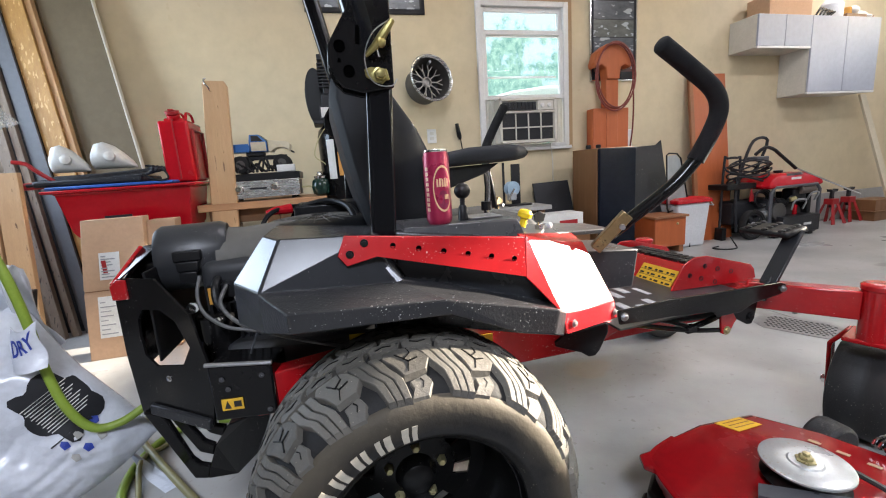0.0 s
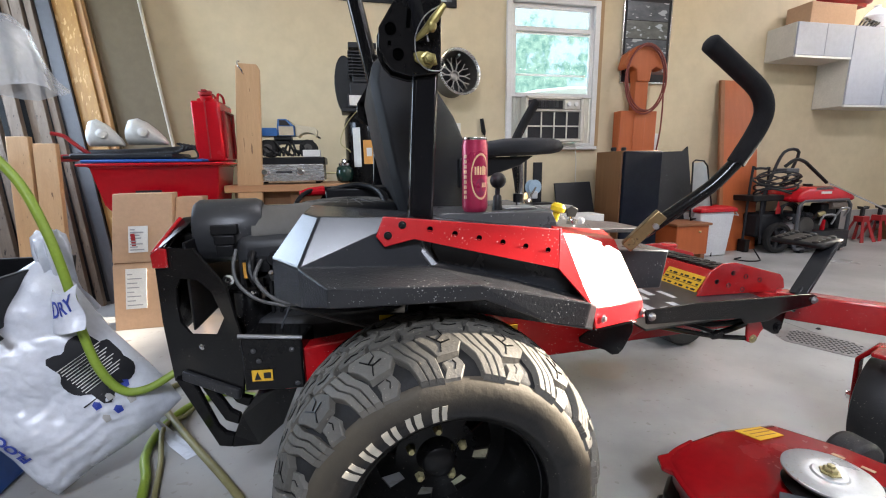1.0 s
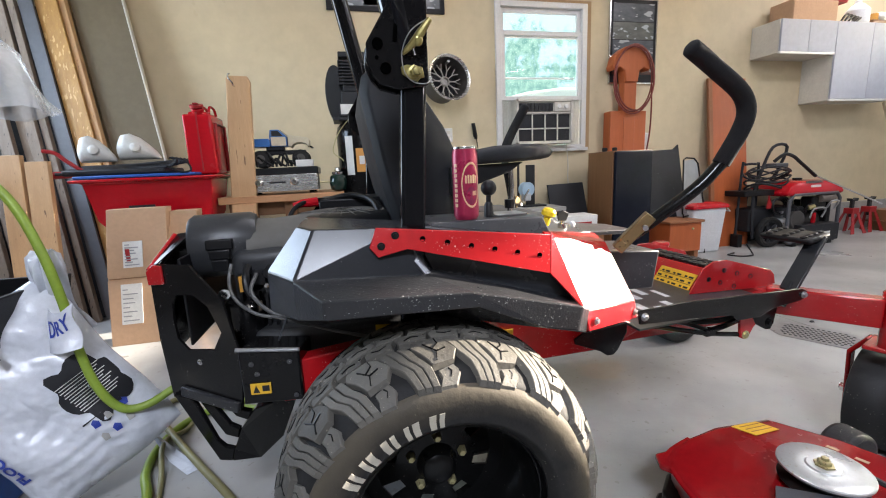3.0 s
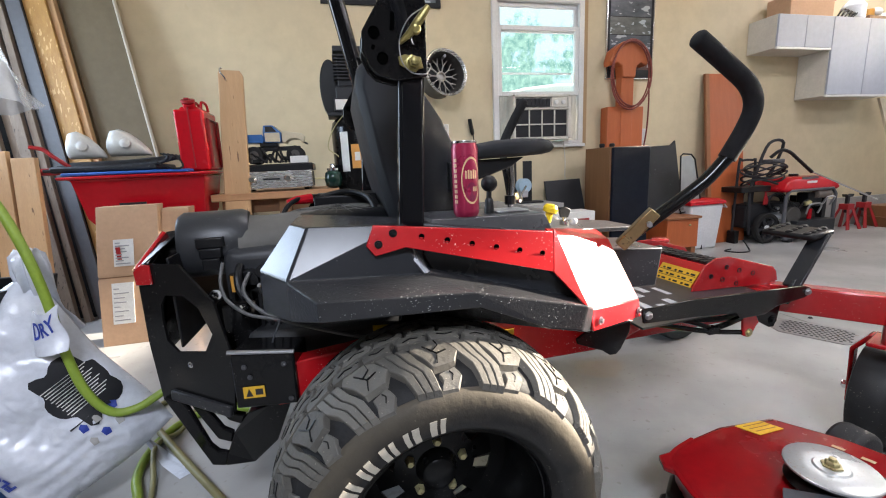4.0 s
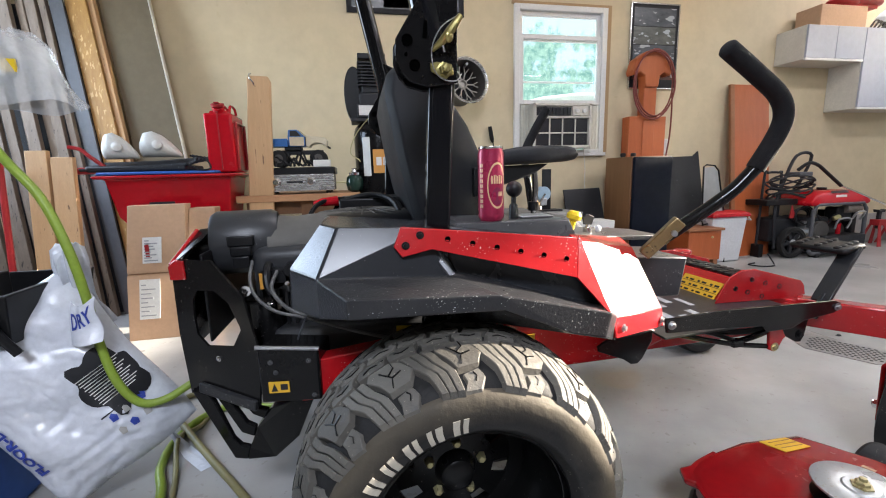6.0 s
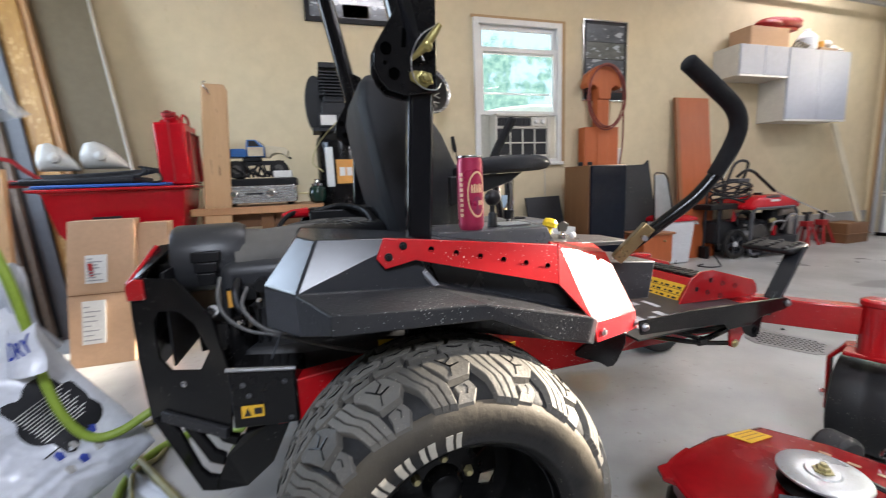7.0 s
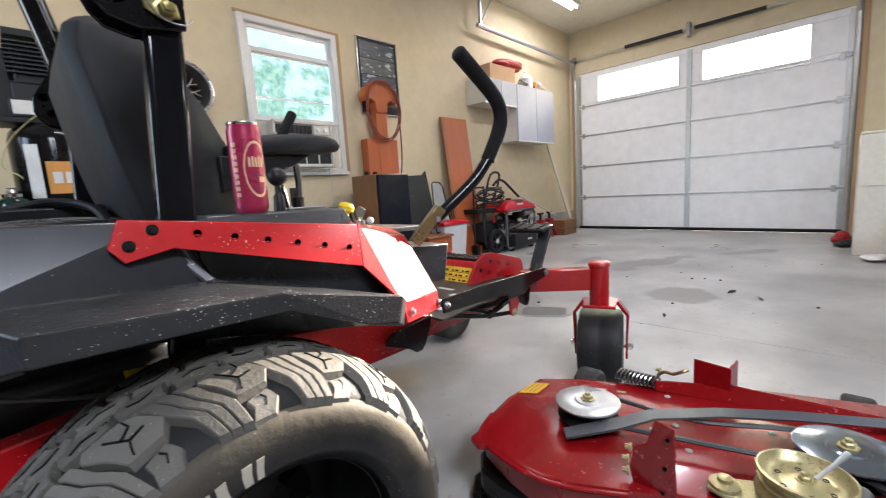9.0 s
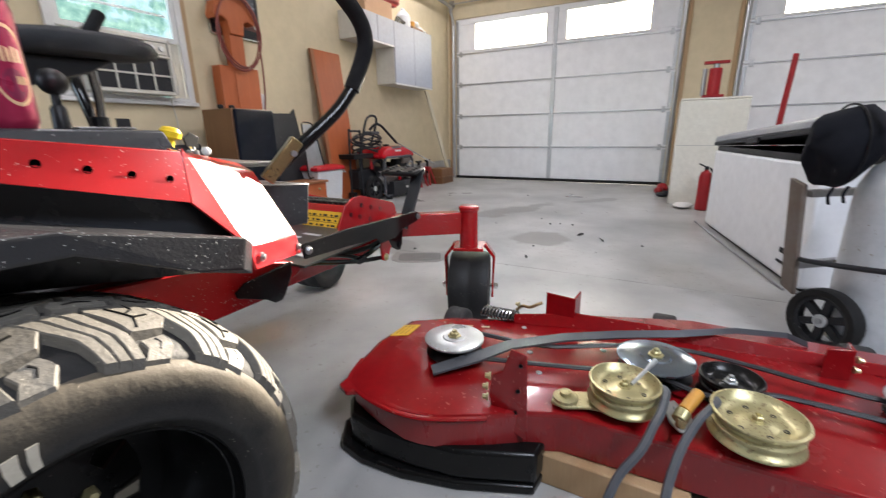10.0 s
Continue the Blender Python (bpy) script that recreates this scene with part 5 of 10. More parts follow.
for i in range(6):
    for j in range(3):
        a, b = 0.05 + 0.16 * i, 0.14 + 0.29 * j
        part("label_bar", G().slab([label_at(a, b, 0.0021), label_at(a + 0.11 - 0.05 * ((i + j) % 2), b, 0.0021), label_at(a + 0.11 - 0.05 * ((i + j) % 2), b + 0.10, 0.0021), label_at(a, b + 0.10, 0.0021)], LBN * 0.0008), M["print"], mower, smooth=0)
for b in (0.36, 0.66):
    part("label_line", G().slab([label_at(0.02, b, 0.0021), label_at(0.98, b, 0.0021), label_at(0.98, b + 0.025, 0.0021), label_at(0.02, b + 0.025, 0.0021)], LBN * 0.0006), M["print"], mower, smooth=0)
pd = part("brake_pedal", G().beam((2.06, 1.61, 0.50), (2.115, 1.62, 0.56), 0.03, 0.012, (0, 1, 0)).beam((2.095, 1.62, 0.545), (2.235, 1.645, 0.705), 0.012, 0.052, (0, 1, 0)), M["black_paint"], mower, "black pedal arm", bevel=0.002)
part("pedal_pad", G().slab([(2.175, 1.625, 0.682), (2.265, 1.625, 0.700), (2.265, 1.80, 0.700), (2.175, 1.80, 0.682)], (-0.005, 0, 0.020)), M["black_plastic"], pd, bevel=0.008)
for i in range(4):
    for j in range(3):
        cx, cy = 2.186 + 0.022 * i, 1.655 + 0.058 * j
        part("pad_lug", G().lathe([(0.012, 0.0), (0.011, 0.006), (0.006, 0.008), (0.0, 0.0085)], (cx, cy, 0.7025 + 0.0042 * i), (-0.19, 0, 1), 10), M["black_plastic"], pd)
part("pedal_link", G().slab([(1.904, 1.62, 0.482), (1.998, 1.62, 0.476), (2.035, 1.62, 0.522), (2.063, 1.62, 0.511), (2.050, 1.62, 0.436), (2.039, 1.62, 0.414), (2.020, 1.62, 0.415), (1.978, 1.62, 0.438), (1.915, 1.62, 0.447)], (0, 0.010, 0)), M["black_gloss"], mower, "black bell crank", bevel=0.002)
part("red_link", G().slab([(1.887, 1.60, 0.475), (1.935, 1.60, 0.478), (1.952, 1.60, 0.449), (1.942, 1.60, 0.439), (1.927, 1.60, 0.411), (1.913, 1.60, 0.403), (1.892, 1.60, 0.412)], (0, 0.010, 0)), M["red_paint"], mower, "red link plate", bevel=0.003)
part("linkage_rod", G().tube([(1.50, 1.60, 0.505), (1.571, 1.60, 0.494), (1.641, 1.60, 0.475), (1.767, 1.60, 0.444), (1.905, 1.612, 0.418)], 0.008, 8, 4), M["black_gloss"], mower, "black linkage rod")
part("linkage_rod", G().tube([(1.771, 1.605, 0.449), (1.830, 1.605, 0.459), (1.895, 1.612, 0.470)], 0.009, 8, 3), M["black_gloss"], mower, "black linkage rod")
part("cable_bundle", G().tube([(1.56, 1.61, 0.510), (1.63, 1.61, 0.500), (1.70, 1.61, 0.480), (1.77, 1.61, 0.452)], 0.007, 8, 4).tube([(1.55, 1.625, 0.520), (1.64, 1.625, 0.505), (1.74, 1.625, 0.478), (1.83, 1.625, 0.470), (1.90, 1.62, 0.478)], 0.009, 8, 4), M["black_plastic"], mower, "black cables under the platform")
part("clevis", G().box(1.752, 1.790, 1.592, 1.618, 0.436, 0.458), M["black_gloss"], mower, bevel=0.003)
part("return_spring", G().tube([(1.935 + 0.020 * k / 6, 1.610 + 0.006 * math.sin(2.1 * k), 0.488 + 0.006 * math.cos(2.1 * k)) for k in range(12)], 0.002, 6, 2), M["chrome"], mower, "bright return spring")
bolt((1.915, 1.620, 0.465), (0, -1, 0), 0.010, "black_gloss", h=0.008)
bolt((2.030, 1.620, 0.440), (0, -1, 0), 0.010, "black_gloss", h=0.008)
bolt((1.912, 1.600, 0.420), (0, -1, 0), 0.009, "zinc")


# rear wheels
TYR, TYW = 0.332, 0.30
PITCH = 16
TURN0 = radians(14.5)


def tread_r(v):
    return TYR - 0.050 * (abs(v) / 0.155) ** 3.0


def lug_strip(g, left, right, h):
    """A tread bar round the y axis between two edges in arc and width metres, its top following the crown."""
    def fine(line):
        return [tuple(a + (b - a) * k / 2 for a, b in zip(p, q)) for p, q in zip(line, line[1:]) for k in (0, 1)] + [line[-1]]

    left, right = fine(left), fine(right)
    put = lambda s, v, d: ((tread_r(v) + d) * math.sin(s / TYR), v, (tread_r(v) + d) * math.cos(s / TYR))
    rings = []
    last = len(left) - 1
    for k, (a, b) in enumerate(zip(left, right)):
        run = math.hypot(b[0] - a[0], b[1] - a[1])
        f = min(0.3, 0.0016 / run)
        q = [tuple(x + (y - x) * c for x, y in zip(a, b)) for c in (-f, 0, f, 1 - f, 1, 1 + f)]
        low = 0.0016 if k in (0, last) else 0.0
        rings.append([put(*p, d) for p, d in zip(q, (-0.016, h - 0.0018 - low, h - low, h - low, h - 0.0018 - low, -0.016))])
    return g.loft(rings)


def lug_meshes(seed):
    """Block kinds for one pitch, at the top of the tyre; v negative is the outer side. Worn a little differently by seed."""
    kinds = []
    rnd = random.Random(seed)

    def lug(left, right, h=0.005, cuts=0, wear=0.0016):
        left, right = [[(s + rnd.uniform(-wear, wear), v + rnd.uniform(-wear, wear)) for s, v in e] for e in (left, right)]
        g = G()
        for k in range(cuts + 1):
            f0, f1 = k / (cuts + 1) + (0.022 if k else 0), (k + 1) / (cuts + 1) - (0.022 if k < cuts else 0)
            edge = lambda f: [tuple(a + (b - a) * f for a, b in zip(p, q)) for p, q in zip(left, right)]
            lug_strip(g, edge(f0), edge(f1), h - rnd.uniform(0, 0.0008))
        kinds.append(g)

    # long wavy shoulder lug in three bars, chunky lug, shoulder nub, then the small blocks of the middle ribs
    lug([(-0.021, -0.150), (-0.035, -0.120), (-0.055, -0.098), (-0.074, -0.061)], [(0.025, -0.151), (0.015, -0.122), (-0.004, -0.098), (-0.020, -0.060)], cuts=2)
    lug([(0.019, -0.119), (0.005, -0.094), (-0.013, -0.073), (-0.009, -0.055)], [(0.062, -0.113), (0.072, -0.093), (0.053, -0.067), (0.034, -0.052)])
    lug([(0.026, -0.149), (0.032, -0.138), (0.027, -0.126)], [(0.058, -0.151), (0.070, -0.134), (0.061, -0.119)], -0.001)
    lug([(-0.031, -0.049), (-0.034, -0.036), (-0.025, -0.017)], [(0.025, -0.048), (0.026, -0.034), (0.032, -0.019)])
    lug([(0.034, -0.050), (0.033, -0.034), (0.040, -0.018)], [(0.089, -0.050), (0.088, -0.034), (0.096, -0.018)])
    lug([(-0.010, -0.014), (-0.003, 0.000), (-0.008, 0.015)], [(0.046, -0.014), (0.053, 0.000), (0.049, 0.015)])
    lug([(0.056, -0.015), (0.062, 0.000), (0.058, 0.014)], [(0.111, -0.015), (0.117, 0.000), (0.114, 0.015)])
    return kinds


CUTS = (((0.030, -0.113), (0.034, -0.094), (0.024, -0.084), (0.012, -0.070)), ((0.034, -0.094), (0.052, -0.088)), ((0.028, -0.086), (0.040, -0.074), (0.036, -0.058)),
        ((0.050, -0.139), (0.054, -0.131), (0.048, -0.125)), ((-0.018, -0.040), (-0.004, -0.032), (0.012, -0.037)), ((0.048, -0.032), (0.062, -0.039), (0.078, -0.033)), ((0.020, -0.034), (0.026, -0.034)))
MID_CUTS = (((0.006, -0.002), (0.020, 0.005), (0.040, -0.003)), ((0.070, 0.003), (0.086, -0.004), (0.104, 0.003)))


def sipe_mesh(lines):
    """Thin dark cuts in the blocks."""
    g = G()
    P = lambda s, v, r: (r * math.sin(s / TYR), v, r * math.cos(s / TYR))
    w = 0.0019
    for line in lines:
        for (s0, v0), (s1, v1) in zip(line, line[1:]):
            d = Vector((s1 - s0, v1 - v0, 0)).normalized()
            nx, ny = -d.y * w / 2, d.x * w / 2
            q = [(s0 + nx, v0 + ny), (s1 + nx, v1 + ny), (s1 - nx, v1 - ny), (s0 - nx, v0 - ny)]
            up = 0.0053 if v0 > -0.125 else -0.0007
            lo = [P(a, v, tread_r(v) - 0.004) for a, v in q]
            hi = [P(a, v, tread_r(v) + up) for a, v in q]
            g.add(lo + hi, [(0, 1, 2, 3), (4, 5, 6, 7), (0, 1, 5, 4), (1, 2, 6, 5), (2, 3, 7, 6), (3, 0, 4, 7)])
    return g


LUG_SETS = [lug_meshes(k) for k in (3, 8, 21)]


def rear_wheel(cx, y_out, side):
    """side -1: outer face towards -y."""
    yc = y_out - side * TYW / 2
    c = (cx, yc, TYR - 0.002)
    w = new("rear_wheel")
    w.parent = mower
    tagged(w, "wide all-terrain rear wheel with dusty lugs")
    base = Matrix.Translation(c) @ Matrix.Diagonal((1, -side, 1, 1))
    w.matrix_local = WM[mower].inverted() @ Matrix.Translation(c)
    WM[w] = Matrix.Translation(c)
    o = -1
    prof = [(0.186, -0.100), (0.196, -0.125), (0.206, -0.140), (0.228, -0.152), (0.252, -0.154), (0.270, -0.148)]
    prof += [(tread_r(v) - 0.009, v) for v in (-0.14, -0.125, -0.10, -0.06, -0.02, 0.02, 0.06, 0.10, 0.125, 0.14)]
    prof += [(r, -h) for r, h in reversed(prof[:6])]
    part("tyre", G().lathe(prof, (0, 0, 0), (0, 1, 0), 72, False).moved(base), M["rubber"], w, "dusty black tyre", smooth=50)
    wall = [(0.190, -0.128), (0.197, -0.140), (0.204, -0.147), (0.207, -0.151), (0.212, -0.153), (0.215, -0.1515), (0.232, -0.158), (0.250, -0.160), (0.266, -0.157), (0.279, -0.149), (0.281, -0.141), (0.264, -0.149), (0.235, -0.149), (0.205, -0.134), (0.190, -0.128)]
    part("sidewall", G().lathe(wall, (0, 0, 0), (0, 1, 0), 72, False).moved(base), M["sidewall"], w, "tan-dusted tyre sidewall", smooth=50)
    rim = [(0.190, -0.135), (0.196, -0.132), (0.196, -0.124), (0.184, -0.115), (0.180, -0.080), (0.172, -0.060), (0.170, 0.110), (0.186, 0.122), (0.192, 0.134), (0.196, 0.130), (0.192, 0.118), (0.178, 0.105), (0.178, -0.055), (0.186, -0.085), (0.186, -0.118)]
    part("rim", G().lathe(rim + rim[:1], (0, 0, 0), (0, 1, 0), 56, False).moved(base), M["rim_black"], w, "deep black steel rim", smooth=40)
    # wheel disc with eight open slots
    g = G()
    rad = (0.046, 0.092, 0.136, 0.174)
    dish = (0.030, 0.040, 0.052, 0.052)
    for i in range(8):
        a = 2 * math.pi * (i + 0.3) / 8
        ang = (a - math.pi / 8, a - 0.15, a + 0.15, a + math.pi / 8)
        P = lambda r, q, d: (rad[r] * math.sin(ang[q]), dish[r] + d, rad[r] * math.cos(ang[q]))
        for r in range(3):
            for q in range(3):
                if (r, q) != (1, 1):
                    g.add([P(r, q, 0), P(r + 1, q, 0), P(r + 1, q + 1, 0), P(r, q + 1, 0)], [(0, 1, 2, 3)])
                    g.add([P(r, q, 0.006), P(r, q + 1, 0.006), P(r + 1, q + 1, 0.006), P(r + 1, q, 0.006)], [(0, 1, 2, 3)])
        for (r0, q0), (r1, q1) in (((1, 1), (1, 2)), ((1, 2), (2, 2)), ((2, 2), (2, 1)), ((2, 1), (1, 1))):
            g.add([P(r0, q0, 0), P(r1, q1, 0), P(r1, q1, 0.006), P(r0, q0, 0.006)], [(0, 1, 2, 3)])
    part("wheel_disc", g.moved(base), M["rim_black"], w, "slotted black wheel disc", smooth=40)
    for i in range(5):
        a = 2 * math.pi * (i + 0.05) / 5
        q = Vector((0.062 * math.sin(a), 0.036, 0.062 * math.cos(a)))
        part("lug_nut", G().lathe([(0.012, 0), (0.0105, 0.012), (0.007, 0.017)], q, (0, -1, 0), 6).moved(base), M["zinc"], w)
    part("hub_cap", G().lathe([(0.048, 0), (0.046, 0.004), (0.040, 0.012), (0.036, 0.030), (0.028, 0.036), (0.002, 0.037)], (0, 0.033, 0), (0, -1, 0), 24).moved(base), M["rim_black"], w)
    # raised pale lettering drawn as plain bars
    for i in range(5):
        a = math.radians(-52 + i * 11.2)
        for d0, d1 in (((-0.070, -0.030), (-0.004, 0.050)) if i % 2 else ((-0.066, -0.014), (0.012, 0.052))):
            pts = [(r * math.sin(a + d), y, r * math.cos(a + d)) for r, d, y in ((0.209, d0, -0.1515), (0.209, d1, -0.1515), (0.225, d1, -0.1560), (0.240, d1 + 0.01, -0.1590), (0.240, d0 + 0.01, -0.1590), (0.225, d0, -0.1560))]
            part("raised_mark", G().slab(pts, (0, -0.0020, 0.0)).moved(base), M["lettering"], w, "raised cream mark", smooth=0)
    # tread blocks, alike ones sharing a mesh
    turn = Matrix.Diagonal((1, -side, 1, 1))

    def flipped(g):
        far = G()
        far.v = [(x, -y, z) for x, y, z in g.v]
        far.f = [tuple(reversed(f)) for f in g.f]
        return far

    rest = G()
    for k in range(7):
        for flip in (0, 1):
            if k > 4 and flip:
                continue
            gs = [(flipped(ls[k]) if flip else ls[k]).moved(turn) for ls in LUG_SETS]
            mes = [mesh_of("tread_block", q, M["tread"], Matrix.Identity(4), 25) for q in gs] if side < 0 else None
            for i in range(PITCH):
                m = Matrix.Rotation(TURN0 + 2 * math.pi * (i + 0.5 * flip) / PITCH, 4, "Y")
                if mes is None:
                    q = gs[(i * 5 + k) % 3].moved(m)
                    rest.add(q.v, q.f)
                else:
                    ob = new("tread_block", mes[(i * 5 + k) % 3])
                    ob.parent = w
                    ob.matrix_local = m
    if rest.v:
        tagged(part("tread", rest.moved(Matrix.Translation(c)), M["tread"], w, "dusty tread blocks", smooth=25), kind="stuff")
    cuts = G()
    for one, flip in ((sipe_mesh(CUTS), 0), (flipped(sipe_mesh(CUTS)), 1), (sipe_mesh(MID_CUTS), 0)):
        one = one.moved(turn)
        for i in range(PITCH):
            q = one.moved(Matrix.Rotation(TURN0 + 2 * math.pi * (i + 0.5 * flip) / PITCH, 4, "Y"))
            cuts.add(q.v, q.f)
    tagged(part("sipe", cuts.moved(Matrix.Translation(c)), M["rim_black"], w, "thin dark cuts in the tread", smooth=0), kind="stuff")


rear_wheel(0.854, 1.246, -1)
rear_wheel(0.854, 2 * YC - 1.246, 1)


# front castors
def castor(px, py, turn):
    m = Matrix.Translation((px, py, 0)) @ Matrix.Rotation(turn, 4, "Z")
    c = part("castor_barrel", G().lathe([(0.040, 0), (0.040, 0.165), (0.044, 0.168), (0.044, 0.182), (0.034, 0.188), (0.0, 0.189)], (px, py, 0.370), (0, 0, 1), 24), M["red_paint"], mower, "gloss red castor barrel", bevel=0.002)
    fk = G()
    ring = [(-0.110, 0.20), (-0.116, 0.315), (-0.075, 0.373), (0.075, 0.373), (0.116, 0.315), (0.110, 0.13), (0.110, 0.12), (0.100, 0.12), (0.104, 0.310), (0.066, 0.360), (-0.066, 0.360), (-0.104, 0.310), (-0.100, 0.12), (-0.110, 0.12)]
    fk.slab([m @ Vector((0.05, y, z)) for y, z in ring], m.to_3x3() @ Vector((0.055, 0, 0)))
    fk.slab([m @ Vector((-0.04, y, z)) for y, z in ((-0.066, 0.363), (0.066, 0.363), (0.066, 0.377), (-0.066, 0.377))], m.to_3x3() @ Vector((0.14, 0, 0)))
    part("fork", fk, M["red_paint"], c, "gloss red fork", bevel=0.004)
    wc = m @ Vector((0.095, 0, 0.162))
    ax = m.to_3x3() @ Vector((0, 1, 0))
    prof = [(0.075, -0.060), (0.10, -0.082), (0.135, -0.092), (0.154, -0.087), (0.161, -0.070), (0.1625, -0.040), (0.1622, -0.038), (0.163, -0.014), (0.1620, -0.012), (0.1620, 0.012), (0.163, 0.014), (0.1622, 0.038), (0.1625, 0.040), (0.161, 0.070), (0.154, 0.087), (0.135, 0.092), (0.10, 0.082), (0.075, 0.060)]
    part("castor_tyre", G().lathe(prof, wc, ax, 40), M["castor_rubber"], c, "smooth ribbed grey-black castor tyre", smooth=45)
    part("castor_hub", G().cyl(wc - ax * 0.05, wc + ax * 0.05, 0.078, 24), M["rim_black"], c)
    part("castor_axle", G().cyl(wc - ax * 0.13, wc + ax * 0.13, 0.010, 10).cyl(wc - ax * 0.126, wc - ax * 0.111, 0.016, 6).cyl(wc + ax * 0.111, wc + ax * 0.126, 0.016, 6), M["chrome"], c)


castor(2.318, 1.452, radians(20))
castor(2.318, 2 * YC - 1.452, radians(6))
both("castor_arm", G().beam((2.125, 1.715, 0.485), (2.300, 1.485, 0.485), 0.06, 0.092), M["red_paint"], "gloss red swept castor arm", bevel=0.005)

# rear engine guard
def guard_side():
    nrm = Vector((-0.52, -0.854, 0)).normalized()
    o = Vector((0.225, 1.725, 0))
    ux = Vector((0.854, -0.52, 0)).normalized()
    Q = lambda a, z: o + ux * a + Vector((0, 0, z))
    out = [(-0.004, 0.770), (0.016, 0.788), (0.125, 0.789), (0.211, 0.705), (0.232, 0.616), (0.247, 0.562), (0.226, 0.436), (0.006, 0.437), (-0.007, 0.595)]
    cut = [(0.054, 0.690), (0.073, 0.714), (0.126, 0.716), (0.166, 0.690), (0.196, 0.628), (0.166, 0.582), (0.084, 0.574), (0.054, 0.601), (0.050, 0.650)]
    n = len(out)
    vs = [Q(*p) - nrm * d for d in (0, 0.006) for p in out + cut]
    fs = []
    for i in range(n):
        j = (i + 1) % n
        fs += [(i, j, n + j, n + i), (2 * n + i, 3 * n + i, 3 * n + j, 2 * n + j), (i, 2 * n + i, 2 * n + j, j), (n + i, n + j, 3 * n + j, 3 * n + i)]
    return G().add(vs, fs), Q, nrm


gs, Q, nrm = guard_side()
both("guard_plate", gs, M["black_gloss"], "gloss black engine guard plate with a cut-out", smooth=0)
for pts in ([(0.238, 1.700, 0.453), (0.278, 1.688, 0.444), (0.290, 1.690, 0.419), (0.319, 1.708, 0.299), (0.333, 1.712, 0.275), (0.355, 1.714, 0.263), (0.343, 1.720, 0.226), (0.312, 1.720, 0.234)],
            [(0.305, 1.675, 0.434), (0.329, 1.670, 0.437), (0.360, 1.690, 0.350), (0.381, 1.692, 0.333), (0.372, 1.700, 0.303), (0.342, 1.700, 0.319)],
            [(0.361, 1.655, 0.441), (0.385, 1.650, 0.440), (0.402, 1.655, 0.406), (0.425, 1.650, 0.400), (0.414, 1.660, 0.372), (0.384, 1.664, 0.387)]):
    both("guard_slat", G().slab(pts, (0.004, 0.012, 0.004)), M["black_gloss"], "black guard slat", bevel=0.003)
foot = [(0.343, 1.719, 0.226), (0.417, 1.715, 0.224), (0.488, 1.600, 0.443), (0.443, 1.615, 0.425), (0.387, 1.680, 0.339), (0.355, 1.712, 0.266), (0.491, 1.660, 0.311), (0.560, 1.572, 0.486)]
both("guard_foot", G().add(foot + [(x + 0.004, y + 0.030, z + 0.004) for x, y, z in foot], [(0, 1, 5), (1, 4, 5), (1, 2, 4), (2, 3, 4), (1, 6, 2), (6, 7, 2)] + [(8 + a, 8 + c, 8 + b) for a, b, c in ((0, 1, 5), (1, 4, 5), (1, 2, 4), (2, 3, 4), (1, 6, 2), (6, 7, 2))] + [(a, b, b + 8, a + 8) for a, b in ((0, 1), (1, 6), (6, 7), (7, 2), (2, 3), (3, 4), (4, 5), (5, 0))]), M["black_gloss"], "gloss black bent guard foot", smooth=0, bevel=0.003)
both("guard_lip", G().beam(Q(0.045, 0.462) + nrm * 0.004, Q(0.222, 0.440) + nrm * 0.004, 0.012, 0.026), M["black_muddy"], bevel=0.003)
both("red_end_cap", G().slab([Q(-0.006, 0.735), Q(0.044, 0.740), Q(0.044, 0.786), Q(0.018, 0.787), Q(-0.008, 0.770)], nrm * 0.006), M["red_paint"], "red guard end cap", bevel=0.002)
both("guard_top", G().slab([Q(0.004, 0.774), Q(0.030, 0.788), Vector((0.31, 1.80, 0.850)), Vector((0.268, 1.81, 0.845))], (0, 0, 0.004)), M["black_gloss"], "gloss black guard top", bevel=0.002)
both("red_edge", G().tube([Q(-0.004, 0.772), Vector((0.262, 1.81, 0.846))], 0.006, 8), M["red_paint"], "thin red guard edge")
both("guard_box", G().slab([(0.432, 1.578, 0.460), (0.568, 1.560, 0.460), (0.568, 1.560, 0.585), (0.432, 1.578, 0.595)], (0.02, 0.09, 0)), M["black_gloss"], "gloss black guard bracket", bevel=0.005)
# bright steel rod stands for the worn top edge and its highlight
both("guard_box_edge", G().tube([(0.430, 1.5765, 0.598), (0.570, 1.5585, 0.588)], 0.005, 8), M["steel"], "worn bracket edge with its highlight set in bright steel")
both("guard_warning", G().slab([(0.452, 1.5735, 0.486), (0.498, 1.5675, 0.486), (0.498, 1.5675, 0.513), (0.452, 1.5735, 0.513)], (-0.0003, -0.0022, 0)), M["yellow"], "yellow warning label", smooth=0)
both("label_bar", G().slab([(0.457, 1.5708, 0.490), (0.472, 1.5688, 0.490), (0.4645, 1.5698, 0.509)], (0, -0.001, 0)).slab([(0.478, 1.5680, 0.493), (0.494, 1.5659, 0.493), (0.494, 1.5659, 0.507), (0.478, 1.5680, 0.507)], (0, -0.001, 0)), M["print"], smooth=0)
for x, z in ((0.46, 0.56), (0.545, 0.56), (0.47, 0.535), (0.552, 0.475)):
    bolt((x, 1.574 - (x - 0.45) * 0.13, z), (-0.13, -1, 0), 0.004, "grey_paint", h=0.004)
bolt(Q(0.115, 0.545), nrm, 0.005, "chrome", h=0.004)
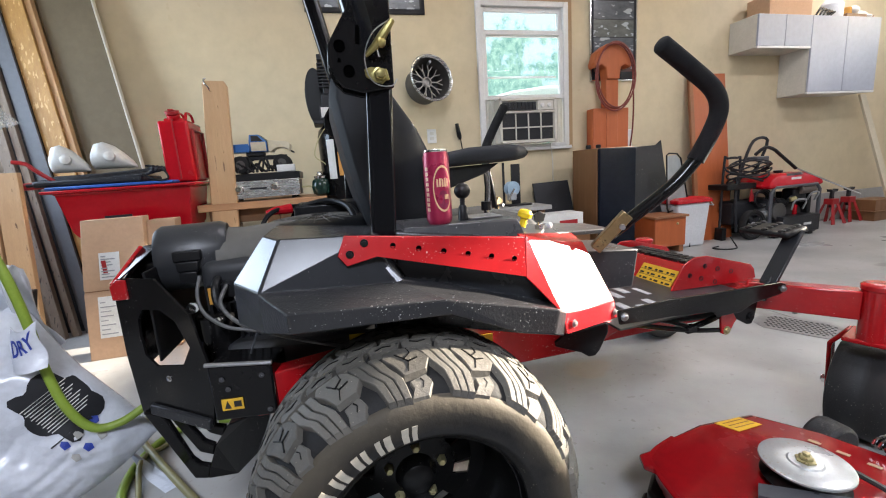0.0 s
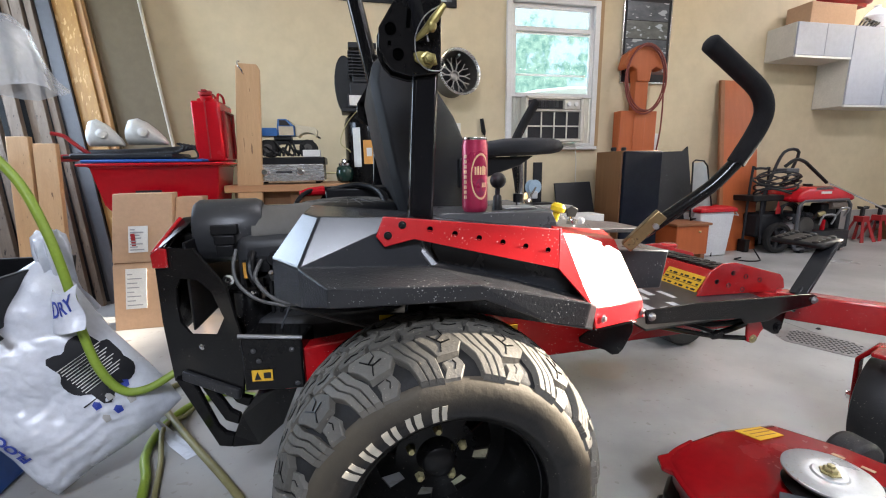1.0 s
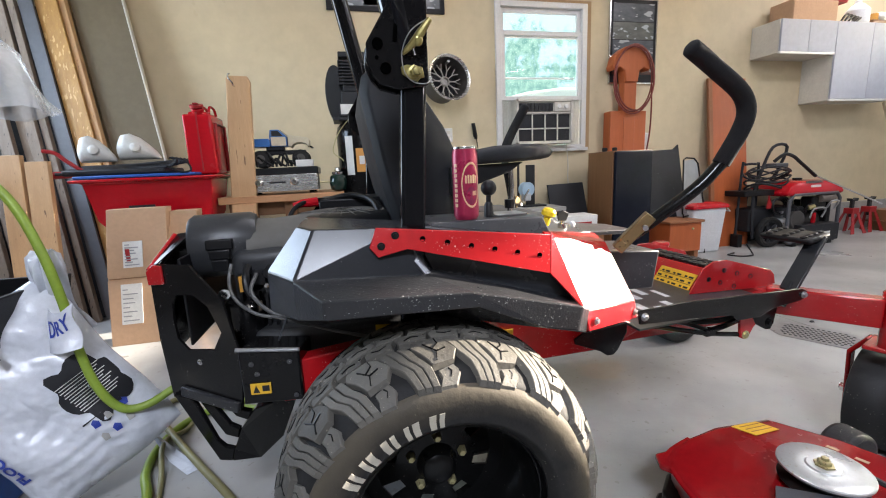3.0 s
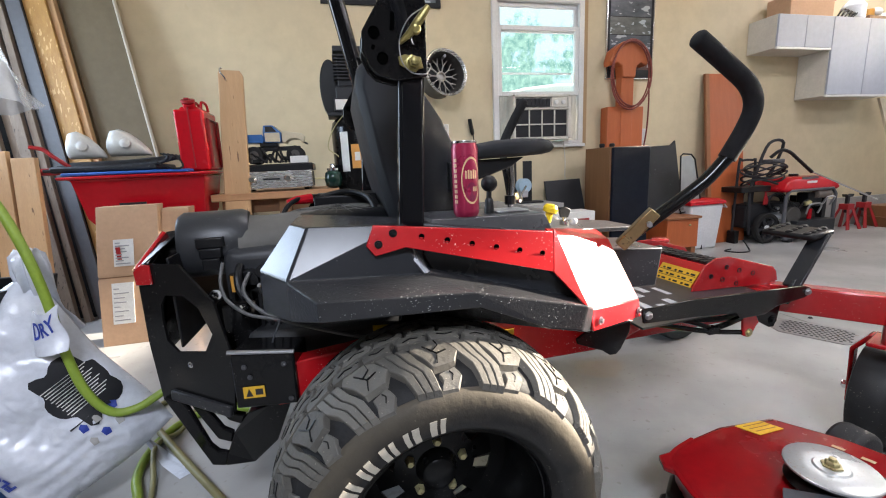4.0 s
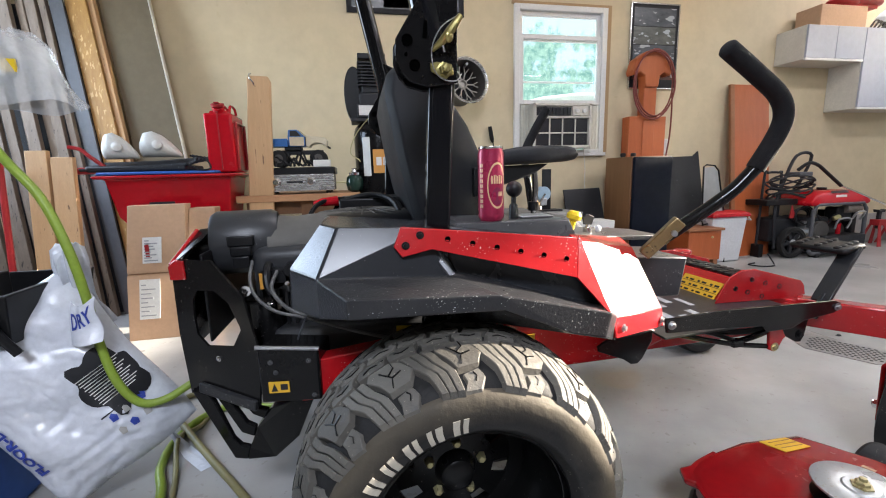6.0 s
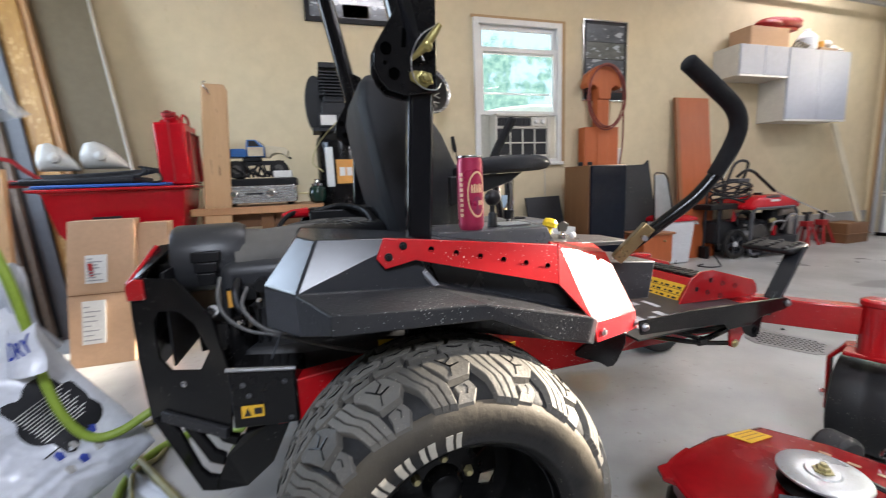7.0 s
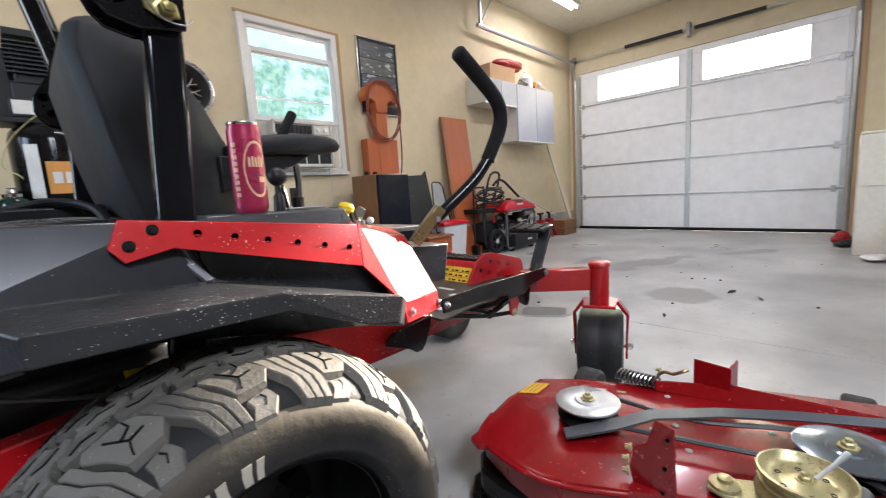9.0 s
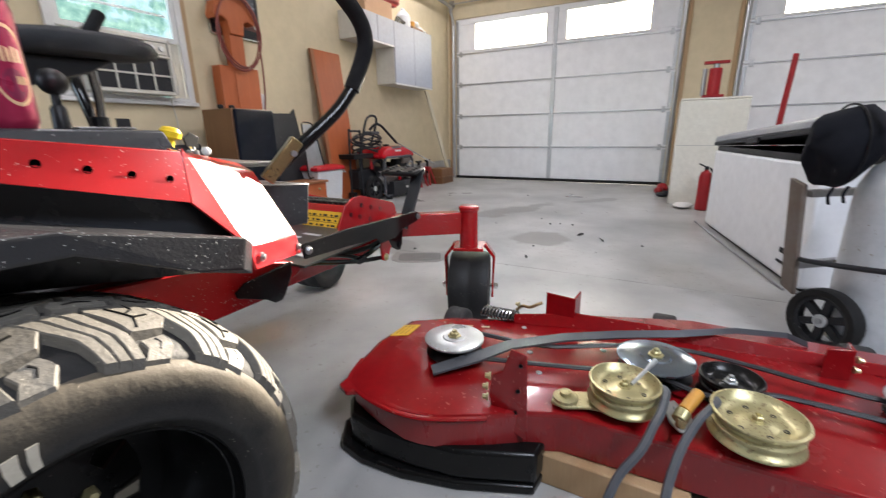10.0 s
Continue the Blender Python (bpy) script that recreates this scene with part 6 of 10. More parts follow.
part("rear_bumper", G().slab([(0.222, 1.735, 0.76), (0.262, 1.80, 0.83), (0.262, 2 * YC - 1.80, 0.83), (0.222, 2 * YC - 1.735, 0.76), (0.235, 2 * YC - 1.735, 0.55), (0.235, 1.735, 0.55)], (0.012, 0, 0)), M["black_gloss"], mower, "gloss black rear bumper sheet", bevel=0.003)
# added black sheet: blocks the bright room so the cut-out stays dark
part("inner_shroud", G().slab([(0.300, 1.692, 0.580), (0.300, 2.30, 0.570), (0.300, 2.30, 0.80), (0.300, 1.692, 0.80)], (0.006, 0, 0)), M["black_plastic"], mower, "black sheet added to darken the guard cut-out", bevel=0.002)
part("bumper_ledge", G().slab([(0.24, 1.78, 0.812), (0.42, 1.78, 0.80), (0.42, 2.1, 0.80), (0.24, 2.1, 0.812)], (0, 0, -0.04)), M["black_gloss"], mower, bevel=0.003)

# drink can on the console
can = thing("drink_can", "slim magenta drink can with a gold oval emblem", "drink can", (0.972, 1.518, 0.867))
cc = (0.972, 1.518, 0.867)
part("body", G().lathe([(0.0, 0.004), (0.020, 0.004), (0.024, 0.0), (0.0285, 0.008), (0.0288, 0.014), (0.0288, 0.146), (0.026, 0.156), (0.0265, 0.159)], cc, (0, 0, 1), 40), M["can"], can, smooth=40)
part("lid", G().lathe([(0.0265, 0.157), (0.0272, 0.160), (0.0262, 0.162), (0.0245, 0.160), (0.023, 0.155), (0.0, 0.155)], cc, (0, 0, 1), 40), M["chrome"], can, "bright rolled rim", smooth=40)


def on_can(pts, r0, r1, up=0.0):
    lo = [Vector((cc[0] + r0 * math.sin(a), cc[1] - r0 * math.cos(a), cc[2] + z)) for a, z in pts]
    hi = [Vector((cc[0] + r1 * math.sin(a), cc[1] - r1 * math.cos(a), cc[2] + z)) for a, z in pts]
    return lo, hi


g = G()
ov = [(0.20 + 0.80 * math.cos(2 * math.pi * i / 36), 0.078 + 0.050 * math.sin(2 * math.pi * i / 36)) for i in range(36)]
ovi = [(0.20 + 0.71 * math.cos(2 * math.pi * i / 36), 0.078 + 0.0455 * math.sin(2 * math.pi * i / 36)) for i in range(36)]
for i in range(36):
    j = (i + 1) % 36
    a, b = on_can([ov[i], ov[j], ovi[j], ovi[i]], 0.0286, 0.0292)
    g.add(a + b, [(0, 1, 2, 3), (4, 5, 6, 7), (0, 1, 5, 4), (2, 3, 7, 6)])
part("emblem_ring", g, M["gold"], can, "gold oval ring")
g = G()
for k in range(5):
    a0 = -0.30 + 0.20 * k
    q = [(a0, 0.082), (a0 + 0.13, 0.082), (a0 + 0.13, 0.098 + 0.003 * (k % 2)), (a0, 0.100)]
    a, b = on_can(q, 0.0286, 0.0293)
    g.add(a + b, [(0, 1, 2, 3), (4, 5, 6, 7), (0, 1, 5, 4), (1, 2, 6, 5), (2, 3, 7, 6), (3, 0, 4, 7)])
for k in range(3):
    a0 = 0.28 + 0.14 * k
    a, b = on_can([(a0, 0.055), (a0 + 0.10, 0.055), (a0 + 0.10, 0.065), (a0, 0.065)], 0.0286, 0.0293)
    g.add(a + b, [(0, 1, 2, 3), (4, 5, 6, 7), (0, 1, 5, 4), (1, 2, 6, 5), (2, 3, 7, 6), (3, 0, 4, 7)])
part("emblem_mark", g, M["gold"], can, "gold emblem marks")
a, b = [], []
g = G()
for k in range(12):
    t0, t1 = 2 * math.pi * k / 12, 2 * math.pi * (k + 1) / 12
    q = [(0.18, 0.055), (0.18 + 0.42 * math.cos(t0), 0.055 + 0.020 * math.sin(t0)), (0.18 + 0.42 * math.cos(t1), 0.055 + 0.020 * math.sin(t1))]
    a, b = on_can(q, 0.0286, 0.02905)
    g.add(a + b, [(0, 1, 2), (3, 4, 5)])
part("emblem_shade", g, M["can_dark"], can)
g = G()
for k in range(9):
    a, b = on_can([(-1.25, 0.03 + 0.011 * k), (-0.95, 0.03 + 0.011 * k), (-0.95, 0.037 + 0.011 * k), (-1.25, 0.037 + 0.011 * k)], 0.0286, 0.0291)
    g.add(a + b, [(0, 1, 2, 3), (4, 5, 6, 7), (0, 1, 5, 4), (2, 3, 7, 6)])
part("side_print", g, M["gold"], can)

# ---- the mower deck on the floor, its near edge on timber ----
DK = Matrix.Translation((1.5175, 0.7045, 0.205)) @ Matrix.Scale(1.09, 4)
deck = thing("mower_deck", "removed red mower deck with belts and pulleys, on the floor", "mower deck", (1.45, 0.70, 0.10))


def dpart(name, g, m, label="", parent=None, **kw):
    """g is in the deck's own metres: x to its front, y along it, z off its top."""
    return part(name, g.moved(DK), M[m], parent or deck, label, **kw)


outline = [(0.088, -0.60), (0.086, -0.20), (0.084, -0.04), (0.078, 0.16), (0.046, 0.235), (0.0, 0.305), (-0.058, 0.415), (-0.072, 0.49), (-0.064, 0.565), (-0.046, 0.63), (-0.034, 0.662), (0.006, 0.686), (0.075, 0.706), (0.17, 0.722), (0.33, 0.712), (0.41, 0.60), (0.50, 0.37), (0.56, 0.22), (0.66, -0.03), (0.69, -0.16), (0.69, -0.40), (0.62, -0.60)]
n = len(outline)
cx, cy = 0.3, 0.08


def oring(scale, z, push=0.0):
    return [(cx + (x - cx) * scale - (push if x < 0.12 else 0.0), cy + (y - cy) * scale, z) for x, y in outline]


dpart("deck_shell", G().loft([oring(1.0, -0.012), oring(1.0, -0.004), oring(0.985, 0.0), oring(0.975, 0.0005)]), "red_dusty", "dusty gloss red deck top", smooth=30)
def droop(ring):
    """The skirt is shallower round the tip."""
    return [(x, y, z + 0.045 * max(0.0, min(1.0, (y - 0.33) / 0.33))) for x, y, z in ring]


dpart("deck_skirt", G().loft([oring(0.992, -0.013), droop(oring(0.988, -0.105, -0.004)), droop(oring(0.976, -0.105, -0.004)), oring(0.978, -0.013), oring(0.992, -0.013)], caps=False), "red_scraped", "scraped dusty red deck skirt", smooth=30)
dpart("skirt_flange", G().tube([(x - 0.003, y + 0.002, -0.008) for x, y in outline[5:13]], 0.007, 8, 3, 0.7), "red_dusty", "rolled red skirt flange")
dpart("tip_lug", G().prism([(-0.045, 0.615), (-0.068, 0.648), (-0.052, 0.684), (-0.012, 0.686), (0.0, 0.655)], "z", -0.020, -0.004), "red_dusty", bevel=0.005)
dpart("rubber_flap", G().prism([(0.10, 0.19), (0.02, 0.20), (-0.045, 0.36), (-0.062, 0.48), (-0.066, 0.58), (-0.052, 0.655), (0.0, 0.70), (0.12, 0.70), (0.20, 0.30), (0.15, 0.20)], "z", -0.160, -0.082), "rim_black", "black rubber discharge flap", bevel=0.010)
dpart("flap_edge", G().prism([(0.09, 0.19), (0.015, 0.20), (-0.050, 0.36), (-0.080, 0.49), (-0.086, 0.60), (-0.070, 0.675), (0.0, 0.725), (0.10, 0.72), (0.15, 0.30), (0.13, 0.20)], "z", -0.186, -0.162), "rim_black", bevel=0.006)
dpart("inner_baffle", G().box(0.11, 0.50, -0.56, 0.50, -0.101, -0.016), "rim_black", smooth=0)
g = G().slab([(0.455, 0.40, 0.0), (0.462, 0.40, 0.030), (0.545, 0.215, 0.034), (0.552, 0.06, 0.034), (0.575, -0.10, 0.030), (0.58, -0.60, 0.026), (0.572, -0.60, 0.0), (0.545, 0.06, 0.0)], (0.006, 0.002, 0))
g.slab([(0.462, 0.40, 0.030), (0.545, 0.215, 0.034), (0.575, -0.10, 0.030), (0.58, -0.60, 0.026), (0.66, -0.60, 0.020), (0.675, -0.10, 0.022), (0.56, 0.215, 0.026), (0.49, 0.38, 0.026)], (0, 0, -0.006))
dpart("front_ridge", g, "red_dusty", "raised red stiffening ridge", bevel=0.003)
dpart("deck_label", G().slab([(0.205, 0.708, 0.002), (0.285, 0.706, 0.002), (0.310, 0.662, 0.002), (0.232, 0.660, 0.002)], (0, 0, 0.0015)), "yellow", "yellow warning label", smooth=0)
for i in range(3):
    dpart("label_bar", G().slab([(0.222 + 0.006 * i, 0.699 - 0.012 * i, 0.0036), (0.285 + 0.006 * i, 0.698 - 0.012 * i, 0.0036), (0.286 + 0.006 * i, 0.696 - 0.012 * i, 0.0036), (0.223 + 0.006 * i, 0.697 - 0.012 * i, 0.0036)], (0, 0, 0.0006)), "brick_wood", smooth=0)
for i in range(3):
    dpart("deck_mark", G().slab([(0.348 + 0.016 * i, 0.580 - 0.05 * i, 0.002), (0.358 + 0.016 * i, 0.582 - 0.05 * i, 0.002), (0.366 + 0.016 * i, 0.560 - 0.05 * i, 0.002), (0.356 + 0.016 * i, 0.558 - 0.05 * i, 0.002)], (0, 0, 0.0008)), "card", "pale printed mark", smooth=0)


def hub_nut(x, y, z, m, parent, r=0.012):
    dpart("nut", G().lathe([(r * 1.5, 0.0), (r * 1.5, 0.003), (r, 0.0035), (r, 0.010), (r * 0.8, 0.012), (r * 0.55, 0.012), (r * 0.55, 0.018), (0.0, 0.019)], (x, y, z), (0, 0, 1), 6), m, parent=parent)


def flat_pulley(x, y, r, label, m="plate_steel"):
    """Plate-topped spindle pulley with a black belt groove."""
    p = dpart("pulley", G().lathe([(0.010, 0.046), (r * 0.93, 0.046), (r, 0.050), (r, 0.054), (r * 0.95, 0.056), (r * 0.40, 0.055), (r * 0.36, 0.058), (0.010, 0.058)], (x, y, 0), (0, 0, 1), 48), m, label, smooth=30)
    dpart("belt_groove", G().lathe([(r * 0.90, 0.010), (r * 0.95, 0.016), (r * 0.72, 0.030), (r * 0.90, 0.0455), (0.010, 0.0455)], (x, y, 0), (0, 0, 1), 40), "rim_black", parent=p)
    dpart("spindle_housing", G().lathe([(r * 0.7, 0.0), (r * 0.6, 0.010), (0.02, 0.012)], (x, y, 0), (0, 0, 1), 24), "black_plastic", parent=p)
    hub_nut(x, y, 0.0582, "zinc", p, 0.0125)
    return p


def idler(x, y, r, z, m, label, hub, rim=0.010):
    """Deep-dished double-flanged idler pulley."""
    h = 0.050
    prof = [(0.012, 0.012), (r * 0.70, 0.012), (r * 0.82, 0.0), (r * 0.98, -0.001), (r, 0.003), (r * 0.97, 0.007), (r * 0.885, 0.011), (r * 0.87, 0.015), (r * 0.87, 0.0205), (r * 0.945, 0.0235), (r * 0.945, 0.0265), (r * 0.87, 0.0295), (r * 0.87, 0.035), (r * 0.885, 0.039), (r * 0.97, 0.043), (r, 0.047), (r * 0.99, h), (r * 0.93, h + 0.001), (r * 0.88, 0.046), (r * 0.78, 0.036), (r * 0.60, 0.030), (r * 0.42, 0.031), (r * 0.30, 0.035), (0.012, 0.036)]
    p = dpart("pulley", G().lathe(prof, (x, y, z), (0, 0, 1), 48), m, label, smooth=45)
    for k in range(6):
        a = 2 * math.pi * k / 6 + 0.3
        q = (x + r * 0.55 * math.cos(a), y + r * 0.55 * math.sin(a), z + 0.0295)
        dpart("rivet_hole", G().lathe([(0.005, 0), (0.005, 0.002), (0.003, 0.0015), (0.003, 0)], q, (0, 0, 1), 12), "print", parent=p)
    dpart("stand_post", G().cyl((x, y, 0.0), (x, y, z + 0.012), 0.013, 12), "steel", parent=p)
    hub_nut(x, y, z + 0.034, hub, p, 0.010)
    return p


flat_pulley(0.196, 0.484, 0.081, "flat pale steel plate pulley")
flat_pulley(0.325, -0.008, 0.089, "bright steel spindle pulley", "mirror_plate")
flat_pulley(0.36, -0.52, 0.085, "far spindle pulley")
idler(0.150, 0.049, 0.074, 0.024, "zinc", "dusty yellow zinc idler pulley", "zinc")
idler(0.145, -0.186, 0.080, 0.024, "zinc", "dusty large yellow zinc idler pulley", "zinc")
idler(0.292, -0.160, 0.064, 0.012, "rim_black", "black idler pulley", "plate_steel")
lk = dpart("idler_arm", G().prism([(0.085, 0.190), (0.118, 0.192), (0.140, 0.160), (0.185, 0.075), (0.150, 0.020), (0.110, 0.030), (0.100, 0.110), (0.078, 0.160)], "z", 0.010, 0.018), "zinc", "yellow zinc idler arm", bevel=0.003)
dpart("arm_pivot", G().lathe([(0.026, 0), (0.027, 0.008), (0.020, 0.011), (0.013, 0.012), (0.013, 0.020), (0.009, 0.022), (0.0, 0.022)], (0.106, 0.163, 0.018), (0, 0, 1), 16), "zinc", parent=lk)
lk = dpart("idler_arm", G().prism([(0.190, -0.030), (0.215, -0.052), (0.150, -0.092), (0.112, -0.082), (0.106, -0.060), (0.130, -0.042)], "z", 0.010, 0.016), "plate_steel", "bare steel bracket", bevel=0.003)
dpart("grease_bush", G().cyl((0.140, -0.066, 0.042), (0.188, -0.092, 0.062), 0.0125, 18), "amber", "amber bush on a bracket", parent=lk, bevel=0.002)
dpart("bush_collar", G().cyl((0.120, -0.058, 0.030), (0.139, -0.066, 0.041), 0.015, 16).cyl((0.122, -0.062, 0.016), (0.122, -0.062, 0.036), 0.010, 10), "zinc", parent=lk, bevel=0.002)
dpart("tension_rod", G().tube([(0.150, 0.035, 0.068), (0.195, 0.010, 0.085), (0.232, -0.006, 0.092)], [0.004, 0.004, 0.006], 8), "plate_steel")
# welded tabs
for pts, vec in (([(0.034, 0.305, -0.03), (0.034, 0.318, 0.030), (0.030, 0.308, 0.082), (0.032, 0.285, 0.096), (0.036, 0.270, 0.150), (0.038, 0.235, 0.142), (0.036, 0.226, -0.070)], (0.006, 0.001, 0)),
                 ([(0.512, 0.312, 0.0), (0.512, 0.312, 0.102), (0.515, 0.222, 0.094), (0.515, 0.222, 0.0)], (0.006, 0.001, 0)),
                 ([(0.521, 0.224, 0.0), (0.521, 0.224, 0.094), (0.575, 0.216, 0.100), (0.575, 0.216, 0.0)], (0, 0.006, 0)),
                 ([(0.50, -0.372, 0.0), (0.50, -0.372, 0.078), (0.512, -0.430, 0.080), (0.512, -0.430, 0.0)], (0.006, 0, 0)),
                 ([(0.512, -0.430, 0.0), (0.512, -0.430, 0.080), (0.56, -0.432, 0.080), (0.56, -0.432, 0.0)], (0, 0.006, 0))):
    dpart("lift_tab", G().slab(pts, vec), "red_dusty", "red welded lift tab", bevel=0.002)
for y, z in ((0.246, 0.118), (0.250, 0.055), (0.255, 0.0)):
    dpart("tab_hole", G().lathe([(0.005, 0), (0.005, 0.0015), (0.0035, 0.001), (0.0035, 0)], (0.0335, y, z), (-1, 0, 0), 12), "print")
for p, d in (((0.030, 0.312, 0.078), (-0.3, 1, 0)), ((0.030, 0.318, 0.050), (-0.3, 1, 0)), ((0.032, 0.318, 0.022), (-0.3, 1, 0)), ((0.512, 0.40, 0.045), (0, 1, 0)), ((0.53, -0.44, 0.05), (0, -1, 0)), ((0.535, -0.44, 0.02), (0, -1, 0))):
    bolt(DK @ Vector(p), d, 0.0065, "zinc", deck, 0.014, "tab_bolt")
dpart("spring_hook", G().tube([(0.50, 0.405, 0.030), (0.498, 0.385, 0.048), (0.492, 0.360, 0.050), (0.495, 0.338, 0.062), (0.508, 0.325, 0.066)], [0.005, 0.008, 0.005, 0.008, 0.005], 10, 4), "brass", "dusty yellow hook")
turns = 10
coil = [(0.478 + 0.028 * math.cos(2 * math.pi * k / 10), 0.400 + 0.115 * k / (10 * turns), 0.0165 + 0.013 * math.sin(2 * math.pi * k / 10)) for k in range(10 * turns + 1)]
dpart("deck_spring", G().tube(coil, 0.0042, 8), "spring_dark", "steel coil spring")
dpart("spring_core", G().tube([(0.478, 0.404, 0.0165), (0.478, 0.512, 0.0165)], 0.013, 12), "print", "black spring core")
for x, y in ((0.25, 0.34), (0.30, 0.30), (0.36, 0.24), (0.22, 0.12), (0.44, 0.36), (0.60, -0.05), (0.47, -0.28), (0.40, 0.12), (0.21, 0.25), (0.62, -0.22)):
    dpart("deck_bolt", G().lathe([(0.008, 0), (0.008, 0.002), (0.005, 0.003), (0.0, 0.006)], (x, y, 0.0005), (0, 0, 1), 10), "plate_steel")
# belts and the loose strip lying across
g = G().tube([(0.275, 0.485, 0.036), (0.280, 0.43, 0.036), (0.285, 0.26, 0.038), (0.36, 0.12, 0.036), (0.41, 0.02, 0.036), (0.43, -0.10, 0.036), (0.41, -0.235, 0.036), (0.385, -0.34, 0.036), (0.37, -0.48, 0.036)], 0.0075, 6, 5, 0.7)
dpart("drive_belt", g, "belt_dark", "worn black drive belt")
g = G().tube([(0.145, 0.43, 0.036), (0.165, 0.35, 0.036), (0.21, 0.19, 0.036), (0.262, 0.007, 0.036), (0.232, -0.10, 0.036), (0.245, -0.19, 0.034), (0.29, -0.222, 0.034), (0.30, -0.30, 0.034), (0.28, -0.56, 0.034)], 0.0075, 6, 5, 0.7)
dpart("drive_belt", g, "belt_dark", "worn black drive belt")
for pts in ([(0.175, -0.022, 0.062), (0.146, -0.030, 0.072), (0.092, -0.024, 0.060), (0.050, -0.012, 0.050), (0.004, 0.004, 0.026), (-0.032, 0.034, -0.012), (-0.066, 0.050, -0.050), (-0.085, 0.065, -0.11), (-0.09, 0.075, -0.175)],
            [(0.185, -0.118, 0.062), (0.150, -0.118, 0.070), (0.092, -0.086, 0.058), (0.034, -0.060, 0.028), (-0.012, -0.046, -0.006), (-0.046, -0.040, -0.035), (-0.066, -0.034, -0.10), (-0.07, -0.03, -0.175)]):
    dpart("loose_belt", G().tube(pts, 0.0085, 6, 5, 0.75), "belt", "loose grey belt hanging over the edge")
rings = []
for (x, y, z), w, tw in (((0.072, 0.485, 0.020), 0.040, 0.0), ((0.150, 0.396, 0.040), 0.040, 0.1), ((0.225, 0.335, 0.052), 0.036, 0.1), ((0.330, 0.215, 0.052), 0.030, 0.2), ((0.425, 0.085, 0.046), 0.026, 0.4), ((0.50, -0.056, 0.046), 0.020, 0.9), ((0.585, -0.200, 0.050), 0.016, 1.3), ((0.630, -0.325, 0.042), 0.016, 1.3), ((0.610, -0.365, 0.034), 0.016, 1.2)):
    d = Vector((0.62, -0.78, 0)).normalized()
    s = Vector((0.78, 0.62, 0)) * math.cos(tw) + Vector((0, 0, 1)) * math.sin(tw)
    u = s.cross(d)
    rings.append([DK @ (Vector((x, y, z)) + s * (a * w / 2) + u * (b * 0.003)) for a, b in ((-1, -1), (1, -1), (1, 1), (-1, 1))])
solo("belt_strip", G().loft(rings), M["belt"], "flat grey belt strip laid over the deck pulleys", "belt", smooth=40)
# anti-scalp rollers and the timber under the near edge
for x, y in ((0.455, 0.60), (0.70, -0.03), (0.70, -0.50)):
    r = dpart("deck_roller", G().cyl((x, y - 0.035, -0.045), (x, y + 0.035, -0.045), 0.060, 24), "castor_rubber", "dark anti-scalp roller", bevel=0.012)
    dpart("roller_bracket", G().beam((x - 0.12, y, -0.03), (x - 0.005, y, -0.045), 0.02, 0.03), "red_paint", parent=r, bevel=0.003)
for x0, x1, y0, y1 in ((1.66, 1.81, 0.60, 0.93), (1.65, 1.79, 0.16, 0.40), (1.95, 2.09, 0.16, 0.81)):
    solo("timber_block", G().box(x0, x1, y0, y1, 0.0, 0.088), M["trim_wood"], "raw timber block under the deck", "timber", group="timber under the deck", bevel=0.004)
solo("support_plank", G().box(1.585, 1.635, 0.60, 0.96, 0.0, 0.086), M["trim_wood"], "raw plank end beneath the deck skirt", "timber", bevel=0.004)

# ---- against the back wall: lumber, panel, cart, bench, compressor ----
def leaning(x0, x1, y_foot, y_top, h, t):
    """A board leaning back on the wall and a little sideways; x is where it passes 2.3 m."""
    lean = lambda x, z: x + 0.135 * (2.3 - z)
    return G().slab([(lean(x0, 0), y_foot, 0), (lean(x1, 0), y_foot, 0), (lean(x1, h), y_top, h), (lean(x0, h), y_top, h)], (0, t, 0.0))


lp = thing("plywood_sheet", "dark olive sheet with a pale edge, leaning on the wall", "panel", (-0.9, 4.2, 0))
part("sheet", leaning(-1.135, -0.797, 4.18, 4.50, 2.75, 0.035), M["olive"], lp, bevel=0.002)
part("edge_strip", leaning(-0.795, -0.786, 4.172, 4.492, 2.75, 0.045), M["ac"], lp, "pale edge strip", bevel=0.001)
solo("osb_board", leaning(-1.325, -1.190, 4.08, 4.44, 2.7, 0.05), M["osb"], "strand board strip leaning on the wall", "board", bevel=0.002)
solo("wood_stud", leaning(-1.188, -1.150, 4.10, 4.46, 2.7, 0.05), M["wood"], "pale stud beside the strand board", "lumber", bevel=0.003)
solo("metal_flashing", leaning(-1.415, -1.328, 4.05, 4.42, 2.7, 0.02), M["grey_metal"], "grey sheet metal strip leaning on the wall", "flashing", bevel=0.001)
xx = -1.42
for i in range(9):
    w = (0.055, 0.075, 0.06, 0.085, 0.05, 0.07, 0.09, 0.06, 0.08)[i]
    yf = (4.0, 3.96, 4.02, 3.94, 4.0, 3.97, 3.93, 4.0, 3.95)[i]
    solo("lumber", leaning(xx - w, xx - 0.012, yf, yf + 0.40, (2.6, 2.4, 2.75, 2.5, 2.3, 2.7, 2.45, 2.6, 2.5)[i], 0.04), M["old_wood"], "weathered grey board leaning in a stack", "lumber", group="leaning lumber", bevel=0.003)
    xx -= w + 0.004
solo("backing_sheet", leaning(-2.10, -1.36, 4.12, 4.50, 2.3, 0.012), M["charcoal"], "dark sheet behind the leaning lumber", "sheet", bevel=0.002)
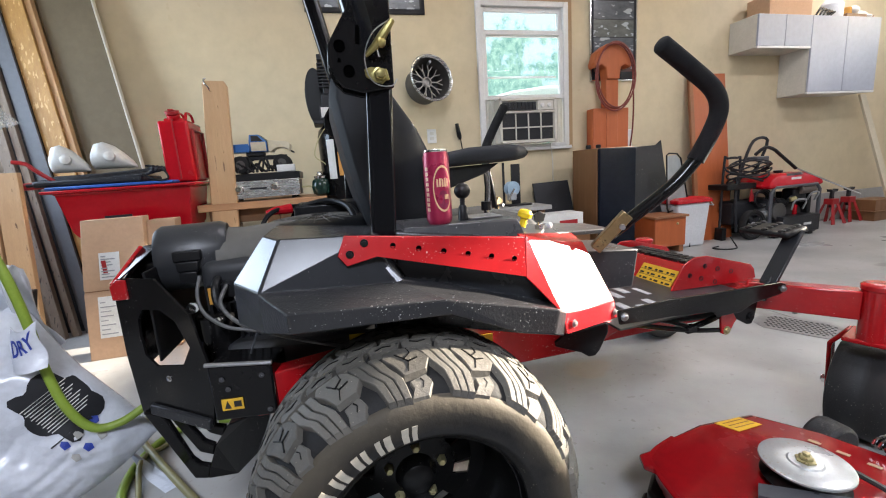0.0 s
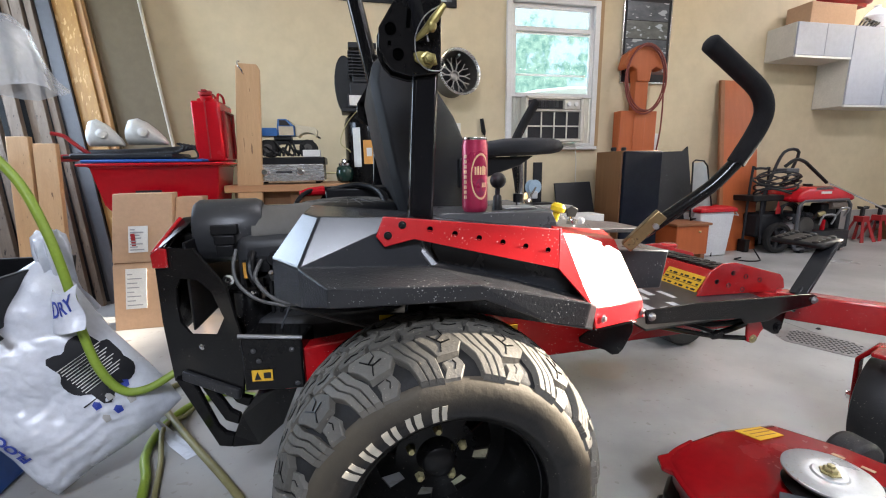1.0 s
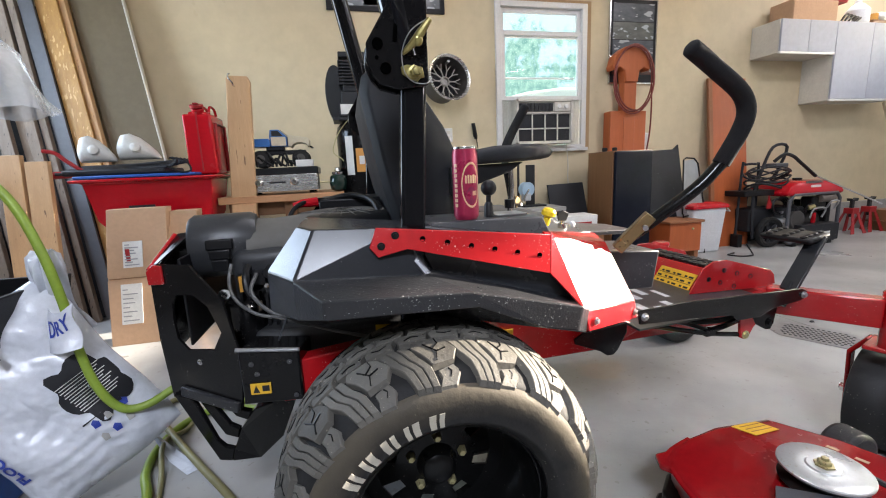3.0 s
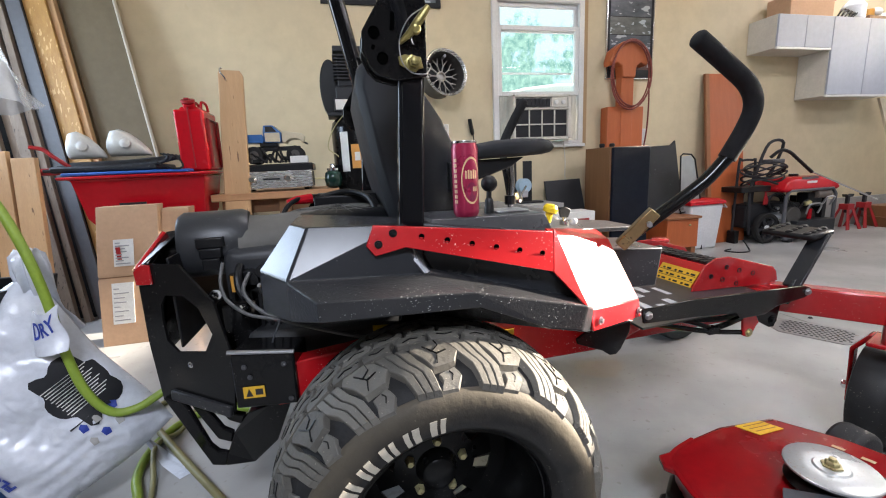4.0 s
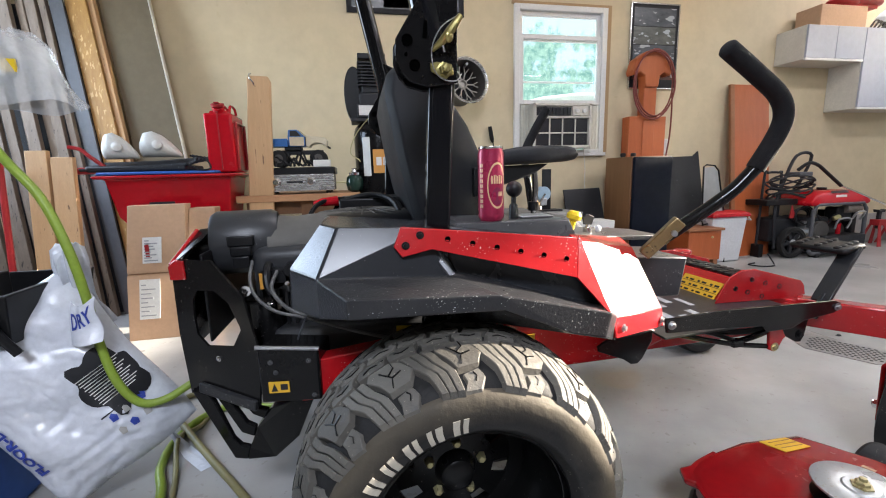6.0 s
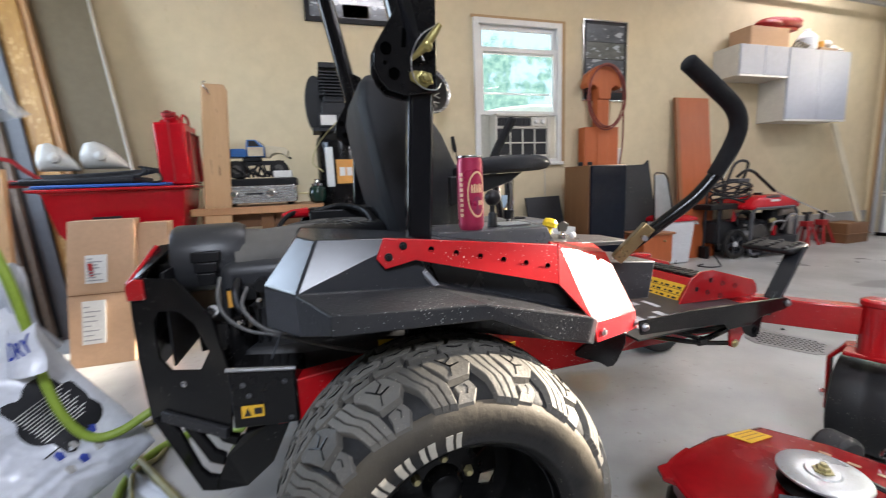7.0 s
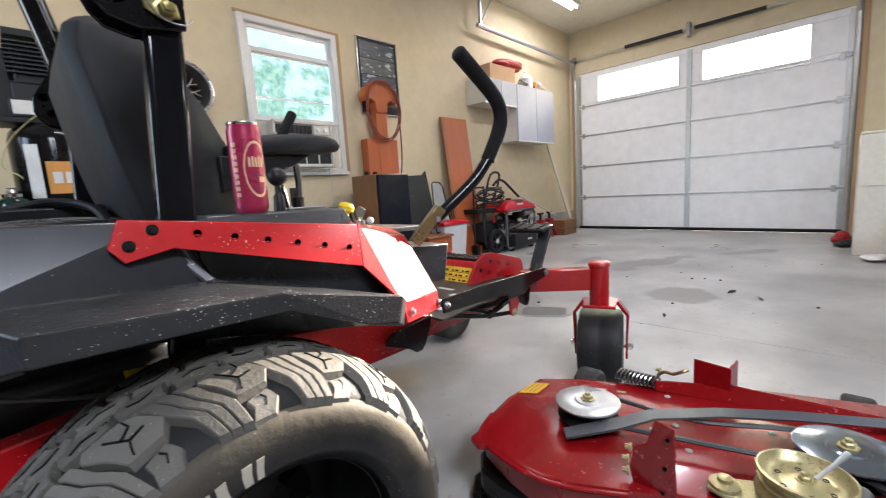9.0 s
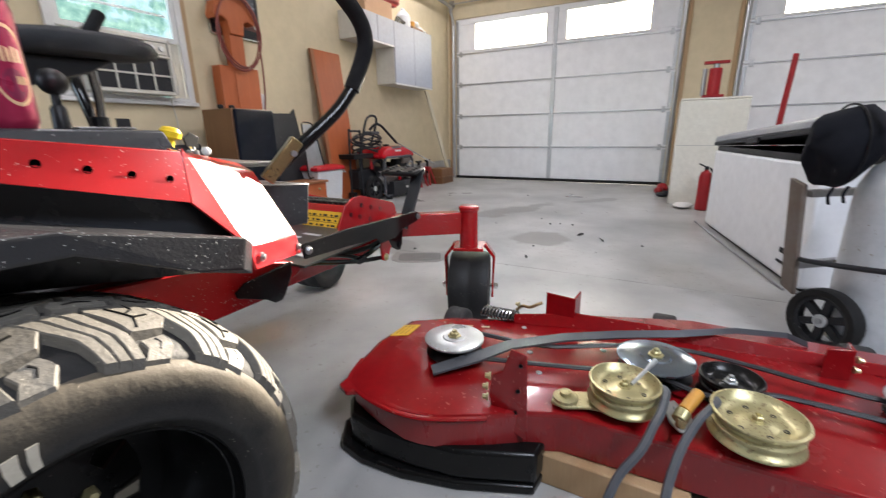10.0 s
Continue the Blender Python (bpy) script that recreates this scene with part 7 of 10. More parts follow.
for x0, x1, h in ((-1.10, -0.985, 1.14), (-1.225, -1.115, 1.18)):
    solo("short_board", G().slab([(x0, 3.42, 0), (x1, 3.42, 0), (x1, 3.56, h), (x0, 3.56, h)], (0, 0.038, 0)), M["wood"], "pale short plank leaning by the cart", "plank", group="short planks", bevel=0.003)
solo("red_pole", G().tube([(-1.30, 3.36, 0.0), (-1.30, 3.48, 1.12)], 0.016, 10), M["red_faded"], "thin faded red pole leaning by the planks", "pole")


def parts_washer():
    c = thing("red_parts_tub", "red plastic tub on black legs with a dark load", "utility tub", (-0.58, 3.82, 0))
    x0, x1, y0, y1 = -0.90, -0.12, 3.62, 4.06
    g = G()

    def ring(i, z):
        return [(x0 + i, y0 + i, z), (x1 - i, y0 + i, z), (x1 - i, y1 - i, z), (x0 + i, y1 - i, z)]

    g.loft([ring(0.085, 0.70), ring(0.055, 0.76), ring(0.02, 1.0), ring(-0.025, 1.005), ring(-0.03, 1.02), ring(-0.01, 1.025), ring(0.03, 1.01), ring(0.09, 0.72)], caps=True)
    part("tub", g, M["red_plastic"], c, "glossy red plastic tub", bevel=0.018, seg=3)
    for x in (x0 + 0.10, x1 - 0.14):
        for y in (y0 + 0.10, y1 - 0.12):
            lg = part("leg", G().box(x, x + 0.04, y, y + 0.04, 0.0, 0.72), M["black_plastic"], c, bevel=0.004)
            for k in range(4):
                part("leg_hole", G().cyl((x + 0.02, y - 0.002, 0.42 + 0.07 * k), (x + 0.02, y + 0.002, 0.42 + 0.07 * k), 0.006, 8), M["tank"], lg)
    part("handle_bar", G().tube([(x0 - 0.02, 3.68, 1.055), (x0 - 0.10, 3.66, 1.058), (x0 - 0.165, 3.65, 1.056)], [0.016, 0.022, 0.020], 12), M["red_faded"], c)
    part("latch_arm", G().tube([(x0 + 0.02, 3.68, 1.08), (x0 - 0.05, 3.66, 1.15), (x0 - 0.09, 3.66, 1.19), (x0 - 0.15, 3.65, 1.205)], 0.012, 8, 3), M["red_faded"], c)
    part("maker_plate", G().box(-0.65, -0.50, y0 + 0.035, y0 + 0.040, 0.82, 0.85), M["print"], c)


parts_washer()
solo("blue_mat", G().box(-0.90, -0.22, 3.60, 4.0, 1.026, 1.045), M["blue_plastic"], "thin blue mat on the red tub", "mat", bevel=0.006)
fc = thing("folded_rack", "folded dark tubular rack on the blue mat", "rack", (-0.6, 3.8, 1.046))
for k in range(5):
    y = 3.64 + 0.07 * k
    part("rack_tube", G().tube([(-1.0, y, 1.062 + 0.012 * k), (-0.7, y + 0.01, 1.075 + 0.010 * k), (-0.40, y, 1.085 + 0.012 * k), (-0.33, y, 1.12), (-0.36, y + 0.02, 1.14)], 0.010, 8, 3), M["charcoal"], fc)
part("rack_pad", G().box(-0.97, -0.40, 3.63, 3.97, 1.047, 1.085), M["charcoal"], fc, bevel=0.012)
part("rack_cord", G().tube([(-0.36, 3.62, 1.14), (-0.27, 3.60, 1.12), (-0.24, 3.60, 1.06), (-0.30, 3.60, 1.05), (-0.38, 3.60, 1.09)], 0.006, 8, 5), M["black_plastic"], fc)


def lamp_shell(x, y, z, flip, k):
    """White moulded shell: a rounded cone lying on its side with a small knob."""
    f = thing("lamp_shell", "white moulded lamp shell lying on the rack", "lamp shell", (x, y, z - 0.055), group="white lamp shells")
    rings = []
    for u, h, w in ((-0.135, 0.07, 0.020), (-0.125, 0.13, 0.055), (-0.095, 0.185, 0.080), (-0.045, 0.195, 0.090), (0.02, 0.165, 0.085), (0.075, 0.115, 0.070), (0.125, 0.060, 0.045), (0.150, 0.025, 0.014)):
        rings.append([(x + flip * u * k, y + w * k * math.cos(a), z - 0.055 + 0.85 * h * (0.5 + 0.5 * math.sin(a)) + (0.03 if u < -0.13 else 0.0)) for a in [2 * math.pi * i / 20 for i in range(20)]])
    part("shell", G().loft(rings), M["shell_white"], f, smooth=60)
    part("knob", G().lathe([(0.030, 0), (0.028, 0.018), (0.014, 0.026), (0.0, 0.027)], (x + flip * 0.015, y - 0.085 * k, z + 0.015), (0.15 * flip, -1, 0.25), 20), M["shell_white"], f, smooth=50)


lamp_shell(-0.80, 3.72, 1.185, 1, 0.70)
lamp_shell(-0.575, 3.74, 1.195, 1, 0.82)


def jerry_can():
    j = thing("jerry_can", "red steel jerry can standing on the tub", "fuel can", (-0.19, 3.86, 1.03))
    x0, x1, y0, y1, z0, z1 = -0.290, -0.115, 3.72, 4.02, 1.03, 1.42
    part("body", G().box(x0, x1, y0, y1, z0, z1).box(x0 + 0.03, x1 - 0.03, y0 + 0.03, y1 - 0.03, z1 - 0.01, z1 + 0.02), M["red_plastic"], j, bevel=0.028, seg=3)
    part("seam", G().box((x0 + x1) / 2 - 0.004, (x0 + x1) / 2 + 0.004, y0 - 0.004, y1 + 0.004, z0 + 0.02, z1 + 0.01), M["red_faded"], j)
    part("spout", G().cyl((-0.20, 3.78, z1 + 0.01), (-0.20, 3.755, z1 + 0.045), 0.038, 18), M["red_plastic"], j, bevel=0.006)
    part("spout_lid", G().cyl((-0.20, 3.756, z1 + 0.044), (-0.20, 3.75, z1 + 0.062), 0.042, 18).box(-0.215, -0.185, 3.72, 3.80, z1 + 0.058, z1 + 0.070), M["red_faded"], j, bevel=0.003)
    for k in range(3):
        part("handle", G().tube([(-0.25 + 0.05 * k, 3.83, z1 + 0.015), (-0.25 + 0.05 * k, 3.86, z1 + 0.06), (-0.25 + 0.05 * k, 3.96, z1 + 0.06), (-0.25 + 0.05 * k, 3.99, z1 + 0.015)], 0.009, 8, 3), M["red_plastic"], j)
    part("side_bracket", G().tube([(x1 + 0.006, 3.76, 1.05), (x1 + 0.012, 3.76, 1.36), (x1 + 0.012, 3.98, 1.36), (x1 + 0.006, 3.98, 1.05)], 0.010, 8), M["red_faded"], j)


jerry_can()


def hook_board():
    b = thing("pine_board", "knotty pine board standing upright with a screw hook", "board", (0.03, 3.75, 0))
    part("plank", G().slab([(-0.13, 3.72, 0), (0.045, 3.72, 0), (0.145, 3.77, 1.63), (0.13, 3.77, 1.665), (0.005, 3.77, 1.67), (-0.005, 3.77, 1.65)], (0, 0.04, 0)), M["wood"], b, bevel=0.006)
    part("hook", G().tube([(0.045, 3.77, 1.60), (0.045, 3.74, 1.60), (0.040, 3.725, 1.62), (0.025, 3.72, 1.64), (0.02, 3.73, 1.665), (0.03, 3.74, 1.675)], 0.005, 8, 4), M["chrome"], b, "bright screw hook")


hook_board()


def cardboard(name, x0, x1, y0, y1, h, lean, labels):
    c = thing(name, "taped brown cardboard carton standing on end" if labels else "plain narrow cardboard carton", "carton", ((x0 + x1) / 2, (y0 + y1) / 2, 0))
    tip = lambda z: 0.082 * z / h
    ring = lambda z, o: [(x0 - o + tip(z), y0 - o + lean * z / h, z), (x1 + o + tip(z), y0 - o + lean * z / h, z), (x1 + o + tip(z), y1 + lean * z / h, z), (x0 - o + tip(z), y1 + lean * z / h, z)]
    g = G().loft([ring(0, 0), ring(h * 0.25, 0.003), ring(h * 0.48, 0.006), ring(h * 0.50, 0.003), ring(h * 0.52, 0.006), ring(h * 0.75, 0.004), ring(h, 0)])
    part("box", g, M["card"], c, bevel=0.004)
    if labels:
        yy = lambda z: y0 - 0.007 + lean * z / h
        part("tape", G().box(x0 + 0.045, x1 + 0.04, yy(0.42) - 0.003, yy(0.42) - 0.001, 0.418, 0.424), M["brown_wood"], c)
        for xa, xb, za, zb in ((x0 + 0.115, x0 + 0.220, 0.485, 0.645), (x0 + 0.095, x0 + 0.210, 0.135, 0.385)):
            lb = part("label", G().slab([(xa + tip(za) - 0.03, yy(za) - 0.002, za), (xb + tip(za) - 0.03, yy(za) - 0.002, za), (xb + tip(zb) - 0.03, yy(zb) - 0.002, zb), (xa + tip(zb) - 0.03, yy(zb) - 0.002, zb)], (0, -0.002, 0)), M["paper"], c, "white shipping label", smooth=0)
            for k in range(8):
                z = za + (zb - za) * (0.08 + 0.11 * k)
                xs = xa + 0.01 + tip(z) - 0.03
                part("label_bar", G().box(xs, xs + (xb - xa - 0.02) * (0.9, 0.5, 0.8, 0.4, 0.7, 0.6, 0.85, 0.3)[k], yy(z) - 0.0062, yy(z) - 0.0045, z, z + 0.007), M["print_faint"], lb, smooth=0)
        part("red_figure", G().box(x0 + 0.155, x0 + 0.178, yy(0.6) - 0.0085, yy(0.6) - 0.006, 0.50, 0.60), M["red_faded"], c)


cardboard("cardboard_carton", -0.775, -0.455, 3.42, 3.51, 0.84, 0.05, True)
cardboard("narrow_carton", -0.452, -0.300, 3.47, 3.58, 0.81, 0.04, False)


def workbench():
    b = thing("workbench", "wooden workbench with a thick worn top", "workbench", (0.28, 3.95, 0))
    part("top", G().box(-0.15, 0.70, 3.74, 4.42, 0.815, 0.865), M["wood_top"], b, bevel=0.005)
    for x in (-0.10, 0.27, 0.56):
        for y in (3.80, 4.30):
            part("leg", G().box(x, x + 0.085, y, y + 0.085, 0.0, 0.815), M["brown_wood"], b, bevel=0.004)
    part("apron", G().box(-0.10, 0.65, 3.84, 3.86, 0.72, 0.815), M["brown_wood"], b, bevel=0.003)
    part("shelf", G().box(-0.10, 0.65, 3.80, 4.38, 0.25, 0.28), M["wood"], b, bevel=0.003)


workbench()


def griddle():
    g0 = thing("griddle", "stainless tabletop griddle with a dark plate", "griddle", (0.29, 3.9, 0.866))
    part("front", G().box(0.03, 0.52, 3.78, 3.80, 0.885, 1.005), M["alu"], g0, "brushed steel front", bevel=0.004)
    part("body", G().box(0.035, 0.515, 3.80, 4.15, 0.885, 1.0), M["charcoal"], g0, bevel=0.004)
    part("plate", G().box(0.02, 0.53, 3.79, 4.17, 1.002, 1.055), M["black_plastic"], g0, bevel=0.008)
    for x in (0.12, 0.357):
        k = part("knob", G().lathe([(0.032, 0), (0.032, 0.008), (0.024, 0.012), (0.022, 0.03), (0.018, 0.034), (0.0, 0.034)], (x, 3.78, 0.952), (0, -1, 0), 20), M["chrome"], g0, "chrome knob")
    part("name_bar", G().box(0.19, 0.30, 3.7775, 3.7795, 0.945, 0.957), M["print"], g0)
    for x in (0.06, 0.47):
        for y in (3.83, 4.10):
            part("foot", G().cyl((x, y, 0.866), (x, y, 0.886), 0.018, 12), M["black_plastic"], g0)


griddle()


def toy_truck():
    t = thing("toy_truck", "blue and tan radio-controlled truck on the griddle", "toy truck", (0.28, 3.93, 1.057))
    y0, y1 = 3.86, 3.99
    part("chassis", G().box(0.10, 0.45, y0 + 0.04, y1 - 0.04, 1.150, 1.180).beam((0.14, 3.925, 1.12), (0.24, 3.925, 1.165), 0.03, 0.012).beam((0.43, 3.925, 1.12), (0.34, 3.925, 1.165), 0.03, 0.012).box(0.18, 0.30, y0 + 0.02, y1 - 0.02, 1.180, 1.215), M["charcoal"], t, bevel=0.003)
    part("cab", G().loft([[(0.215, y0, 1.205), (0.330, y0, 1.205), (0.330, y1, 1.205), (0.215, y1, 1.205)], [(0.210, y0, 1.275), (0.330, y0, 1.275), (0.330, y1, 1.275), (0.210, y1, 1.275)], [(0.216, y0 + 0.012, 1.325), (0.278, y0 + 0.012, 1.325), (0.278, y1 - 0.012, 1.325), (0.216, y1 - 0.012, 1.325)]]), M["truck_blue"], t, "blue cab", bevel=0.006)
    part("side_window", G().slab([(0.228, y0 - 0.001, 1.278), (0.305, y0 - 0.001, 1.278), (0.272, y0 + 0.0085, 1.316), (0.228, y0 + 0.0085, 1.316)], (0, -0.002, 0)), M["print"], t, smooth=0)
    part("windscreen", G().slab([(0.333, y0 + 0.012, 1.280), (0.333, y1 - 0.012, 1.280), (0.286, y1 - 0.020, 1.320), (0.286, y0 + 0.020, 1.320)], (0.002, 0, 0.002)), M["print"], t, smooth=0)
    part("door", G().box(0.222, 0.322, y0 - 0.0025, y0 - 0.0005, 1.210, 1.272), M["truck_tan"], t, "tan door", bevel=0.001)
    part("bed", G().box(0.085, 0.207, y0, y0 + 0.008, 1.205, 1.262).box(0.085, 0.207, y1 - 0.008, y1, 1.205, 1.262).box(0.085, 0.093, y0 + 0.009, y1 - 0.009, 1.205, 1.262).box(0.094, 0.206, y0 + 0.009, y1 - 0.009, 1.205, 1.213), M["truck_blue"], t, "open blue bed", bevel=0.002)
    arch = [(0.335, 1.205)] + [(0.415 + 0.056 * math.cos(a), 1.200 + 0.030 * math.sin(a)) for a in [math.pi * (1 - k / 8) for k in range(9)]] + [(0.480, 1.205), (0.486, 1.250), (0.470, 1.266), (0.336, 1.284)]
    part("bonnet", G().prism(arch, "y", y0 - 0.003, y1 + 0.003), M["truck_tan"], t, "tan bonnet with cut wheel arches", bevel=0.004)
    part("bumper", G().tube([(0.488, y0 + 0.01, 1.200), (0.498, y0 + 0.03, 1.196), (0.498, y1 - 0.03, 1.196), (0.488, y1 - 0.01, 1.200)], 0.006, 8), M["black_plastic"], t)
    for x in (0.14, 0.415):
        for y in (y0 - 0.022, y1 - 0.026):
            wh = part("wheel", G().lathe([(0.03, 0), (0.054, 0.002), (0.061, 0.010), (0.062, 0.024), (0.061, 0.038), (0.054, 0.046), (0.03, 0.048)], (x, y, 1.119), (0, 1, 0), 24), M["rubber"], t)
            part("rim", G().lathe([(0.031, -0.001), (0.026, 0.006), (0.010, 0.004), (0.0, 0.003)], (x, y, 1.119), (0, 1, 0), 16), M["wheel_dark"], wh)


toy_truck()
solo("small_carton", G().box(0.38, 0.50, 3.80, 3.88, 1.057, 1.105), M["paper"], "small white carton on the griddle", "carton", bevel=0.002)
g = G()
for k in range(11):
    g.tube([(0.05 + 0.032 * k, 3.83 + 0.02 * (k % 2), 1.064), (0.08 + 0.032 * k, 3.86, 1.10 + 0.022 * (k % 4)), (0.13 + 0.028 * k, 3.84, 1.13 - 0.02 * (k % 3)), (0.17 + 0.026 * k, 3.85, 1.066)], 0.008, 6, 4)
solo("cable_heap", g, M["black_plastic"], "heap of black cables on the griddle", "cables", kind="stuff")


def compressor():
    c = thing("air_compressor", "black upright air compressor with belt guard and orange label", "air compressor", (0.87, 3.92, 0))
    cx, cy, r = 0.868, 3.94, 0.188
    part("tank", G().lathe([(0.0, 0.10), (0.09, 0.11), (r, 0.19), (r, 1.29), (r * 0.94, 1.335), (r * 0.72, 1.375), (0.05, 1.398), (0.0, 1.40)], (cx, cy, 0.0), (0, 0, 1), 36), M["black_gloss"], c, "gloss black tank", smooth=50)
    for k in range(3):
        a = 2.1 * k + 0.4
        part("foot", G().beam((cx + 0.09 * math.cos(a), cy + 0.09 * math.sin(a), 0.13), (cx + 0.20 * math.cos(a), cy + 0.20 * math.sin(a), 0.012), 0.05, 0.02), M["black_plastic"], c, bevel=0.004)
    part("platform", G().box(cx - 0.20, cx + 0.16, cy - 0.12, cy + 0.12, 1.375, 1.40), M["charcoal"], c, bevel=0.004)
    part("motor", G().cyl((cx - 0.17, cy + 0.06, 1.47), (cx + 0.10, cy + 0.06, 1.47), 0.075, 24), M["charcoal"], c, bevel=0.008)
    p = part("pump", G().box(cx - 0.13, cx + 0.06, cy - 0.10, cy + 0.05, 1.40, 1.58).box(cx - 0.11, cx + 0.04, cy - 0.08, cy + 0.03, 1.58, 1.80), M["charcoal"], c, bevel=0.01)
    for k in range(8):
        z = 1.63 + 0.022 * k
        part("cooling_fin", G().box(cx - 0.135, cx + 0.065, cy - 0.105, cy + 0.055, z, z + 0.008), M["charcoal"], p)
    part("pump_head", G().box(cx - 0.13, cx + 0.07, cy - 0.11, cy + 0.06, 1.81, 1.85), M["black_plastic"], p, bevel=0.006)
    oval = [(-0.165 + 0.075 * math.cos(2 * math.pi * k / 24), 1.58 + 0.20 * math.sin(2 * math.pi * k / 24)) for k in range(24)]
    part("belt_guard", G().prism([(cx + x, z) for x, z in oval], "y", cy - 0.03, cy + 0.12), M["black_plastic"], c, "dark belt guard", bevel=0.02, seg=3)
    part("spec_label", G().box(cx - 0.14, cx - 0.03, cy - 0.107, cy - 0.105, 1.42, 1.49), M["paper"], c, smooth=0)
    part("motor_box", G().box(cx - 0.15, cx - 0.01, cy - 0.105, cy - 0.03, 1.405, 1.50), M["charcoal"], c, bevel=0.005)

    def wrap(a0, a1, z0, z1, rr):
        g = G()
        k = 8
        ring = lambda rad: [[(cx + rad * math.sin(a0 + (a1 - a0) * i / k), cy - rad * math.cos(a0 + (a1 - a0) * i / k), z) for i in range(k + 1)] for z in (z0, z1)]
        a = ring(rr)
        return g.loft(a, caps=False, closed=False)

    part("orange_label", wrap(-0.32, 0.72, 1.00, 1.17, r + 0.002), M["orange_label"], c, "orange label")
    for k in range(3):
        part("label_mark", wrap(-0.20 + 0.26 * k, 0.0 + 0.26 * k, 1.055, 1.115, r + 0.0035), M["paper"], c, "white label mark")
    part("white_label", wrap(-0.75, -0.42, 0.98, 1.26, r + 0.002), M["paper"], c, "tall white label")
    part("air_line", G().tube([(cx - 0.02, cy - 0.12, 1.45), (cx - 0.16, cy - 0.13, 1.30), (cx - 0.22, cy - 0.10, 1.16), (cx - 0.16, cy - 0.11, 1.10), (cx - 0.13, cy - 0.10, 1.05)], 0.004, 6, 5), M["zinc"], c)
    part("pressure_gauge", G().cyl((cx + 0.11, cy - 0.12, 0.98), (cx + 0.11, cy - 0.15, 0.98), 0.03, 18), M["black_plastic"], c, bevel=0.003)
    part("drain_fitting", G().cyl((cx + 0.10, cy - 0.12, 1.18), (cx + 0.14, cy - 0.16, 1.18), 0.012, 10), M["black_plastic"], c, bevel=0.003)


compressor()
RG = lambda prof: [(r * 1.22, h * 1.28) for r, h in prof]
gb = thing("green_regulator", "dark green bowl regulator with a metal cap on the bench", "regulator", (0.665, 3.80, 0.866))
part("bowl", G().lathe(RG([(0.02, 0), (0.045, 0.012), (0.052, 0.05), (0.045, 0.085), (0.03, 0.10)]), (0.665, 3.80, 0.866), (0, 0, 1), 20), M["hub_green"], gb, smooth=60)
part("cap", G().lathe(RG([(0.032, 0.098), (0.034, 0.110), (0.020, 0.116), (0.012, 0.13), (0.018, 0.135), (0.0, 0.137)]), (0.665, 3.80, 0.866), (0, 0, 1), 20), M["chrome"], gb)
part("air_line", G().tube([(0.62, 3.80, 0.935), (0.58, 3.79, 0.94), (0.535, 3.785, 0.94)], 0.006, 8), M["zinc"], gb)


# ---- on and along the back wall ----
def alloy_wheel():
    w = thing("alloy_wheel", "silver multi-spoke alloy wheel hung on the wall", "wheel", (1.70, 4.40, 1.60))
    ax = Vector((0.24, -1, 0.17)).normalized()
    c = Vector((1.695, 4.33, 1.79)) - ax * 0.12
    side = ax.cross(Vector((0, 0, 1))).normalized()
    upw = side.cross(ax).normalized()
    part("barrel", G().lathe([(0.150, -0.10), (0.163, -0.10), (0.160, 0.0), (0.172, 0.06), (0.182, 0.11), (0.178, 0.111), (0.160, 0.04), (0.152, -0.01), (0.150, -0.10)], c, ax, 48, False), M["wheel_dark"], w, "dull grey dished barrel", smooth=40)
    part("rim_lip", G().lathe([(0.178, 0.108), (0.182, 0.104), (0.203, 0.112), (0.206, 0.122), (0.200, 0.130), (0.193, 0.128), (0.183, 0.116), (0.178, 0.108)], c, ax, 48, False), M["alu"], w, "bright rolled lip", smooth=40)
    part("hub", G().lathe([(0.018, 0.0), (0.045, 0.0), (0.045, 0.022), (0.032, 0.026), (0.028, 0.008), (0.018, 0.006)], c, ax, 24), M["spoke_grey"], w)
    part("back_plate", G().lathe([(0.0, -0.06), (0.15, -0.06), (0.15, -0.065), (0.0, -0.065)], c, ax, 32), M["charcoal"], w)
    for k in range(10):
        a = 2 * math.pi * k / 10
        u = lambda r, d, h: c + side * r * math.cos(a + d) + upw * r * math.sin(a + d) + ax * h
        part("spoke", G().beam(u(0.04, 0, 0.014), u(0.098, 0, 0.018), 0.009, 0.012, ax).beam(u(0.095, 0, 0.018), u(0.154, 0.16, 0.022), 0.007, 0.011, ax).beam(u(0.095, 0, 0.018), u(0.154, -0.16, 0.022), 0.007, 0.011, ax), M["spoke_grey"], w, smooth=0)
    part("wall_peg", G().cyl((1.695, 4.36, 1.93), (1.695, 4.599, 1.93), 0.012, 8), M["steel"], w)


alloy_wheel()


def poster(name, x0, x1, z0, z1, frame_m, label, blocks):
    p = thing(name, label, "poster", ((x0 + x1) / 2, YN - 0.01, z0))
    part("sheet", G().box(x0, x1, YN - 0.014, YN - 0.003, z0, z1), M["print"], p, smooth=0)
    for a, b, c, d, m in blocks:
        part("picture", G().box(x0 + a * (x1 - x0), x0 + b * (x1 - x0), YN - 0.0175, YN - 0.0145, z0 + c * (z1 - z0), z0 + d * (z1 - z0)), M[m], p, smooth=0)
    g = G()
    t = 0.014
    for q in ((x0 - t, x1 + t, z0 - t, z0), (x0 - t, x1 + t, z1, z1 + t), (x0 - t, x0, z0, z1), (x1, x1 + t, z0, z1)):
        g.box(q[0], q[1], YN - 0.022, YN - 0.002, q[2], q[3])
    part("frame", g, M[frame_m], p, "thin frame", bevel=0.002)


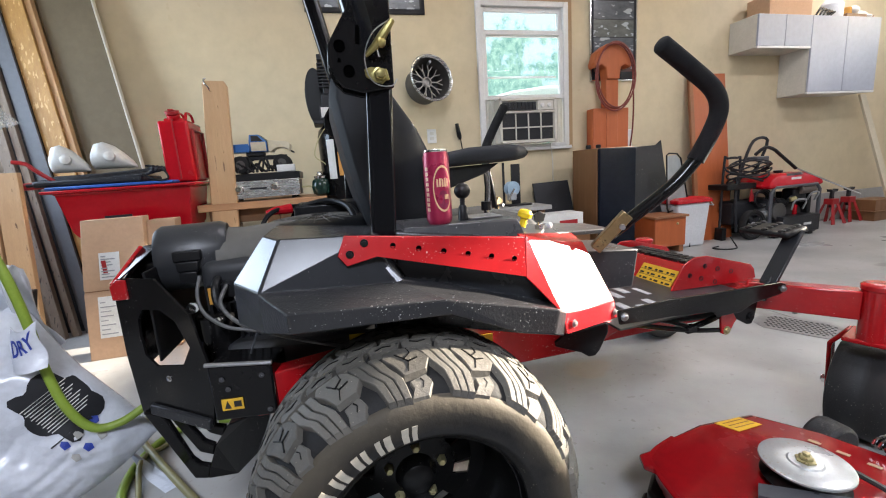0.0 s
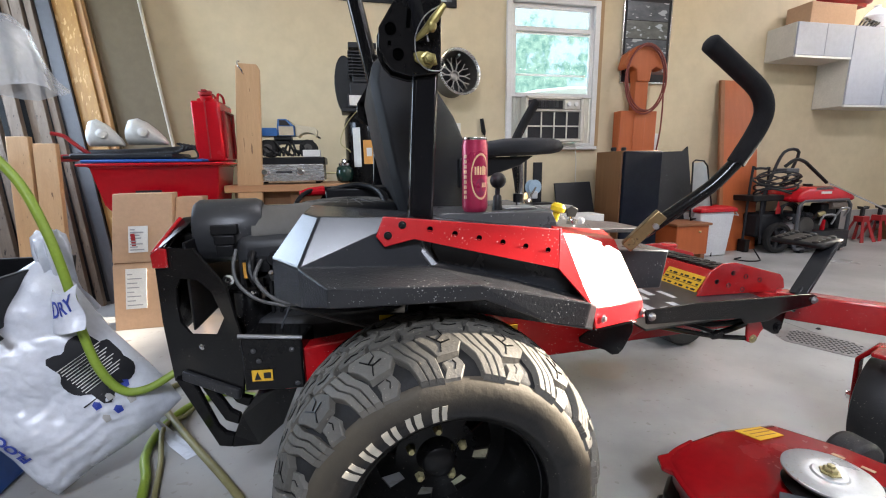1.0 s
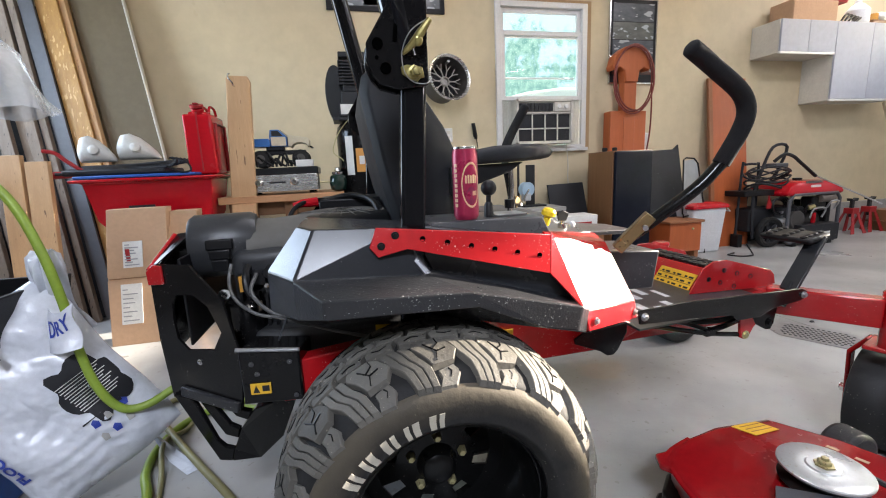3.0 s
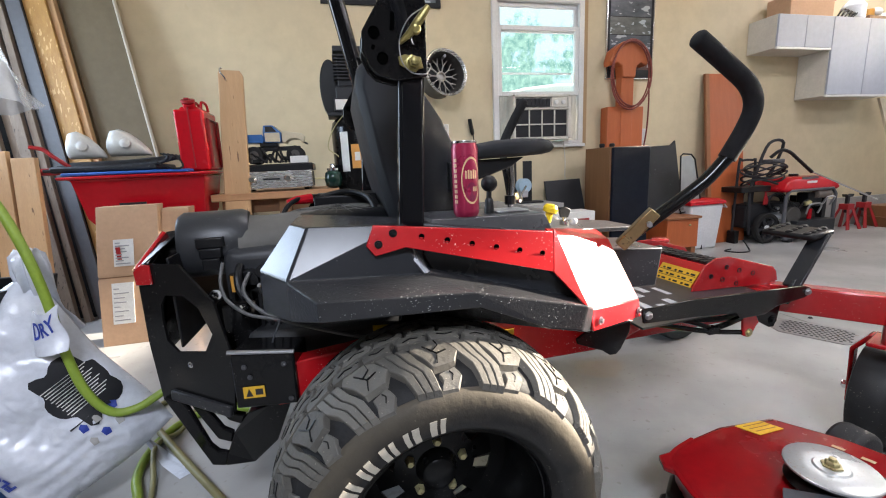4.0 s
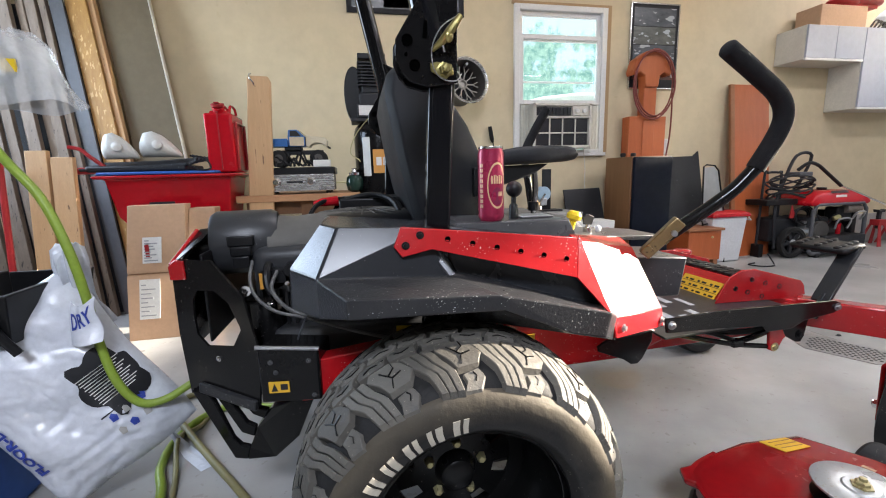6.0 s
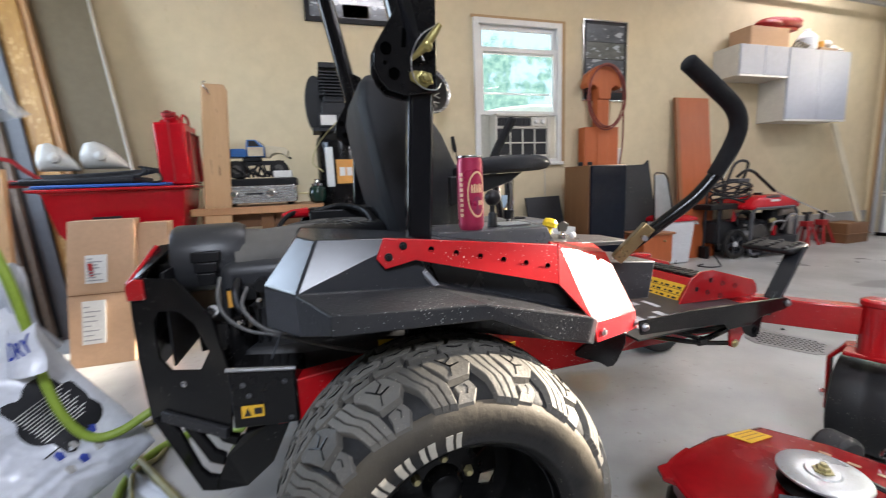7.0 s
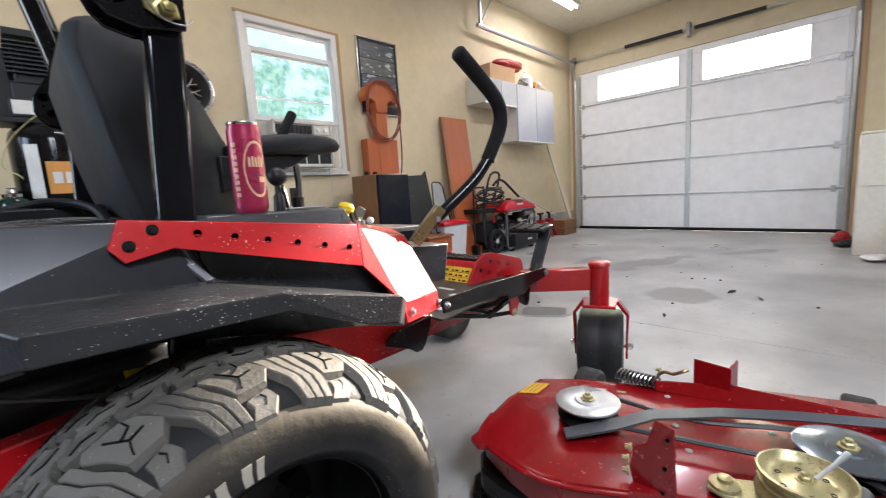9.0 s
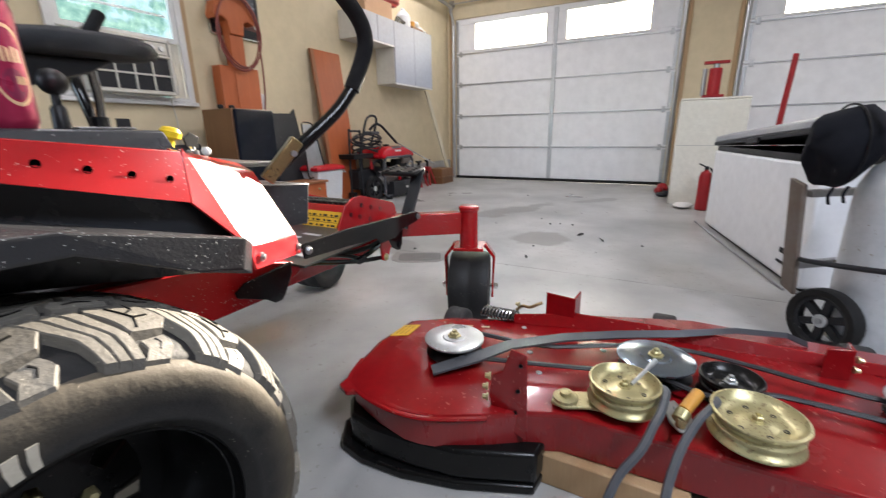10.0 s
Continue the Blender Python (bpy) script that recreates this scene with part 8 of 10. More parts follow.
poster("wall_poster", 3.46, 3.99, 1.80, 2.59, "chrome", "framed photo poster of cars in dim colours", [(0.05, 0.95, 0.745, 0.96, "photo_a"), (0.05, 0.95, 0.53, 0.735, "photo_b"), (0.05, 0.95, 0.32, 0.52, "photo_a"), (0.05, 0.95, 0.10, 0.31, "photo_c")])
poster("wall_poster", 0.70, 1.72, 2.40, 2.98, "print", "wide framed photo poster of a race car", [(0.03, 0.97, 0.05, 0.95, "photo_a"), (0.30, 0.52, 0.06, 0.24, "photo_c")])
ol = thing("wall_outlet", "white electrical outlet plate on the wall", "outlet", (1.72, YN - 0.01, 1.26))
part("plate", G().box(1.675, 1.765, YN - 0.012, YN - 0.002, 1.25, 1.38), M["vinyl"], ol, bevel=0.004)
for z in (1.28, 1.325):
    part("socket", G().box(1.70, 1.74, YN - 0.015, YN - 0.0115, z, z + 0.028), M["ac"], ol, bevel=0.004)
solo("hung_tool", G().tube([(1.97, YN - 0.03, 1.42), (1.99, YN - 0.03, 1.30), (2.0, YN - 0.03, 1.27)], [0.018, 0.022, 0.010], 12).cyl((2.0, YN - 0.03, 1.28), (2.02, YN - 0.03, 1.12), 0.005, 8).box(1.985, 2.005, YN - 0.04, YN - 0.001, 1.272, 1.28), M["black_plastic"], "black-handled tool hung on the wall", "hand tool")
g = G().box(1.55, 2.72, 4.12, 4.56, 0.56, 0.60)
lt = thing("low_table", "low grey-topped table along the wall", "table", (2.1, 4.34, 0))
part("top", g, M["stem"], lt, bevel=0.004)
for x in (1.60, 2.62):
    for y in (4.16, 4.48):
        part("leg", G().box(x, x + 0.05, y, y + 0.05, 0, 0.56), M["brown_wood"], lt, bevel=0.003)
hw = thing("hand_winch", "pale blue hand winch bolted to a dark upright plate", "winch", (2.42, 4.35, 0.601))
part("upright", G().box(2.43, 2.52, 4.37, 4.39, 0.601, 1.0).box(2.36, 2.60, 4.28, 4.44, 0.601, 0.615).box(2.34, 2.36, 4.37, 4.39, 0.601, 1.02), M["charcoal"], hw, bevel=0.003)
part("drum", G().lathe([(0.068, 0.0), (0.068, 0.010), (0.030, 0.012), (0.030, 0.06), (0.068, 0.062), (0.068, 0.072), (0.02, 0.072)], (2.405, 4.36, 0.77), (0.1, -1, 0), 24), mat("pale blue paint", (0.40, 0.55, 0.68), 0.4), hw, "pale blue drum")
part("bracket", G().box(2.37, 2.44, 4.28, 4.36, 0.66, 0.73), M["tank"], hw, bevel=0.01)
part("crank", G().tube([(2.41, 4.27, 0.77), (2.36, 4.26, 0.70), (2.34, 4.24, 0.655)], 0.008, 8), M["chrome"], hw)
solo("dark_board", G().slab([(2.72, 4.25, 0.0), (3.12, 4.22, 0.0), (3.12, 4.50, 0.80), (2.72, 4.50, 0.79)], (0, 0.02, 0)), M["charcoal"], "scuffed charcoal board leaning on the wall", "board", bevel=0.002)
wc = thing("white_carton", "white carton with a red printed mark on a crate", "carton", (2.78, 4.0, 0.36))
part("box", G().box(2.50, 2.92, 3.92, 4.14, 0.362, 0.53), M["paper"], wc, bevel=0.004)
part("mark", G().box(2.68, 2.86, 3.917, 3.9195, 0.41, 0.47), M["red_faded"], wc, smooth=0)
solo("crate", G().box(2.45, 2.98, 3.90, 4.18, 0.0, 0.36), M["brown_wood"], "brown wooden crate on the floor", "crate", bevel=0.005)

sp = thing("loudspeaker", "tall floor loudspeaker with brown veneer and navy cloth", "loudspeaker", (3.33, 4.2, 0))
part("cabinet", G().box(3.13, 3.54, 4.02, 4.42, 0.0, 1.09), M["brown_wood"], sp, "brown veneer cabinet", bevel=0.005)
part("grille", G().box(3.135, 3.535, 3.985, 4.018, 0.05, 1.085), M["navy"], sp, "navy cloth grille", bevel=0.012)
for x in (3.20, 3.31):
    solo("small_pot", G().lathe([(0.020, 0), (0.026, 0.02), (0.024, 0.035), (0.016, 0.04)], (x, 4.25, 1.091), (0, 0, 1), 14), M["print"], "small dark pot on the loudspeaker", "pot")


def wood_stand():
    w = thing("wooden_stand", "orange-brown wooden stand with a mushroom top and hose", "stand", (3.60, 4.5, 0))
    part("column", G().box(3.40, 3.82, 4.46, 4.58, 0.0, 1.50), M["orange_wood"], w, bevel=0.006)
    part("column_panel", G().box(3.55, 3.68, 4.452, 4.459, 0.9, 1.46), M["orange_wood"], w, bevel=0.003)
    part("stem", G().box(3.555, 3.70, 4.47, 4.56, 1.50, 1.95), M["orange_wood"], w, bevel=0.006)
    top = [(3.42, 1.89), (3.405, 1.93), (3.44, 2.04), (3.54, 2.11), (3.625, 2.135), (3.71, 2.11), (3.81, 2.04), (3.845, 1.93), (3.83, 1.89), (3.76, 1.92), (3.715, 1.89), (3.70, 1.78), (3.555, 1.78), (3.54, 1.89), (3.49, 1.92)]
    part("crown", G().prism(top, "y", 4.45, 4.57), M["orange_wood"], w, "rounded crown", bevel=0.01)
    for k, (dx, dz, tilt) in enumerate(((0, 0, 0.0), (0.012, 0.014, 0.05), (-0.010, -0.012, -0.04))):
        pts = [(3.63 + dx + (0.215 + 0.008 * k) * math.cos(a), 4.43 - 0.012 * k + tilt * math.sin(a) * 0.2, 1.80 + dz + (0.31 + 0.006 * k) * math.sin(a)) for a in [2 * math.pi * i / 30 for i in range(31)]]
        part("hose_coil", G().tube(pts, 0.008, 7), M["cord"], w, "red-brown hose coil")
    part("hose_tail", G().tube([(3.84, 4.43, 1.80), (3.87, 4.45, 1.55), (3.88, 4.47, 1.30), (3.86, 4.48, 1.10)], 0.008, 7, 4), M["cord"], w)


wood_stand()
solo("white_bottle", G().box(3.84, 3.90, 4.50, 4.56, 0.0, 1.28), M["vinyl"], "white downpipe end beside the stand", "pipe", bevel=0.01)
solo("charcoal_panel", G().slab([(3.68, 4.28, 0.0), (4.27, 4.25, 0.0), (4.31, 4.54, 1.15), (4.25, 4.54, 1.10), (3.68, 4.55, 1.09)], (0, 0.02, 0)), M["charcoal"], "scuffed charcoal panel leaning on the wall", "panel", bevel=0.002)
wf = thing("wire_frame", "small grey mesh panel with a black wire rim", "mesh panel", (4.28, 4.2, 0))
part("rim", G().tube([(4.12, 4.22, 0.42), (4.12, 4.25, 0.98), (4.16, 4.26, 1.0), (4.26, 4.26, 0.99), (4.30, 4.25, 0.94), (4.38, 4.20, 0.42), (4.12, 4.20, 0.40)], 0.008, 8), M["black_plastic"], wf)
part("mesh", G().slab([(4.13, 4.222, 0.43), (4.37, 4.205, 0.43), (4.29, 4.25, 0.93), (4.25, 4.256, 0.98), (4.13, 4.25, 0.97)], (0, 0.003, 0)), M["galv"], wf, smooth=0)
part("foot", G().tube([(4.13, 4.22, 0.42), (4.13, 4.16, 0.0)], 0.008, 8).tube([(4.37, 4.20, 0.42), (4.37, 4.16, 0.0)], 0.008, 8), M["black_plastic"], wf)
op = thing("orange_board", "smooth orange-stained board leaning on the wall", "board", (4.85, 4.4, 0))
part("face", G().slab([(4.70, 4.34, 0.0), (5.15, 4.34, 0.0), (5.15, 4.545, 1.84), (4.70, 4.545, 1.84)], (0, 0.03, 0)), M["orange_wood"], op, bevel=0.003)
part("edge", G().slab([(4.650, 4.336, 0.0), (4.698, 4.336, 0.0), (4.698, 4.540, 1.84), (4.650, 4.540, 1.84)], (0, 0.032, 0)), M["brick_wood"], op, "darker side edge", bevel=0.002)


def cooler():
    c = thing("cooler", "white picnic cooler with a red lid", "cooler", (4.42, 4.18, 0))
    part("body", G().loft([[(4.24, 4.07, 0), (4.60, 4.07, 0), (4.60, 4.36, 0), (4.24, 4.36, 0)], [(4.21, 4.04, 0.47), (4.63, 4.04, 0.47), (4.63, 4.39, 0.47), (4.21, 4.39, 0.47)]]), M["cool_white"], c, bevel=0.02, seg=3)
    part("lid", G().loft([[(4.19, 4.02, 0.472), (4.65, 4.02, 0.472), (4.65, 4.41, 0.472), (4.19, 4.41, 0.472)], [(4.20, 4.03, 0.51), (4.64, 4.03, 0.51), (4.64, 4.40, 0.51), (4.20, 4.40, 0.51)], [(4.26, 4.08, 0.53), (4.58, 4.08, 0.53), (4.58, 4.35, 0.53), (4.26, 4.35, 0.53)]]), M["red_plastic"], c, "red lid", bevel=0.008)
    part("bail_handle", G().tube([(4.655, 4.06, 0.46), (4.68, 4.05, 0.43), (4.68, 4.37, 0.43), (4.655, 4.36, 0.46)], 0.008, 8), M["tank"], c)
    c.location.x -= 0.04
    c.location.y += 0.09


cooler()
fs = thing("foot_stool", "small orange-brown wooden box stool", "stool", (3.98, 4.1, 0))
part("box", G().box(3.80, 4.17, 4.02, 4.32, 0.07, 0.36), M["orange_wood"], fs, bevel=0.006)
part("lid", G().box(3.78, 4.19, 4.00, 4.34, 0.362, 0.385), M["brick_wood"], fs, bevel=0.004)
part("knob", G().ell((4.06, 4.012, 0.30), (0.012, 0.012, 0.012), 12, 8), M["zinc"], fs)
for x in (3.82, 4.11):
    part("foot", G().box(x, x + 0.05, 4.03, 4.31, 0.0, 0.07), M["brick_wood"], fs, bevel=0.004)


def small_wheel(parent, c, r, w, ax=(0, 1, 0), spokes=5):
    ax = Vector(ax).normalized()
    c = Vector(c)
    t = part("wheel", G().lathe([(r * 0.74, -w * 0.35), (r * 0.80, -w / 2), (r * 0.97, -w / 2), (r, -w * 0.3), (r, w * 0.3), (r * 0.97, w / 2), (r * 0.80, w / 2), (r * 0.74, w * 0.35), (r * 0.74, -w * 0.35)], c, ax, 32, False), M["rubber"], parent, "black rubber wheel", smooth=40)
    part("wheel_rim", G().lathe([(r * 0.76, -w * 0.36), (r * 0.66, -w * 0.3), (r * 0.66, w * 0.3), (r * 0.76, w * 0.36), (r * 0.76, -w * 0.36)], c, ax, 28, False), M["charcoal"], t)
    u = ax.orthogonal().normalized()
    v = ax.cross(u)
    for k in range(spokes):
        a = 2 * math.pi * k / spokes
        d = u * math.cos(a) + v * math.sin(a)
        part("spoke", G().beam(c + d * r * 0.1, c + d * r * 0.7, w * 0.4, r * 0.22, ax.cross(d)), M["charcoal"], t, bevel=0.002)
    part("hub", G().cyl(c - ax * w * 0.4, c + ax * w * 0.4, r * 0.2, 16), M["tank"], t, bevel=0.002)
    return t


def pressure_washer():
    p = thing("pressure_washer", "black wheeled pressure washer with looped hoses", "pressure washer", (5.05, 4.1, 0))
    part("frame", G().tube([(4.86, 3.95, 0.10), (4.86, 3.98, 0.55), (4.98, 4.02, 0.80), (5.16, 4.06, 1.07), (5.36, 4.06, 1.07), (5.30, 4.10, 0.80), (5.24, 4.12, 0.72)], 0.016, 10, 4), M["charcoal"], p, "bent tube handle")
    part("frame", G().tube([(4.74, 4.05, 0.12), (4.76, 4.05, 0.86), (4.80, 4.05, 0.90), (4.94, 4.05, 0.90), (4.98, 4.05, 0.86), (4.98, 4.05, 0.30)], 0.013, 10, 3), M["charcoal"], p)
    part("engine", G().box(4.84, 5.20, 3.98, 4.28, 0.16, 0.42), M["charcoal"], p, bevel=0.03, seg=3)
    part("pump", G().cyl((5.10, 3.95, 0.25), (5.34, 3.95, 0.25), 0.07, 18).box(5.20, 5.34, 3.92, 4.05, 0.28, 0.38), M["steel"], p, bevel=0.006)
    part("tray", G().box(4.70, 5.10, 3.94, 4.30, 0.56, 0.62), M["black_plastic"], p, bevel=0.01)
    for k in range(6):
        cx, cz, r1, r2 = 5.06 + 0.025 * (k % 3), 0.66 + 0.035 * k, 0.26 + 0.02 * (k % 2), 0.035
        pts = [(cx + r1 * math.cos(a), 4.02 + 0.10 * math.sin(a) + 0.015 * (k % 2), cz + r2 * math.sin(2 * a + k)) for a in [2 * math.pi * i / 22 for i in range(23)]]
        part("hose_loop", G().tube(pts, 0.010, 6), M["charcoal"], p, "dark hose loop")
    for k in range(4):
        pts = [(5.18 + 0.12 * math.cos(a), 3.92 + 0.02 * k, 0.44 + (0.10 - 0.012 * k) * math.sin(a)) for a in [2 * math.pi * i / 20 for i in range(21)]]
        part("cable_loop", G().tube(pts, 0.009, 6), M["black_plastic"], p)
    part("spray_gun", G().tube([(5.10, 3.98, 0.92), (5.20, 3.96, 0.99), (5.32, 3.96, 0.97), (5.42, 3.95, 0.90), (5.62, 3.92, 0.74)], 0.018, 10, 3), M["black_plastic"], p, "black spray gun")
    part("lance", G().tube([(5.60, 3.92, 0.75), (6.20, 3.64, 0.42)], 0.009, 8), M["chrome"], p, "bright spray lance")
    part("blue_cable", G().box(5.06, 5.24, 3.93, 4.05, 0.85, 0.90), M["grey_metal"], p, bevel=0.01)
    part("red_tab", G().slab([(5.0, 3.93, 0.42), (5.08, 3.93, 0.42), (5.02, 3.93, 0.56)], (0, 0.01, 0)), M["red_faded"], p)
    small_wheel(p, (5.02, 3.90, 0.165), 0.165, 0.06)
    small_wheel(p, (5.02, 4.33, 0.165), 0.165, 0.06)
    part("foot", G().box(4.73, 4.79, 4.0, 4.1, 0.0, 0.14), M["black_plastic"], p, bevel=0.006)
    p.location.x += 0.14
    p.location.y += 0.22


pressure_washer()


def generator():
    g0 = thing("generator", "red and black portable generator with a tube frame", "generator", (5.75, 4.05, 0))
    x0, x1, y0, y1 = 5.42, 6.12, 3.82, 4.32
    for y in (y0, y1):
        part("frame_tube", G().tube([(x0, y, 0.07), (x0, y, 0.50), (x0 + 0.05, y, 0.56), (x1 - 0.05, y, 0.56), (x1, y, 0.50), (x1, y, 0.07), (x1 - 0.03, y, 0.04), (x0 + 0.03, y, 0.04), (x0, y, 0.07)], 0.018, 10), M["grey_metal"], g0, "grey tube frame")
    for x in (x0 + 0.1, x1 - 0.1):
        part("cross_tube", G().cyl((x, y0, 0.045), (x, y1, 0.045), 0.014, 10), M["charcoal"], g0)
        for ya, yb in ((y0 - 0.02, y0 + 0.05), (y1 - 0.05, y1 + 0.02)):
            part("foot", G().box(x - 0.03, x + 0.03, ya, yb, 0.0, 0.04), M["black_plastic"], g0, bevel=0.005)
    part("fuel_tank", G().loft([[(x0 - 0.02, y0, 0.545), (x1 + 0.02, y0, 0.545), (x1 + 0.02, y1, 0.545), (x0 - 0.02, y1, 0.545)], [(x0 - 0.05, y0 - 0.015, 0.575), (x1 + 0.05, y0 - 0.015, 0.575), (x1 + 0.05, y1, 0.575), (x0 - 0.05, y1, 0.575)], [(x0 + 0.02, y0 + 0.01, 0.640), (x1 - 0.02, y0 + 0.01, 0.640), (x1 - 0.02, y1 - 0.02, 0.640), (x0 + 0.02, y1 - 0.02, 0.640)], [(x0 + 0.16, y0 + 0.05, 0.690), (x1 - 0.14, y0 + 0.05, 0.690), (x1 - 0.14, y1 - 0.06, 0.690), (x0 + 0.16, y1 - 0.06, 0.690)], [(x0 + 0.20, y0 + 0.10, 0.700), (x1 - 0.18, y0 + 0.10, 0.700), (x1 - 0.18, y1 - 0.10, 0.700), (x0 + 0.20, y1 - 0.10, 0.700)]]), M["red_plastic"], g0, "red moulded fuel tank", bevel=0.016, seg=3)
    part("tank_inset", G().slab([(x0 + 0.24, y0 + 0.030, 0.672), (x1 - 0.22, y0 + 0.030, 0.672), (x1 - 0.24, y0 + 0.048, 0.693), (x0 + 0.26, y0 + 0.048, 0.693)], (0, -0.004, 0.002)), M["black_plastic"], g0)
    part("tank_label", G().box(5.70, 5.84, y0 + 0.005, y0 + 0.009, 0.628, 0.652), M["paper"], g0, smooth=0)
    part("fuel_cap", G().cyl((5.80, 4.05, 0.700), (5.80, 4.05, 0.725), 0.045, 18), M["black_plastic"], g0, bevel=0.005)
    part("engine", G().box(5.48, 5.76, 3.90, 4.22, 0.10, 0.42), M["charcoal"], g0, bevel=0.03, seg=3)
    part("recoil_cover", G().cyl((5.60, 3.90, 0.28), (5.60, 3.85, 0.28), 0.10, 24), M["wheel_dark"], g0, bevel=0.01)
    part("alternator", G().cyl((5.76, 4.06, 0.24), (6.05, 4.06, 0.24), 0.12, 24), M["wheel_dark"], g0, bevel=0.01)
    part("air_box", G().box(5.80, 6.0, 3.86, 4.0, 0.36, 0.52), M["black_plastic"], g0, bevel=0.02)
    part("red_filter", G().cyl((5.86, 3.88, 0.18), (5.86, 3.88, 0.34), 0.022, 14), M["red_plastic"], g0)
    part("yellow_fitting", G().cyl((5.74, 3.86, 0.40), (5.80, 3.84, 0.42), 0.025, 12), M["zinc"], g0)
    part("battery", G().box(5.56, 6.10, 3.775, 3.94, 0.045, 0.23), M["charcoal"], g0, bevel=0.006)
    part("outlet_guard", G().tube([(5.70, 3.80, 0.30), (5.70, 3.77, 0.40), (5.86, 3.77, 0.40), (5.86, 3.80, 0.30)], 0.010, 8, 3).tube([(5.92, 3.80, 0.40), (5.92, 3.76, 0.47), (6.02, 3.76, 0.47), (6.02, 3.80, 0.38)], 0.010, 8, 3), M["steel"], g0)
    part("muffler", G().cyl((5.88, 3.86, 0.50), (6.08, 3.86, 0.50), 0.045, 18), M["rusty"], g0, bevel=0.006)
    part("battery_label", G().box(5.86, 5.97, 3.7715, 3.7742, 0.12, 0.145), M["paper"], g0, smooth=0)
    part("panel", G().box(6.04, 6.10, 3.88, 4.24, 0.22, 0.46), M["black_plastic"], g0, bevel=0.005)
    for k in range(3):
        part("wiring", G().tube([(5.55, 3.88, 0.45), (5.66, 3.86, 0.38 - 0.04 * k), (5.78, 3.87, 0.44), (5.9, 3.86, 0.36 + 0.03 * k)], 0.006, 6, 4), M["black_plastic"], g0)
    g0.location.x -= 0.12
    g0.location.y += 0.22


generator()
solo("floor_cable", G().tube([(4.70, 3.98, 0.10), (4.72, 3.92, 0.010), (4.62, 3.84, 0.008), (4.50, 3.86, 0.008), (4.46, 3.96, 0.008), (4.58, 4.0, 0.008)], 0.007, 6, 5), M["black_plastic"], "black cable looped on the floor", "cable")


def jack_stand(x, y):
    j = thing("jack_stand", "red steel jack stand with a ratchet saddle", "jack stand", (x, y, 0), group="red jack stands")
    for a in range(4):
        sx, sy = ((-1, -1), (1, -1), (1, 1), (-1, 1))[a]
        part("leg", G().slab([(x + sx * 0.13, y + sy * 0.11, 0), (x + sx * 0.07, y + sy * 0.11, 0), (x + sx * 0.015, y + sy * 0.045, 0.26), (x + sx * 0.055, y + sy * 0.045, 0.26)], (0, -sy * 0.006, 0)), M["red_faded"], j, bevel=0.002)
    part("collar", G().box(x - 0.055, x + 0.055, y - 0.05, y + 0.05, 0.24, 0.31), M["red_faded"], j, bevel=0.004)
    part("post", G().box(x - 0.02, x + 0.02, y - 0.015, y + 0.015, 0.20, 0.40), M["charcoal"], j, bevel=0.003)
    part("saddle", G().prism([(x - 0.06, 0.43), (x - 0.045, 0.395), (x + 0.045, 0.395), (x + 0.06, 0.43), (x + 0.035, 0.415), (x - 0.035, 0.415)], "y", y - 0.03, y + 0.03), M["charcoal"], j, bevel=0.003)


jack_stand(6.74, 4.38)
jack_stand(7.06, 4.40)
solo("wooden_box", G().box(7.18, 7.62, 4.18, 4.46, 0.0, 0.26).box(7.16, 7.64, 4.16, 4.48, 0.11, 0.125), M["brown_wood"], "low brown wooden box against the wall", "box", bevel=0.004)
solo("leaning_stick", G().slab([(7.20, 4.48, 1.56), (7.30, 4.48, 1.56), (7.70, 4.22, 0.0), (7.60, 4.22, 0.0)], (0, 0.03, 0)), M["truck_tan"], "pale lath leaning on the wall cabinet", "lath", bevel=0.003)


def wall_cabinet(name, x0, x1, z0, z1, doors):
    c = thing(name, "white laminate wall cabinet with flat doors", "wall cabinet", ((x0 + x1) / 2, 4.43, z0), group="white wall cabinets")
    part("body", G().box(x0, x1, 4.285, 4.597, z0, z1), M["ac"], c, bevel=0.003)
    w = (x1 - x0) / doors
    for k in range(doors):
        part("door", G().box(x0 + k * w + 0.003, x0 + (k + 1) * w - 0.003, 4.263, 4.283, z0 + 0.012, z1 - 0.004), M["cabinet_face"], c, "cool white flat door", bevel=0.003)
    part("bottom_rail", G().box(x0, x1, 4.262, 4.284, z0 - 0.012, z0 + 0.010), M["vinyl"], c, bevel=0.002)


wall_cabinet("wall_cabinet", 5.24, 5.995, 2.04, 2.37, 2)
wall_cabinet("wall_cabinet", 6.0, 7.05, 1.56, 2.37, 2)
solo("storage_carton", G().box(5.42, 6.02, 4.30, 4.56, 2.372, 2.58), M["card"], "brown carton on the wall cabinet", "carton", bevel=0.006)
solo("red_bag", G().ell((6.02, 4.42, 2.665), (0.34, 0.12, 0.07), 20, 10).ell((5.82, 4.40, 2.64), (0.20, 0.10, 0.05), 16, 8).ell((6.22, 4.43, 2.70), (0.14, 0.1, 0.05), 16, 8).box(5.75, 6.2, 4.34, 4.5, 2.582, 2.62), M["red_faded"], "slumped red bag on the carton", "bag")
g = G()
for k in range(5):
    g.tube([(6.12 + 0.05 * k, 4.33, 2.38), (6.18 + 0.05 * k, 4.32, 2.46 - 0.01 * k), (6.28 + 0.03 * k, 4.33, 2.43), (6.34, 4.34, 2.38)], 0.010, 6, 4)
solo("cable_bundle", g, M["black_plastic"], "black cable bundle on the wall cabinet", "cables")
